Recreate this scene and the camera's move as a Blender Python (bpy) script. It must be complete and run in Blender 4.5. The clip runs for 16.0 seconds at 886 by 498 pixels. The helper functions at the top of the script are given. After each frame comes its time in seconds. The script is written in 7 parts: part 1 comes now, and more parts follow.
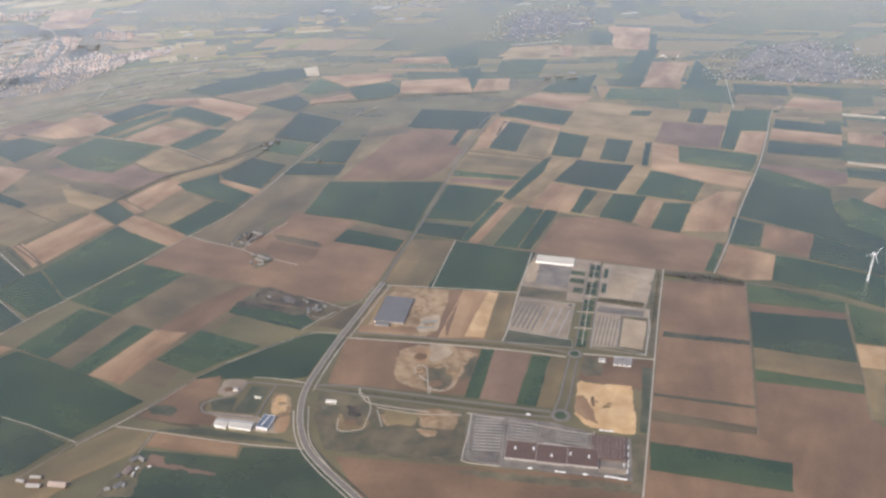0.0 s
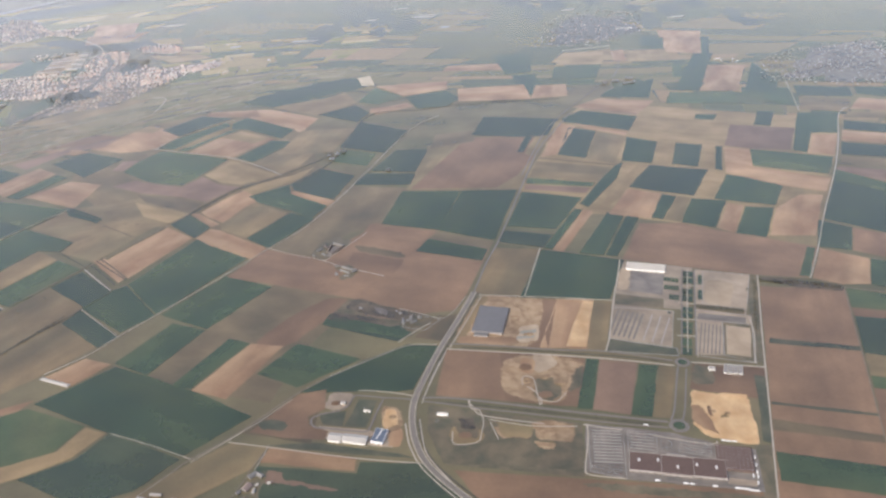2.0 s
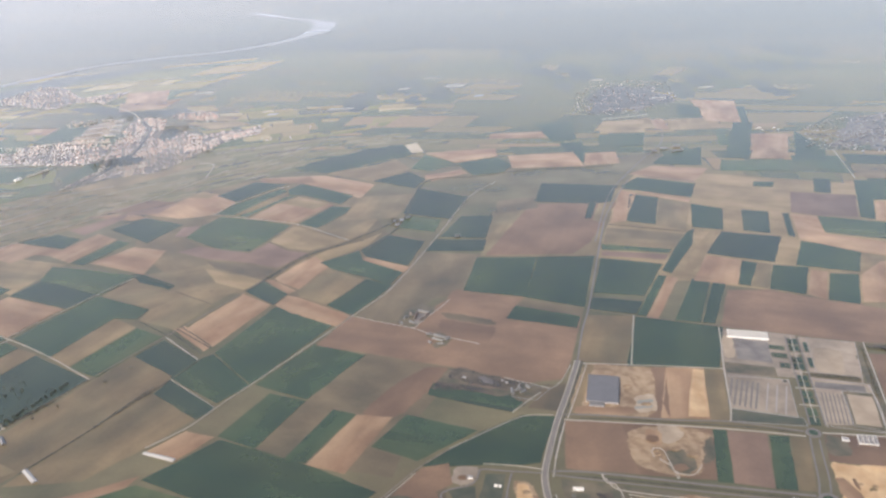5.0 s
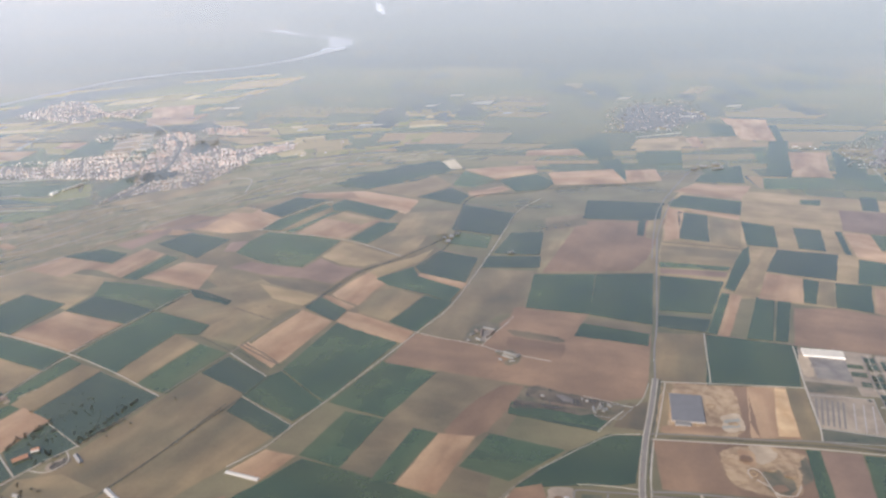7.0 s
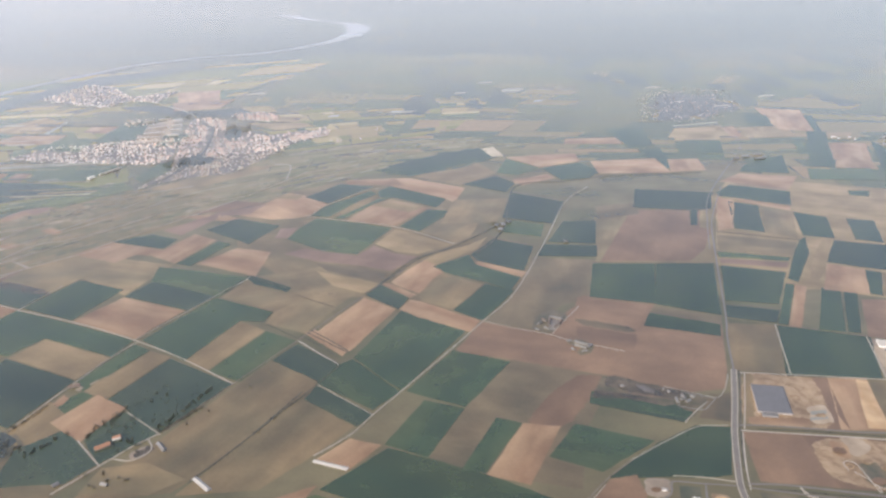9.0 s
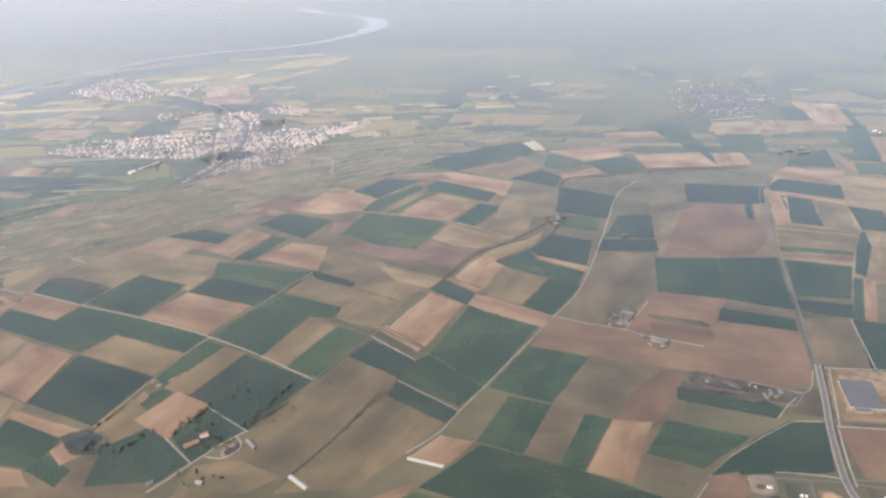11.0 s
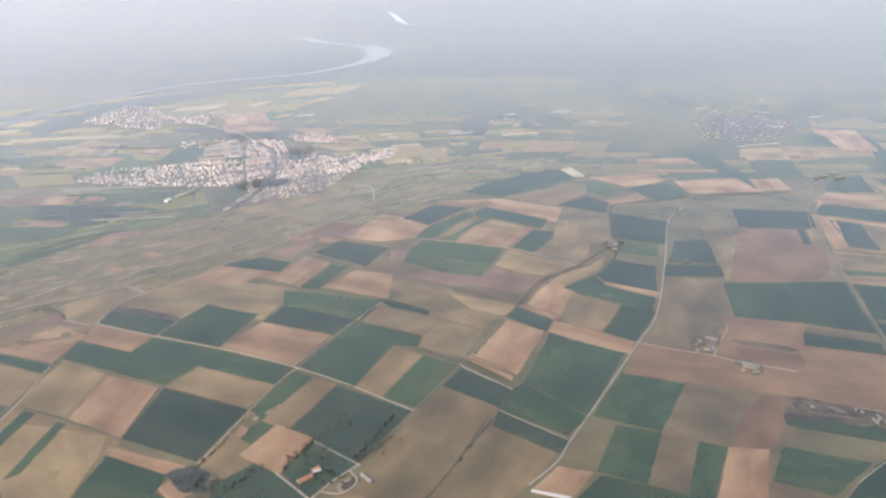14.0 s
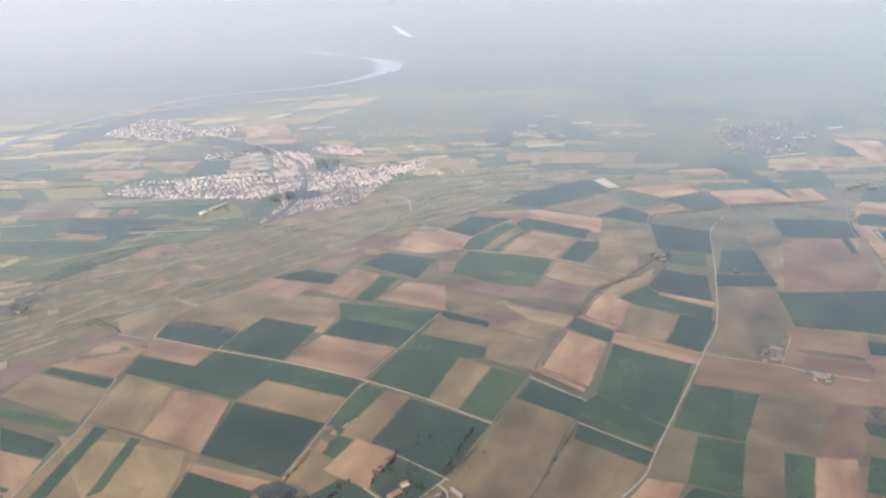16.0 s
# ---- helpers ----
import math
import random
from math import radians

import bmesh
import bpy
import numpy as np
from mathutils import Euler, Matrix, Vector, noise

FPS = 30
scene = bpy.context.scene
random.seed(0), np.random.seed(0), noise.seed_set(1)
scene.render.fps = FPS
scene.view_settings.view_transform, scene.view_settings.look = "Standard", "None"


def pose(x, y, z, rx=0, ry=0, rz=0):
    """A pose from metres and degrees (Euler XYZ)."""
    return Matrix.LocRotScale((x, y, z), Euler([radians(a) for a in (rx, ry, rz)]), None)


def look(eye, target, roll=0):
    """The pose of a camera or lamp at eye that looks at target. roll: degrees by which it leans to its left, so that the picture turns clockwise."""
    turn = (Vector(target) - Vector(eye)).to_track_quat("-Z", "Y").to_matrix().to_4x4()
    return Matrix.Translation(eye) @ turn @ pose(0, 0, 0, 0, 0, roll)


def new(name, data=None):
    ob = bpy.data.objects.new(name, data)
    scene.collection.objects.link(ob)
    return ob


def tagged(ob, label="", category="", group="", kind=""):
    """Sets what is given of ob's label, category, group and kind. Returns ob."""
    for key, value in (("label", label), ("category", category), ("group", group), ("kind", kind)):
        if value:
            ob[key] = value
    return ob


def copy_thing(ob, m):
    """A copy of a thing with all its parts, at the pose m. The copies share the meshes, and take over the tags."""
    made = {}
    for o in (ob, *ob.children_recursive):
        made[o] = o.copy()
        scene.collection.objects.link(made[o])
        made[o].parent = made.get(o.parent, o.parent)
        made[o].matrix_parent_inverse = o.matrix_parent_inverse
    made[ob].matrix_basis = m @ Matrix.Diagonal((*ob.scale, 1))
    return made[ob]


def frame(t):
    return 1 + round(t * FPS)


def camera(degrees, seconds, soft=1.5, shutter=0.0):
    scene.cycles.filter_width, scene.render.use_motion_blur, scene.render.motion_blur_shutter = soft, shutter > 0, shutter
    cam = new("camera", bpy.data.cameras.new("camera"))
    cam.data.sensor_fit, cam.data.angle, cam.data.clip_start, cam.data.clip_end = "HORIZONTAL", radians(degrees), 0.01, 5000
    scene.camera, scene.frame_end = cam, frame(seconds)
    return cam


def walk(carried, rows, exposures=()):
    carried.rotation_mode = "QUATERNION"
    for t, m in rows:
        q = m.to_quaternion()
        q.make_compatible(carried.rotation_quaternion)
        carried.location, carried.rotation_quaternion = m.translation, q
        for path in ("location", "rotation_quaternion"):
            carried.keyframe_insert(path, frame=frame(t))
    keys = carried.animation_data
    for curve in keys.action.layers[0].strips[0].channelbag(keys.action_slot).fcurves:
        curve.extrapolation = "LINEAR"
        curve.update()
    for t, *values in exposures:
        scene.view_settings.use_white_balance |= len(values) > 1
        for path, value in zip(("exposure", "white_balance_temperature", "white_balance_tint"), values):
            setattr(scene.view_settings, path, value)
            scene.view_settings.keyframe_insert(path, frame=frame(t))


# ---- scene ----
cam = camera(55.4, 16.0, soft=2.65)
PATH = [
    (0, (0.04, -0.013, 169.067), (-0.005, 1.751, 168.126), -1.2),
    (0.5, (-7.479, 0.629, 169.114), (-7.517, 2.374, 168.138), -0.6),
    (1, (-15.176, 1.311, 169.101), (-15.233, 3.047, 168.111), -0.8),
    (1.5, (-22.536, 2.081, 169.002), (-22.601, 3.818, 168.013), -1.3),
    (2, (-30.115, 2.962, 168.721), (-30.193, 4.734, 167.797), -2.6),
    (2.5, (-37.804, 3.741, 168.343), (-37.87, 5.534, 167.46), -2.4),
    (3, (-45.785, 4.447, 167.984), (-45.84, 6.257, 167.134), -2.6),
    (3.5, (-53.6, 5.145, 167.739), (-53.638, 6.97, 166.921), -1.6),
    (4, (-61.302, 6.147, 167.521), (-61.335, 7.975, 166.711), -2.3),
    (4.5, (-69.035, 7.223, 167.242), (-69.068, 9.058, 166.445), -2.0),
    (7, (-108.46, 11.988, 165.169), (-108.47, 13.845, 164.428), -1.3),
    (7.5, (-116.238, 12.76, 164.844), (-116.238, 14.618, 164.103), -0.7),
    (8, (-124.227, 13.736, 164.473), (-124.222, 15.591, 163.726), -0.6),
    (8.5, (-131.867, 14.838, 164.016), (-131.862, 16.689, 163.258), -0.7),
    (9, (-139.742, 15.967, 163.574), (-139.737, 17.815, 162.808), -0.7),
    (9.5, (-147.378, 16.953, 163.202), (-147.369, 18.798, 162.428), -0.3),
    (12, (-186.158, 21.927, 161.049), (-186.136, 23.77, 160.273), -1.0),
    (12.5, (-193.703, 22.99, 160.642), (-193.668, 24.837, 159.876), -1.1),
    (13, (-201.52, 24.191, 160.085), (-201.467, 26.045, 159.338), -1.3),
    (13.5, (-209.218, 25.11, 159.7), (-209.143, 26.974, 158.977), -0.3),
    (14, (-217.081, 26.108, 159.266), (-216.995, 27.974, 158.553), -0.2),
    (14.5, (-224.686, 27.135, 158.781), (-224.596, 29.003, 158.074), -0.1),
    (15, (-232.385, 28.265, 158.232), (-232.289, 30.135, 157.531), -0.1),
    (15.5, (-239.891, 29.429, 157.72), (-239.788, 31.302, 157.024), -0.2),
    (16, (-247.652, 30.551, 157.287), (-247.538, 32.427, 156.603), -0.2),
]
walk(cam, [(t, look(eye, target, roll)) for t, eye, target, roll in PATH], [(0.0, 0.19), (4.5, 0.28), (9.0, 0.30), (16.0, 0.335)])

# ---- light: hazy day, sun behind the traveller ----
SUN_AT = Vector((-0.60, -0.55, 0.64)).normalized()
HAZE_FALL, HAZE_TONE = 7.5, (30.0, 29.4, 33.8, 1.0)
world = bpy.data.worlds.new("sky")
scene.world = world
world.use_nodes = True
wn = world.node_tree.nodes
sky = wn.new("ShaderNodeTexSky")
sky.sky_type, sky.sun_disc = "NISHITA", False
sky.sun_elevation = math.asin(SUN_AT.z)
sky.sun_rotation = math.atan2(SUN_AT.x, SUN_AT.y)
sky.altitude, sky.air_density, sky.dust_density, sky.ozone_density = 0, 1.0, 2.0, 1.0
wn["Background"].inputs["Strength"].default_value = 0.112
wl = world.node_tree.links
# milky summer haze: the sky pales towards the horizon, a little more on the sun's side
way = wn.new("ShaderNodeTexCoord")
axes = wn.new("ShaderNodeSeparateXYZ")
wl.new(way.outputs["Generated"], axes.inputs[0])
rise = wn.new("ShaderNodeMath")
rise.operation, rise.use_clamp = "SUBTRACT", True
rise.inputs[0].default_value = 1.0
wl.new(axes.outputs["Z"], rise.inputs[1])
fall = wn.new("ShaderNodeMath")
fall.operation = "POWER"
fall.inputs[1].default_value = HAZE_FALL
wl.new(rise.outputs[0], fall.inputs[0])
side = wn.new("ShaderNodeVectorMath")
side.operation = "DOT_PRODUCT"
side.inputs[1].default_value = (SUN_AT.x, SUN_AT.y, 0)
wl.new(way.outputs["Generated"], side.inputs[0])
glow = wn.new("ShaderNodeMath")
glow.operation = "MULTIPLY_ADD"
glow.inputs[1].default_value, glow.inputs[2].default_value = 0.66, 1.125
wl.new(side.outputs["Value"], glow.inputs[0])
veil = wn.new("ShaderNodeMath")
veil.operation = "MULTIPLY"
wl.new(fall.outputs[0], veil.inputs[0])
wl.new(glow.outputs[0], veil.inputs[1])
milk = wn.new("ShaderNodeMix")
milk.clamp_factor = False
milk.data_type, milk.blend_type = "RGBA", "ADD"
milk.inputs[7].default_value = HAZE_TONE
wl.new(veil.outputs[0], milk.inputs[0])
wl.new(sky.outputs[0], milk.inputs[6])
wl.new(milk.outputs[2], wn["Background"].inputs["Color"])
sun = new("sun", bpy.data.lights.new("sun", "SUN"))
sun.matrix_world = look((0, 0, 600), Vector((0, 0, 600)) - SUN_AT)
sun.data.energy, sun.data.angle, sun.data.color = 2.85, radians(1.5), (1.0, 0.87, 0.70)

# ---- materials ----
SHEEN = 0.27
GLOSS = 2.15


def surface(name, rough=0.6, specular=0.5):
    m = bpy.data.materials.new(name)
    m.use_nodes = True
    p = m.node_tree.nodes["Principled BSDF"]
    p.inputs["Roughness"].default_value = rough
    p.inputs["Specular IOR Level"].default_value = specular
    if rough == SHEEN:
        # crops and lanes shade as level ground
        up = m.node_tree.nodes.new("ShaderNodeCombineXYZ")
        up.inputs["Z"].default_value = 1.0
        m.node_tree.links.new(up.outputs[0], p.inputs["Normal"])
    return m, m.node_tree.nodes, m.node_tree.links, p


def mixed(nodes, links, a, b, factor, blend="MIX"):
    n = nodes.new("ShaderNodeMix")
    n.data_type, n.blend_type = "RGBA", blend
    for socket, v in ((n.inputs[0], factor), (n.inputs[6], a), (n.inputs[7], b)):
        if isinstance(v, (int, float)):
            socket.default_value = v
        elif isinstance(v, tuple):
            socket.default_value = (*v, 1)
        else:
            links.new(v, socket)
    return n.outputs[2]


def noise_at(nodes, links, coord, scale, detail=4.0, stretch=(1, 1, 1), low=0.35, high=0.65):
    mp = nodes.new("ShaderNodeMapping")
    mp.inputs["Scale"].default_value = stretch
    links.new(coord, mp.inputs["Vector"])
    n = nodes.new("ShaderNodeTexNoise")
    n.inputs["Scale"].default_value, n.inputs["Detail"].default_value = scale, detail
    links.new(mp.outputs[0], n.inputs["Vector"])
    r = nodes.new("ShaderNodeMapRange")
    r.inputs["From Min"].default_value, r.inputs["From Max"].default_value = low, high
    links.new(n.outputs["Fac"], r.inputs["Value"])
    return r.outputs[0]


def land(name, base, other, rows=0.3, patch=0.03, vary=0.25, island=False, even=False):
    """Cropped or bare ground: broad patches, streaks along the furrows, fine grain, and a tone of its own for each field."""
    m, nodes, links, p = surface(name, SHEEN, 0.5)
    p.inputs["IOR"].default_value = GLOSS
    co = nodes.new("ShaderNodeTexCoord")
    broad = noise_at(nodes, links, co.outputs["Object"], patch, 6.0 if even else 3.0, (1, 1, 1) if even else (0.7, 1.3, 1), 0.36, 0.64)
    streak = noise_at(nodes, links, co.outputs["Object"], 1.0, 2.0, (0.025, 0.22, 1), 0.3, 0.7)
    fine = noise_at(nodes, links, co.outputs["Object"], 0.9, 5.0)
    c = mixed(nodes, links, base, other, broad)
    k = nodes.new("ShaderNodeMath")
    k.operation = "MULTIPLY"
    links.new(streak, k.inputs[0])
    k.inputs[1].default_value = 0.55 * rows
    c = mixed(nodes, links, c, tuple(v * 0.72 for v in base), k.outputs[0])
    if island:
        rnd = nodes.new("ShaderNodeNewGeometry").outputs["Random Per Island"]
    else:
        rnd = nodes.new("ShaderNodeObjectInfo").outputs["Random"]
    tone = nodes.new("ShaderNodeMapRange")
    tone.inputs["To Min"].default_value, tone.inputs["To Max"].default_value = 1 - vary, 1 + vary
    links.new(rnd, tone.inputs["Value"])
    grain = nodes.new("ShaderNodeMapRange")
    grain.inputs["To Min"].default_value, grain.inputs["To Max"].default_value = 0.96, 1.04
    links.new(fine, grain.inputs["Value"])
    damp = noise_at(nodes, links, nodes.new("ShaderNodeNewGeometry").outputs["Position"], 0.045, 5.0)
    wet = nodes.new("ShaderNodeMapRange")
    wet.inputs["To Min"].default_value, wet.inputs["To Max"].default_value = 0.84, 1.16
    links.new(damp, wet.inputs["Value"])
    t1 = nodes.new("ShaderNodeMath")
    t1.operation = "MULTIPLY"
    links.new(tone.outputs[0], t1.inputs[0])
    links.new(wet.outputs[0], t1.inputs[1])
    t2 = nodes.new("ShaderNodeMath")
    t2.operation = "MULTIPLY"
    links.new(t1.outputs[0], t2.inputs[0])
    links.new(grain.outputs[0], t2.inputs[1])
    hsv = nodes.new("ShaderNodeHueSaturation")
    hsv.inputs["Saturation"].default_value = 1.10
    links.new(t2.outputs[0], hsv.inputs["Value"])
    links.new(c, hsv.inputs["Color"])
    links.new(hsv.outputs[0], p.inputs["Base Color"])
    return m


def plain(name, base, rough=0.6, spots=0.15, scale=1.0, metal=0.0, jitter=0.0, ior=1.5, island=False):
    """Built surfaces: a base tone with stains at two scales."""
    m, nodes, links, p = surface(name, rough)
    p.inputs["Metallic"].default_value = metal
    p.inputs["IOR"].default_value = ior
    co = nodes.new("ShaderNodeTexCoord")
    a = noise_at(nodes, links, co.outputs["Object"], 0.35 * scale, 4.0)
    b = noise_at(nodes, links, co.outputs["Object"], 2.5 * scale, 5.0)
    c = mixed(nodes, links, base, tuple(v * (1 - 1.6 * spots) for v in base), a)
    c = mixed(nodes, links, c, tuple(min(0.9, v * (1 + spots)) for v in base), b)
    if jitter:
        hsv = nodes.new("ShaderNodeHueSaturation")
        tone = nodes.new("ShaderNodeMapRange")
        tone.inputs["To Min"].default_value, tone.inputs["To Max"].default_value = 1 - jitter, 1 + jitter
        rnd = nodes.new("ShaderNodeNewGeometry").outputs["Random Per Island"] if island else nodes.new("ShaderNodeObjectInfo").outputs["Random"]
        links.new(rnd, tone.inputs["Value"])
        links.new(tone.outputs[0], hsv.inputs["Value"])
        links.new(c, hsv.inputs["Color"])
        c = hsv.outputs[0]
    links.new(c, p.inputs["Base Color"])
    return m


CROPS = {
    "wheat": ((0.054, 0.077, 0.041), (0.080, 0.099, 0.049), "dark green young wheat field", 0.5),
    "slate": ((0.053, 0.069, 0.042), (0.075, 0.087, 0.049), "dark blue-green rape field before flowering", 0.3),
    "meadow": ((0.076, 0.104, 0.050), (0.118, 0.132, 0.063), "green meadow with paler grass patches", 0.3),
    "olive": ((0.184, 0.150, 0.085), (0.302, 0.222, 0.125), "olive brown fallow field with thin grass", 0.55),
    "moss": ((0.128, 0.106, 0.064), (0.222, 0.170, 0.102), "grey-olive fallow field with thin weeds", 0.35),
    "stubble": ((0.258, 0.192, 0.106), (0.366, 0.270, 0.153), "tan stubble field with long streaks", 0.65),
    "soil": ((0.192, 0.127, 0.081), (0.262, 0.172, 0.108), "brown ploughed field", 0.5),
    "clay": ((0.305, 0.194, 0.118), (0.475, 0.330, 0.206), "pale reddish harrowed field", 0.75),
    "grass": ((0.120, 0.138, 0.060), (0.165, 0.175, 0.080), "fresh green grass strip along a stream", 0.25),
    "plum": ((0.222, 0.152, 0.108), (0.266, 0.181, 0.127), "dull purple-brown ploughed field", 0.4),
    "loam": ((0.228, 0.151, 0.095), (0.284, 0.186, 0.117), "light reddish-brown harrowed field", 0.4),
    "sand": ((0.530, 0.358, 0.202), (0.655, 0.475, 0.290), "bare yellow sandy ground stripped of topsoil", 0.2),
    "chalk": ((0.560, 0.475, 0.350), (0.640, 0.545, 0.410), "field under pale plastic sheeting", 0.3),
    "brush": ((0.078, 0.064, 0.044), (0.145, 0.115, 0.078), "dark bramble scrub and spoil heaps", 0.0),
    "scrubland": ((0.105, 0.098, 0.061), (0.185, 0.150, 0.096), "rough waste ground with sparse grass", 0.0),
    "earthworks": ((0.270, 0.185, 0.112), (0.430, 0.318, 0.205), "churned building ground of bare earth", 0.0),
    "paving": ((0.325, 0.262, 0.200), (0.430, 0.352, 0.270), "pale gravel and concrete yard", 0.1),
    "carr": ((0.072, 0.076, 0.060), (0.112, 0.112, 0.084), "dark riverside woodland", 0.0),
    "gravel": ((0.395, 0.312, 0.224), (0.475, 0.382, 0.280), "pale beige levelled gravel", 0.1),
    "verge": ((0.074, 0.080, 0.050), (0.118, 0.112, 0.072), "dull green mown verge", 0.0),
    "gardens": ((0.140, 0.122, 0.104), (0.215, 0.182, 0.152), "gardens, yards and streets of a town", 0.0),
    "closes": ((0.125, 0.113, 0.094), (0.190, 0.166, 0.134), "grey-green gardens round a village", 0.0),
    "frames": ((0.300, 0.290, 0.250), (0.400, 0.380, 0.330), "pale glasshouse rows and sheeted beds", 0.2),
    "tarmac": ((0.165, 0.146, 0.128), (0.265, 0.230, 0.198), "grey tarmac car park", 0.1),
}
ROUGH = ("carr", "gardens", "closes", "gravel", "verge", "earthworks", "paving", "tarmac", "scrubland", "brush", "sand")
LAND = {k: land(k, a, b, rows, 0.30 if k == "earthworks" else 0.16 if k in ROUGH else 0.035, 0.15, False, k in ROUGH) for k, (a, b, _, rows) in CROPS.items()}
ROAD = {
    "asphalt": plain("asphalt", (0.225, 0.195, 0.165), SHEEN, 0.12, 1.0, 0.0, 0.0, GLOSS),
    "pale": plain("pale_gravel", (0.52, 0.455, 0.37), SHEEN, 0.15, 1.0, 0.0, 0.0, GLOSS),
    "ditch": plain("dark_ditch_grass", (0.105, 0.095, 0.06), SHEEN, 0.3, 1.0, 0.0, 0.0, GLOSS),
    "dirt": plain("dirt_track", (0.22, 0.18, 0.125), SHEEN, 0.3, 1.0, 0.0, 0.0, GLOSS),
}
WATER, _, _, wp = surface("river_water", 0.2, 0.5)
wp.inputs["IOR"].default_value = 1.38
wp.inputs["Base Color"].default_value = (0.20, 0.20, 0.20, 1)
WHITE_SHEET = plain("white_sheet_metal", (0.80, 0.78, 0.75), 0.45, 0.06)
GREY_ROOF = plain("grey_roof_membrane", (0.17, 0.17, 0.185), 0.5, 0.12)
RED_ROOF = plain("dark_red_roof", (0.135, 0.093, 0.083), 0.55, 0.12)
RENDER_WALL = plain("rendered_wall", (0.78, 0.74, 0.68), 0.7, 0.08, 1.0, 0.0, 0.2)
TILE = plain("clay_tile_roof", (0.36, 0.19, 0.125), 0.6, 0.2, 2.0, 0.0, 0.35)
GLASS_DARK = plain("dark_glazing", (0.05, 0.06, 0.07), 0.15, 0.05)
STEEL = plain("white_painted_steel", (0.66, 0.66, 0.67), 0.35, 0.04)


# ---- building blocks ----
def mesh_of(name, verts, faces, material):
    me = bpy.data.meshes.new(name)
    me.from_pydata(verts, [], faces)
    for m in (material if isinstance(material, (list, tuple)) else [material]):
        me.materials.append(m)
    me.update()
    return me


def part(name, bm, material, parent=None, label="", at=None):
    me = bpy.data.meshes.new(name)
    bm.to_mesh(me)
    bm.free()
    me.materials.append(material)
    ob = new(name, me)
    if parent:
        ob.parent = parent
    if at:
        ob.matrix_basis = at
    return tagged(ob, label)


def slab(outline, low, high):
    """A prism over an outline given anticlockwise or clockwise."""
    bm = bmesh.new()
    pts = [Vector((x, y, 0)) for x, y in outline]
    area = sum(a.x * b.y - b.x * a.y for a, b in zip(pts, pts[1:] + pts[:1]))
    if area < 0:
        pts.reverse()
    top = [bm.verts.new((p.x, p.y, high)) for p in pts]
    bot = [bm.verts.new((p.x, p.y, low)) for p in pts]
    bm.faces.new(top)
    n = len(pts)
    for i in range(n):
        bm.faces.new((bot[i], bot[(i + 1) % n], top[(i + 1) % n], top[i]))
    return bm


def ragged(corners, step, amount, rng):
    """An outline with small irregularities along its edges."""
    out = []
    n = len(corners)
    for i in range(n):
        a, b = Vector(corners[i]), Vector(corners[(i + 1) % n])
        k = max(1, int((b - a).length / step))
        side = Vector((-(b - a).y, (b - a).x)).normalized()
        for j in range(k):
            p = a.lerp(b, j / k)
            if j:
                p = p + side * rng.uniform(-amount, amount)
            out.append((p.x, p.y))
    return out


# ---- the lie of the land: low swells and hollows, each (x, y, height at its middle) ----
SWELLS = [(-320, 270, 1.6), (-240, 270, 1), (-160, 270, -0.9), (-80, 270, 0.5), (0, 270, 0.8), (-320, 345, 2.3), (-240, 345, 2.2), (-160, 345, -1.3), (-80, 345, -1.3), (0, 345, 0.4), (80, 345, -0.5), (-320, 420, 0.9), (-240, 420, 0.9), (0, 420, 1.3), (80, 420, -0.6), (-320, 495, -1.1), (-160, 495, 1.9), (0, 495, 1.2), (-400, 570, -0.9), (-320, 570, -1.3), (-160, 570, 2.4), (-80, 570, 1.1), (80, 570, -0.4), (-400, 720, -1.5), (-320, 720, -1.8)]
SPREAD = 58


def lie(x, y):
    return sum(h * math.exp(-((x - a) ** 2 + (y - b) ** 2) / (2 * SPREAD * SPREAD)) for a, b, h in SWELLS)


def drape(ob):
    """Cuts a flat sheet on a lattice where the land swells, and bends it to the land."""
    bm = bmesh.new()
    bm.from_mesh(ob.data)
    bm.transform(ob.matrix_basis)
    for axis, low, high in ((0, -560, 240), (1, 120, 880)):
        values = [v.co[axis] for v in bm.verts]
        first, last = max(min(values), low), min(max(values), high)
        k = math.floor(first / 6) + 1
        while 6 * k < last:
            n = Vector((1, 0, 0)) if axis == 0 else Vector((0, 1, 0))
            bmesh.ops.bisect_plane(bm, geom=bm.verts[:] + bm.edges[:] + bm.faces[:], dist=0.0005, plane_co=n * 6 * k, plane_no=n)
            k += 1
    for v in bm.verts:
        v.co.z += lie(v.co.x, v.co.y)
    bm.normal_update()
    for f in bm.faces:
        if f.normal.z < 0:
            f.normal_flip()
    bm.transform(ob.matrix_basis.inverted())
    bm.to_mesh(ob.data)
    bm.free()


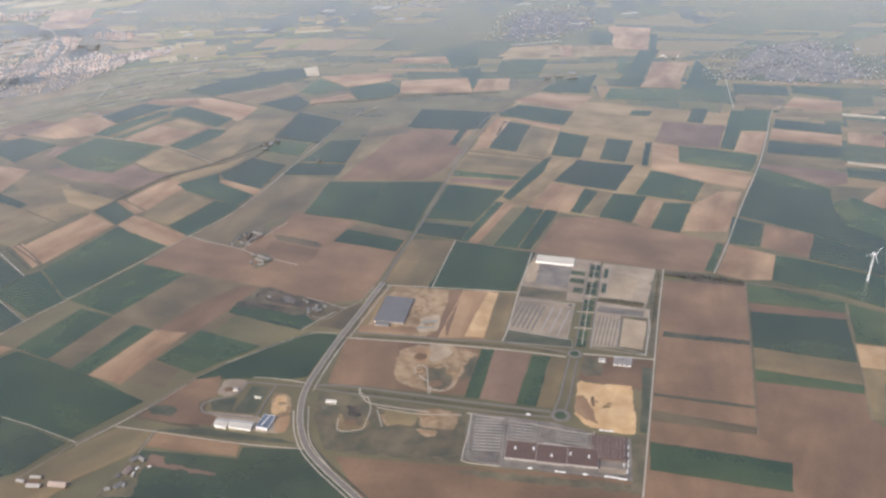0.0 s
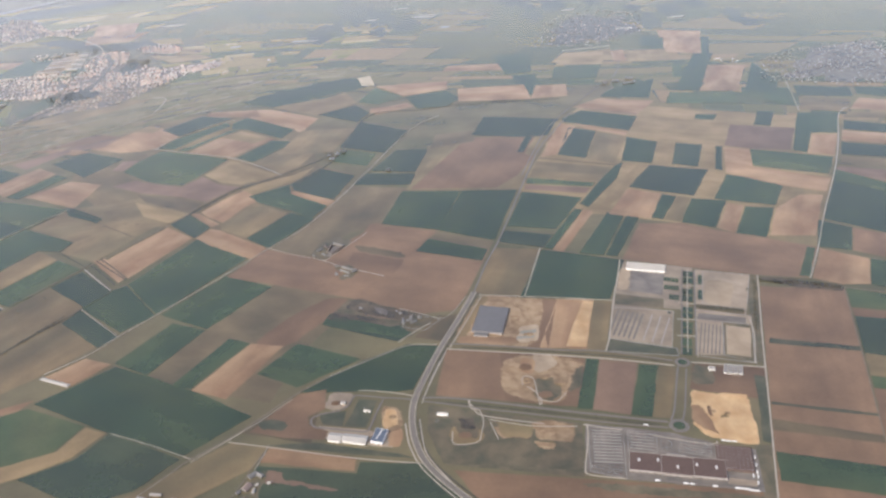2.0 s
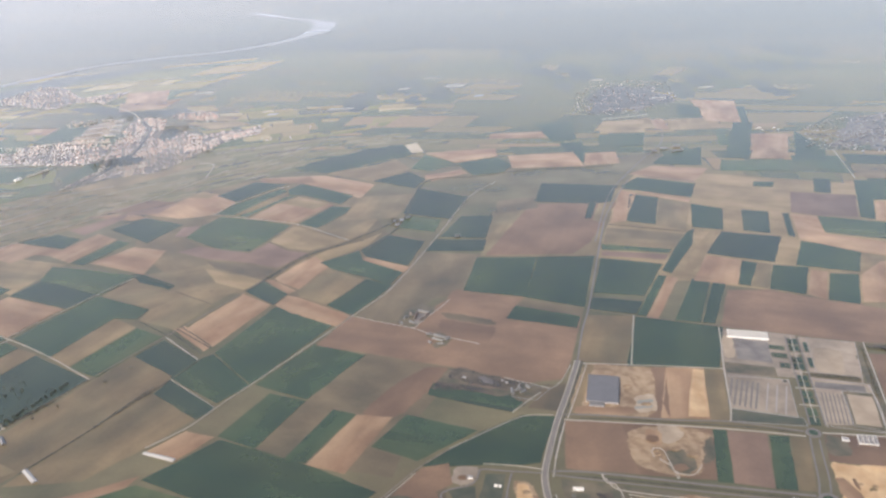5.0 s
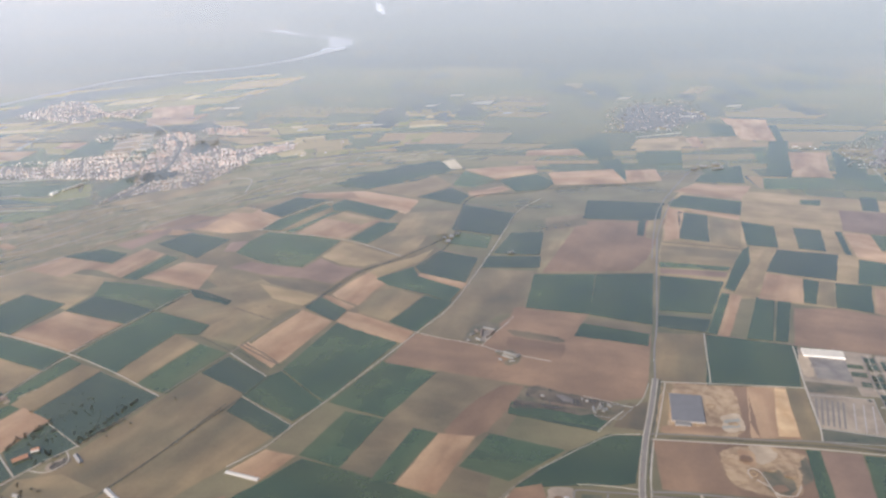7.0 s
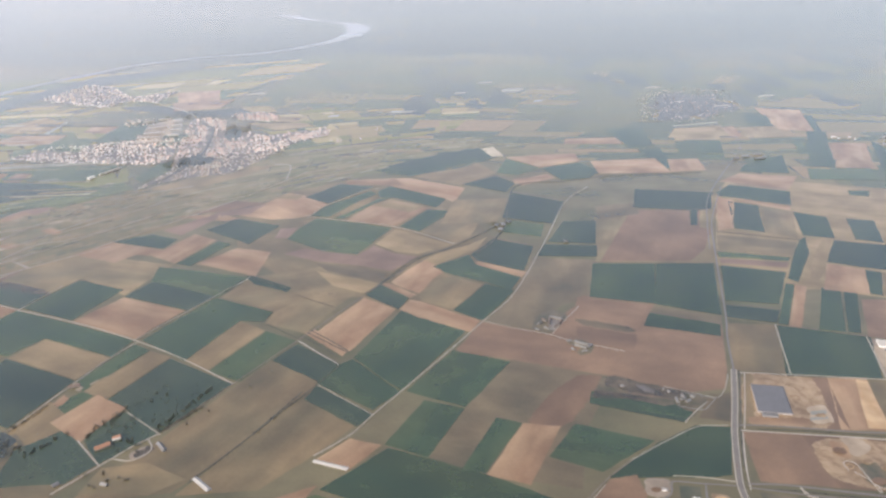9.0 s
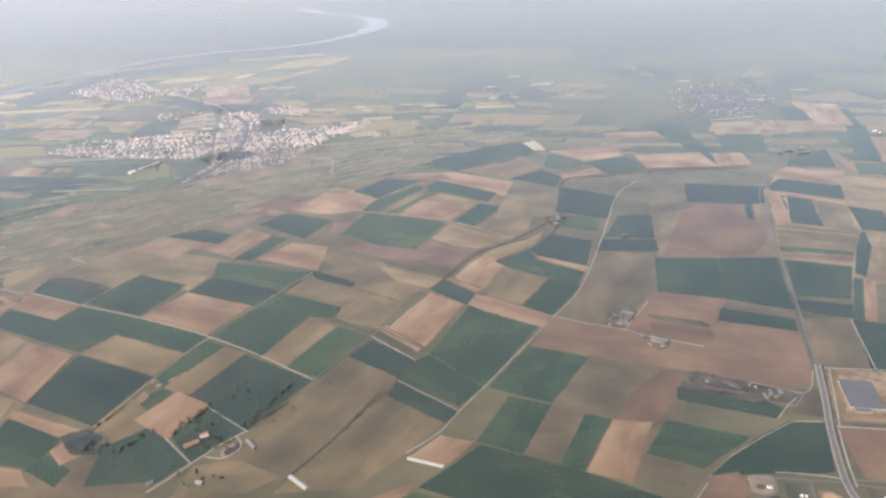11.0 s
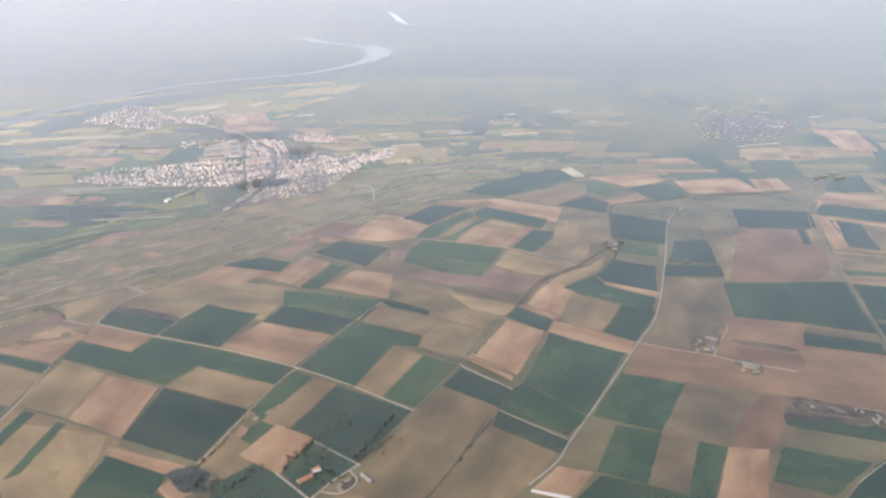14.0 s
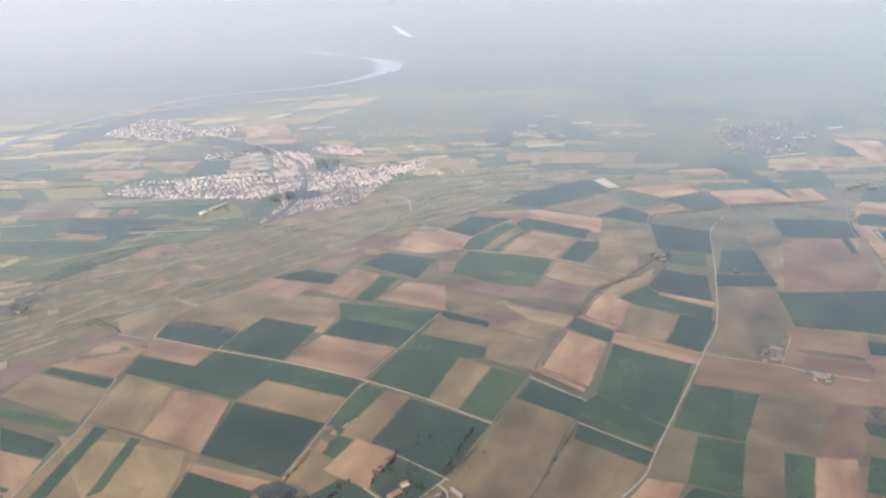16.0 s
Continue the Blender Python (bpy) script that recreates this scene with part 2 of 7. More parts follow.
def settle():
    """Lays sheets, roads and crops over the swells and sets every thing down on them."""
    for ob in [o for o in scene.objects if o.parent is None and o.type in ("MESH", "EMPTY")]:
        sheet = ob.get("kind", "") == "structure" or ob.name.split(".")[0] in ("plain_fields", "far_land")
        if ob.type == "MESH" and sheet:
            drape(ob)
        elif ob.get("kind", "") == "stuff":
            for v in ob.data.vertices:
                v.co.z += lie(v.co.x, v.co.y)
        else:
            spots = []
            for o in (ob, *ob.children_recursive):
                if o.type == "MESH":
                    m = ob.matrix_basis if o is ob else ob.matrix_basis @ o.matrix_basis if o.parent is ob else ob.matrix_basis @ o.parent.matrix_basis @ o.matrix_basis
                    spots += [m @ Vector(o.bound_box[0]), m @ Vector(o.bound_box[6])]
            if spots:
                ob.matrix_basis = Matrix.Translation((0, 0, min(lie(p.x, p.y) for p in spots))) @ ob.matrix_basis


# ---- ground ----
bm = bmesh.new()
bmesh.ops.create_grid(bm, x_segments=24, y_segments=24, size=6000)
ground = part("ground", bm, land("grass_verge", (0.120, 0.112, 0.062), (0.19, 0.157, 0.090), 0.1, 0.02), None)
tagged(ground, "wide flat farmland ground with dry grass verges", "ground", "", "structure")

FIELD_RNG = random.Random(11)


def rounded(corners):
    """A closed outline with its corners worn round and a wavering edge."""
    P = [Vector(p) for p in corners]
    for _ in range(2):
        P = [q for a, b in zip(P, P[1:] + P[:1]) for q in (a.lerp(b, 0.12), a.lerp(b, 0.88))]
    out = []
    for a, b in zip(P, P[1:] + P[:1]):
        n = max(1, int((b - a).length / 0.5))
        for j in range(n):
            q = a.lerp(b, j / n)
            kx = 0.8 * noise.noise((q.x * 0.3, q.y * 0.3, 3.0)) + 0.5 * noise.noise((q.x * 1.1, q.y * 1.1, 7.0))
            ky = 0.8 * noise.noise((q.x * 0.3, q.y * 0.3, 13.0)) + 0.5 * noise.noise((q.x * 1.1, q.y * 1.1, 17.0))
            out.append((q.x + kx, q.y + ky))
    return out


def field(crop, level, *corners, worn=False):
    rng = FIELD_RNG
    edge = rounded(corners) if worn else ragged(corners, 4.0, 0.22, rng)
    a, b, label, rows = CROPS[crop]
    c = sum((Vector(p) for p in corners), Vector((0, 0))) / len(corners)
    edges = [Vector(corners[(i + 1) % len(corners)]) - Vector(corners[i]) for i in range(len(corners))]
    e = max(edges, key=lambda v: v.length)
    turn = math.atan2(e.y, e.x)
    back = Matrix.Rotation(-turn, 2)
    local = [back @ (Vector(p) - c) for p in edge]
    high = 0.034 + 0.035 * level + rng.uniform(0, 0.008)
    ob = part("field", slab([(p.x, p.y) for p in local], -0.05, high), LAND[crop])
    ob.matrix_basis = Matrix.Translation((c.x, c.y, 0)) @ Matrix.Rotation(turn, 4, "Z")
    return tagged(ob, label, "field", "fields of the plain", "structure")


field("soil", 0, (79.2, 288.7), (110.6, 285.0), (87.4, 196.0), (95.0, 189.8), (86.2, 156.1), (45.0, 156.1), (55.9, 198.5))
field("soil", 0, (95.3, 223.4), (127.3, 216.5), (123.9, 204.3), (133.8, 189.7), (117.5, 156.1), (85.9, 156.1), (95.0, 189.8), (87.4, 196.0))
field("soil", 0, (43.2, 346.0), (62.4, 346.2), (83.1, 334.8), (102.8, 329.1), (113.2, 319.8), (100.7, 294.5), (81.1, 297.3), (30.2, 312.1))
field("loam", 0, (-73.8, 354.8), (-46.7, 345.3), (-51.1, 337.5), (-24.5, 324.5), (-33.8, 288.0), (-38.8, 275.1), (-52.0, 273.2), (-76.0, 285.8), (-134.6, 309.3), (-122.8, 333.6), (-100.2, 324.6))
field("moss", 0, (-113.1, 301.5), (-76.1, 285.0), (-90.9, 254.8), (-98.3, 221.5), (-126.1, 229.3), (-144.7, 238.1), (-132.0, 267.7))
field("olive", 0, (-205.2, 298.2), (-184.7, 284.4), (-208.7, 240.4), (-221.3, 221.4), (-251.0, 215.9), (-233.9, 244.8), (-212.7, 283.0))
field("olive", 0, (-187.4, 280.7), (-166.4, 261.2), (-181.4, 239.6), (-195.6, 222.7), (-219.8, 220.2), (-207.9, 240.4))
field("stubble", 0, (-355.2, 289.2), (-311.1, 265.2), (-316.1, 245.0), (-363.7, 249.3))
field("loam", 0, (-38.0, 188.3), (49.5, 178.4), (45.0, 156.1), (-19.2, 156.2))
field("scrubland", 0, (-47.0, 215.3), (-0.0, 206.5), (-0.9, 184.8), (-40.0, 190.7))
field("moss", 0, (-95.0, 400.0), (-64.5, 394.1), (-72.5, 354.7), (-87.0, 347.5), (-102.5, 327.3), (-121.6, 333.6), (-106.8, 360.4), (-100.6, 381.0))
field("olive", 0, (-55.6, 449.5), (13.3, 463.1), (-8.1, 386.1), (-64.8, 391.4))
field("olive", 0, (123.9, 401.8), (148.4, 395.0), (113.0, 320.9), (95.5, 329.2), (110.1, 361.2))
field("verge", 1, (71.8, 252.6), (100.6, 246.6), (99.6, 243.8), (70.4, 249.4))
field("verge", 1, (61.0, 217.2), (91.4, 210.7), (91.1, 209.2), (60.6, 215.8))
field("moss", 1, (58.5, 208.8), (88.9, 200.5), (87.5, 197.2), (57.3, 203.7))
field("wheat", 1, (55.1, 194.3), (93.7, 185.1), (90.0, 173.6), (52.7, 182.4))
field("meadow", 1, (111.2, 286.3), (143.3, 271.9), (140.5, 264.1), (107.7, 272.4))
field("soil", 1, (107.6, 271.6), (140.1, 264.1), (139.1, 259.9), (106.4, 266.0))
field("slate", 1, (106.4, 266.0), (139.1, 259.9), (132.2, 233.5), (100.4, 242.6))
field("olive", 1, (100.4, 242.6), (132.2, 232.5), (128.9, 221.1), (97.0, 230.2))
field("meadow", 1, (97.1, 229.9), (128.9, 221.1), (127.3, 216.5), (95.4, 223.4))
field("olive", 1, (132.1, 230.6), (139.5, 229.0), (128.3, 203.5), (123.9, 204.3))
field("sand", 1, (136.1, 244.4), (145.4, 242.3), (139.7, 229.3), (132.2, 230.9))
field("meadow", 1, (144.0, 271.1), (154.8, 263.5), (145.9, 243.3), (136.6, 245.5))
field("clay", 1, (113.5, 319.3), (129.8, 309.3), (121.7, 288.8), (110.7, 288.9), (101.6, 294.5))
field("wheat", 1, (130.1, 308.8), (141.4, 304.2), (166.4, 289.8), (156.5, 267.3), (140.6, 278.6), (121.8, 288.4))
field("slate", 1, (122.7, 346.3), (134.2, 337.8), (125.9, 317.0), (113.0, 320.9))
field("soil", 1, (134.7, 337.8), (152.4, 327.9), (142.7, 306.6), (126.0, 316.5))
field("slate", 1, (152.2, 327.3), (174.0, 306.8), (166.8, 290.6), (142.3, 306.1))
field("slate", 0, (146.4, 392.2), (175.3, 368.6), (170.7, 350.0), (180.6, 321.8), (174.0, 306.8), (152.4, 327.9), (124.3, 348.6))
field("meadow", 1, (172.2, 359.1), (184.5, 365.0), (193.6, 351.1), (180.6, 321.8), (170.0, 335.6))
field("clay", 1, (184.5, 358.7), (203.1, 377.5), (205.2, 377.4), (194.1, 352.3))
field("meadow", 1, (108.7, 320.9), (111.8, 319.8), (100.9, 295.4), (97.1, 296.4))
field("meadow", 1, (152.2, 403.7), (177.8, 375.0), (175.1, 367.9), (145.4, 390.8))
field("wheat", 1, (-66.3, 390.3), (-37.1, 387.2), (-46.6, 345.8), (-73.8, 354.8))
field("wheat", 1, (-36.5, 387.2), (-9.2, 386.2), (-21.8, 333.2), (-46.7, 345.3))
field("wheat", 1, (-51.1, 337.5), (-24.9, 324.6), (-27.8, 314.3), (-56.2, 325.9))
field("moss", 1, (-46.8, 344.2), (-22.0, 332.1), (-24.5, 324.5), (-50.6, 337.4))
field("olive", 1, (-22.2, 325.4), (-2.6, 323.0), (-14.2, 282.8), (-31.5, 287.9))
field("wheat", 1, (-2.1, 322.5), (31.1, 311.9), (20.1, 279.9), (-13.7, 282.7))
field("slate", 1, (-17.2, 342.0), (3.9, 336.3), (-1.4, 325.0), (-20.3, 330.4))
field("wheat", 1, (-6.6, 383.4), (21.5, 375.0), (5.7, 341.7), (-15.9, 346.4))
field("clay", 1, (31.9, 510.6), (51.0, 528.7), (84.8, 521.9), (70.1, 496.9), (35.8, 509.4))
field("moss", 1, (-52.1, 466.1), (-28.9, 471.9), (-30.0, 453.4), (-54.2, 445.2))
field("slate", 1, (-73.1, 445.1), (-55.6, 443.6), (-60.7, 413.8), (-84.9, 417.4))
field("slate", 1, (-86.8, 414.7), (-60.7, 411.7), (-62.7, 397.9), (-92.7, 400.6))
field("slate", 1, (-98.3, 491.3), (-67.8, 474.7), (-79.2, 441.5), (-105.6, 451.1))
field("meadow", 1, (-103.1, 448.5), (-83.6, 441.0), (-87.5, 424.2), (-107.3, 431.4))
field("wheat", 1, (16.4, 362.7), (20.1, 361.4), (2.4, 322.8), (-1.2, 324.0))
field("clay", 1, (20.3, 361.4), (24.8, 359.5), (6.2, 318.6), (2.5, 322.3))
field("wheat", 1, (30.8, 358.1), (38.3, 355.6), (23.3, 316.0), (13.3, 318.3))
field("wheat", 1, (39.8, 355.6), (45.0, 353.8), (28.8, 314.9), (24.0, 316.0))
field("clay", 1, (137.8, 599.8), (163.2, 597.4), (141.8, 538.2), (117.6, 540.0))
field("meadow", 1, (98.4, 540.0), (139.7, 533.3), (134.0, 513.4), (90.5, 515.7))
field("wheat", 1, (135.3, 632.0), (149.2, 630.7), (117.8, 542.6), (101.9, 543.6))
field("wheat", 1, (170.2, 604.5), (173.1, 556.5), (163.1, 529.0), (145.5, 536.6))
field("wheat", 1, (60.2, 548.0), (94.0, 571.2), (82.6, 528.1), (52.1, 532.5))
field("stubble", 1, (36.2, 636.5), (70.8, 637.5), (64.4, 611.8), (31.1, 610.5))
field("meadow", 1, (30.0, 607.3), (63.6, 608.7), (55.7, 576.0), (24.7, 574.1))
field("clay", 1, (12.5, 559.9), (33.7, 562.4), (31.6, 535.3), (7.9, 530.5))
field("wheat", 1, (-157.1, 343.8), (-129.1, 327.1), (-154.7, 278.8), (-174.1, 302.2))
field("wheat", 1, (-174.4, 301.3), (-155.1, 278.4), (-164.2, 266.1), (-186.3, 283.4), (-179.6, 296.4))
field("wheat", 1, (-135.3, 309.3), (-113.5, 299.3), (-131.8, 267.7), (-153.2, 278.8))
field("clay", 1, (-112.6, 257.1), (-100.1, 254.7), (-113.4, 223.8), (-126.6, 229.3))
field("wheat", 1, (-121.6, 260.7), (-113.0, 257.1), (-126.7, 230.2), (-134.2, 231.9))
field("wheat", 1, (-146.4, 272.6), (-132.0, 266.9), (-144.8, 238.7), (-158.9, 245.9))
field("clay", 1, (-170.5, 249.2), (-159.8, 245.6), (-169.4, 232.2), (-180.6, 237.5))
field("wheat", 1, (-95.2, 255.8), (-71.1, 244.8), (-90.8, 229.4), (-106.2, 237.8))
field("wheat", 1, (-86.3, 276.5), (-54.1, 260.9), (-57.1, 257.2), (-88.3, 268.6))
field("wheat", 1, (-70.2, 243.8), (-55.5, 253.1), (-44.1, 251.4), (-51.9, 226.5), (-57.3, 225.6), (-89.7, 226.6))
field("moss", 1, (-45.9, 270.6), (-37.8, 272.3), (-43.2, 254.4), (-53.0, 257.3))
field("soil", 1, (-134.1, 308.3), (-122.8, 332.6), (-100.2, 324.1), (-84.9, 308.7), (-94.6, 294.5))
field("wheat", 1, (-177.3, 223.0), (-157.6, 243.9), (-144.2, 238.2), (-126.2, 229.2), (-102.6, 214.6), (-119.7, 196.3), (-147.0, 208.2))
field("clay", 1, (-206.3, 211.6), (-187.4, 220.3), (-178.1, 225.1), (-182.2, 215.9), (-191.5, 205.1))
field("slate", 1, (-145.9, 207.7), (-122.7, 196.6), (-120.0, 195.0), (-129.6, 182.1), (-142.5, 175.7), (-165.8, 187.4), (-152.5, 195.6))
field("meadow", 1, (-197.1, 210.6), (-178.1, 220.7), (-155.5, 211.5), (-160.3, 199.5), (-175.6, 189.9), (-186.3, 187.7))
field("stubble", 1, (-154.9, 210.9), (-147.2, 208.0), (-153.7, 196.4), (-166.1, 187.9), (-175.3, 182.9), (-181.8, 188.8), (-159.4, 199.5))
field("moss", 1, (-105.4, 207.1), (-89.5, 223.6), (-81.9, 227.1), (-81.5, 215.9), (-81.4, 200.8))
field("meadow", 1, (-104.1, 208.4), (-91.8, 212.4), (-90.3, 208.5), (-99.8, 206.4))
field("clay", 1, (-93.7, 199.7), (-66.8, 194.4), (-66.8, 188.6), (-95.4, 193.1))
field("slate", 1, (-95.8, 191.6), (-66.1, 187.6), (-65.5, 192.4), (-46.0, 191.2), (-30.9, 171.7), (-19.2, 156.2), (-103.3, 156.4))
field("olive", 1, (-106.3, 202.0), (-94.7, 199.9), (-97.0, 190.4), (-111.1, 179.2), (-117.6, 168.4), (-133.2, 156.5), (-139.6, 168.5), (-132.1, 178.9))
field("clay", 1, (-383.4, 333.9), (-365.2, 354.2), (-349.0, 343.8), (-353.7, 319.5))
field("wheat", 1, (-381.9, 332.2), (-353.9, 318.2), (-355.3, 312.5), (-383.7, 328.8))
field("stubble", 0, (-387.6, 328.9), (-354.2, 311.2), (-357.2, 289.5), (-393.1, 311.6))
field("wheat", 1, (-350.2, 337.4), (-325.4, 325.0), (-319.8, 337.7), (-261.2, 310.3), (-265.8, 297.9), (-296.8, 312.2), (-305.7, 298.5), (-351.3, 323.1))
field("clay", 1, (-348.0, 353.1), (-320.1, 338.2), (-325.7, 325.5), (-349.5, 338.3))
field("slate", 1, (-346.5, 369.0), (-313.7, 353.3), (-319.2, 339.1), (-347.3, 354.1))
field("wheat", 1, (-305.3, 368.2), (-281.0, 356.7), (-292.2, 326.9), (-318.1, 339.5))
field("clay", 1, (-278.3, 348.7), (-248.3, 336.3), (-261.2, 311.5), (-291.3, 326.3))
field("stubble", 0, (-350.2, 322.1), (-330.1, 308.8), (-333.0, 279.2), (-355.6, 290.3))
field("clay", 1, (-329.8, 308.4), (-307.1, 297.1), (-311.7, 266.5), (-333.0, 279.2))
field("slate", 1, (-305.4, 297.0), (-273.1, 281.2), (-284.3, 252.9), (-310.9, 266.1))
field("stubble", 1, (-296.4, 311.3), (-266.0, 297.2), (-273.0, 281.9), (-304.5, 297.3))
field("wheat", 1, (-350.8, 286.3), (-346.0, 284.0), (-353.4, 248.3), (-358.5, 248.8))
field("meadow", 1, (-336.4, 277.9), (-332.7, 276.5), (-337.4, 250.0), (-341.5, 247.2))
field("clay", 1, (-313.8, 261.7), (-293.0, 253.3), (-285.2, 250.1), (-290.3, 245.8), (-314.3, 258.1))
field("wheat", 1, (-317.1, 237.1), (-314.1, 257.5), (-291.2, 248.3), (-295.0, 231.4))
field("wheat", 1, (-383.8, 289.7), (-360.8, 277.4), (-361.7, 269.0), (-377.9, 275.5))
field("meadow", 1, (-389.6, 303.3), (-357.8, 288.5), (-358.9, 284.5), (-386.6, 296.1))
field("clay", 1, (-391.2, 281.0), (-361.6, 267.8), (-363.3, 249.3), (-368.3, 230.5))
field("wheat", 1, (-369.5, 255.3), (-364.6, 253.2), (-365.0, 249.4), (-367.1, 249.6))
field("meadow", 1, (-259.8, 307.3), (-252.7, 302.9), (-267.6, 274.4), (-272.3, 280.5))
field("stubble", 1, (-252.3, 302.5), (-243.2, 298.6), (-257.8, 269.6), (-267.3, 274.3))
field("slate", 1, (-243.2, 297.4), (-216.3, 281.1), (-233.4, 251.7), (-257.1, 269.6))
field("meadow", 1, (-265.1, 276.6), (-262.4, 273.2), (-268.6, 259.3), (-276.2, 265.2))
field("clay", 1, (-261.6, 272.6), (-249.0, 264.7), (-257.7, 245.5), (-271.6, 255.9))
field("stubble", 1, (-284.1, 251.8), (-276.8, 268.2), (-263.9, 256.8), (-274.3, 239.1))
field("slate", 1, (-259.6, 250.8), (-247.7, 264.1), (-233.3, 250.8), (-247.7, 234.5))
field("wheat", 1, (-238.6, 349.5), (-211.6, 337.7), (-214.0, 328.8), (-223.4, 328.8), (-237.6, 295.9), (-258.2, 310.6))
field("stubble", 1, (-223.2, 328.8), (-211.7, 321.4), (-227.3, 289.3), (-237.2, 295.9))
field("meadow", 1, (-211.3, 321.0), (-198.0, 314.0), (-213.8, 282.6), (-227.0, 288.9))
field("olive", 1, (-211.1, 338.2), (-200.4, 351.9), (-185.3, 344.2), (-195.4, 320.3), (-212.7, 327.9))
field("slate", 1, (-197.0, 311.8), (-179.6, 297.2), (-184.6, 283.7), (-204.8, 298.3))
field("slate", 1, (-185.8, 281.8), (-163.8, 263.4), (-168.9, 255.9), (-189.0, 272.3))
field("clay", 1, (-174.3, 355.4), (-159.6, 345.0), (-176.1, 307.3), (-192.1, 320.0))
field("wheat", 1, (-308.7, 420.2), (-291.7, 431.2), (-275.6, 421.7), (-278.6, 408.0))
field("clay", 1, (-322.2, 402.7), (-308.5, 419.3), (-278.7, 406.5), (-268.9, 429.7), (-255.1, 420.1), (-267.2, 387.2), (-282.2, 398.3), (-290.2, 399.7), (-296.9, 389.3))
field("olive", 0, (-346.4, 372.6), (-322.3, 403.4), (-267.2, 385.8), (-278.6, 350.4), (-304.5, 370.0), (-313.7, 353.3))
field("meadow", 1, (-273.4, 383.3), (-228.8, 371.9), (-237.6, 350.1), (-272.0, 366.4))
field("meadow", 1, (-261.1, 400.0), (-254.0, 418.4), (-246.3, 414.0), (-258.9, 384.1), (-266.7, 387.2))
field("slate", 1, (-271.0, 365.7), (-238.7, 351.2), (-247.0, 336.3), (-278.1, 349.3))
field("clay", 1, (-256.9, 386.8), (-242.2, 408.4), (-224.0, 403.6), (-225.9, 373.3))
field("olive", 0, (-236.4, 350.1), (-228.0, 372.0), (-195.6, 387.8), (-171.3, 370.2), (-186.0, 344.7), (-211.1, 338.2))
field("wheat", 1, (-227.4, 373.2), (-207.8, 361.6), (-209.0, 357.5), (-229.1, 370.1))
field("clay", 1, (-198.8, 517.8), (-157.8, 516.7), (-124.8, 498.6), (-131.5, 475.0), (-172.7, 506.3))
field("wheat", 1, (-181.2, 534.6), (-119.7, 584.1), (-107.0, 579.3), (-101.0, 563.2), (-126.4, 537.1), (-157.4, 521.1))
field("stubble", 1, (-157.4, 520.0), (-115.5, 550.9), (-104.5, 527.6), (-125.6, 502.7))
field("slate", 1, (-126.7, 504.7), (-104.6, 521.9), (-94.3, 507.6), (-100.3, 491.4))
field("chalk", 1, (-110.5, 584.0), (-102.1, 590.3), (-96.7, 566.0), (-104.8, 563.2))
field("clay", 1, (-95.7, 563.2), (-47.3, 575.1), (-46.7, 555.2), (-74.9, 539.7))
field("meadow", 1, (-95.8, 559.1), (-75.7, 538.5), (-90.3, 523.0), (-103.8, 527.6))
field("wheat", 1, (-74.3, 538.5), (-47.1, 551.2), (-38.0, 534.2), (-45.7, 518.7), (-64.2, 513.6))
field("clay", 1, (-39.9, 555.2), (5.1, 562.9), (7.7, 529.2), (-39.0, 526.8))
field("clay", 1, (-93.5, 513.0), (-72.1, 526.4), (-67.4, 518.2), (-90.3, 503.4))
field("meadow", 1, (-447.9, 533.4), (-395.8, 534.5), (-351.6, 521.2), (-366.9, 504.0), (-443.8, 508.1))
field("stubble", 1, (-442.3, 503.9), (-413.5, 499.6), (-413.5, 493.4), (-439.6, 494.6))
field("meadow", 1, (-478.6, 521.3), (-448.9, 517.9), (-443.3, 493.8), (-470.7, 496.2))
field("meadow", 1, (-469.1, 492.2), (-422.4, 491.8), (-406.6, 481.1), (-431.2, 465.0), (-459.5, 469.4))
field("meadow", 1, (-434.1, 428.5), (-402.3, 457.6), (-368.6, 504.1), (-340.3, 510.2), (-385.2, 470.2), (-415.3, 429.1))
field("clay", 1, (-442.2, 552.1), (-424.7, 551.8), (-425.8, 535.1), (-443.6, 535.6))
field("stubble", 1, (-459.8, 654.9), (-464.8, 687.1), (-446.0, 697.0), (-444.9, 656.6))
field("frames", 1.4, (-445.8, 656.6), (-444.9, 695.1), (-442.1, 693.2), (-442.3, 654.9))
field("wheat", 1, (-394.5, 649.9), (-383.8, 698.0), (-366.7, 670.2), (-370.6, 632.5))
field("stubble", 1, (-495.0, 662.2), (-467.3, 709.4), (-453.0, 697.9), (-463.6, 654.5))
field("stubble", 1, (-368.0, 419.1), (-363.2, 424.8), (-352.9, 419.4), (-356.4, 413.6))
field("clay", 1, (-387.4, 461.9), (-379.0, 475.6), (-373.6, 472.3), (-382.1, 458.7))
field("clay", 1, (-356.3, 442.6), (-351.4, 446.6), (-341.9, 438.3), (-344.5, 434.2))
field("stubble", 1, (-294.3, 684.9), (-249.7, 681.0), (-236.7, 667.3), (-267.0, 657.7))
field("meadow", 1, (-332.6, 576.1), (-325.4, 578.0), (-319.5, 559.5), (-330.2, 532.5), (-338.5, 541.6))
field("clay", 1, (-383.3, 802.6), (-346.0, 811.7), (-336.2, 767.3), (-372.1, 761.5))
field("frames", 1, (40.0, 653.0), (78.6, 665.0), (77.6, 660.7), (39.3, 649.9))
field("stubble", 1, (37.0, 641.7), (77.0, 653.3), (74.4, 621.0), (37.9, 619.1))
field("meadow", 1, (37.4, 611.4), (64.2, 610.7), (61.6, 600.3), (36.4, 600.8))
field("meadow", 1, (35.6, 593.3), (59.3, 593.0), (56.7, 581.5), (35.3, 580.2))
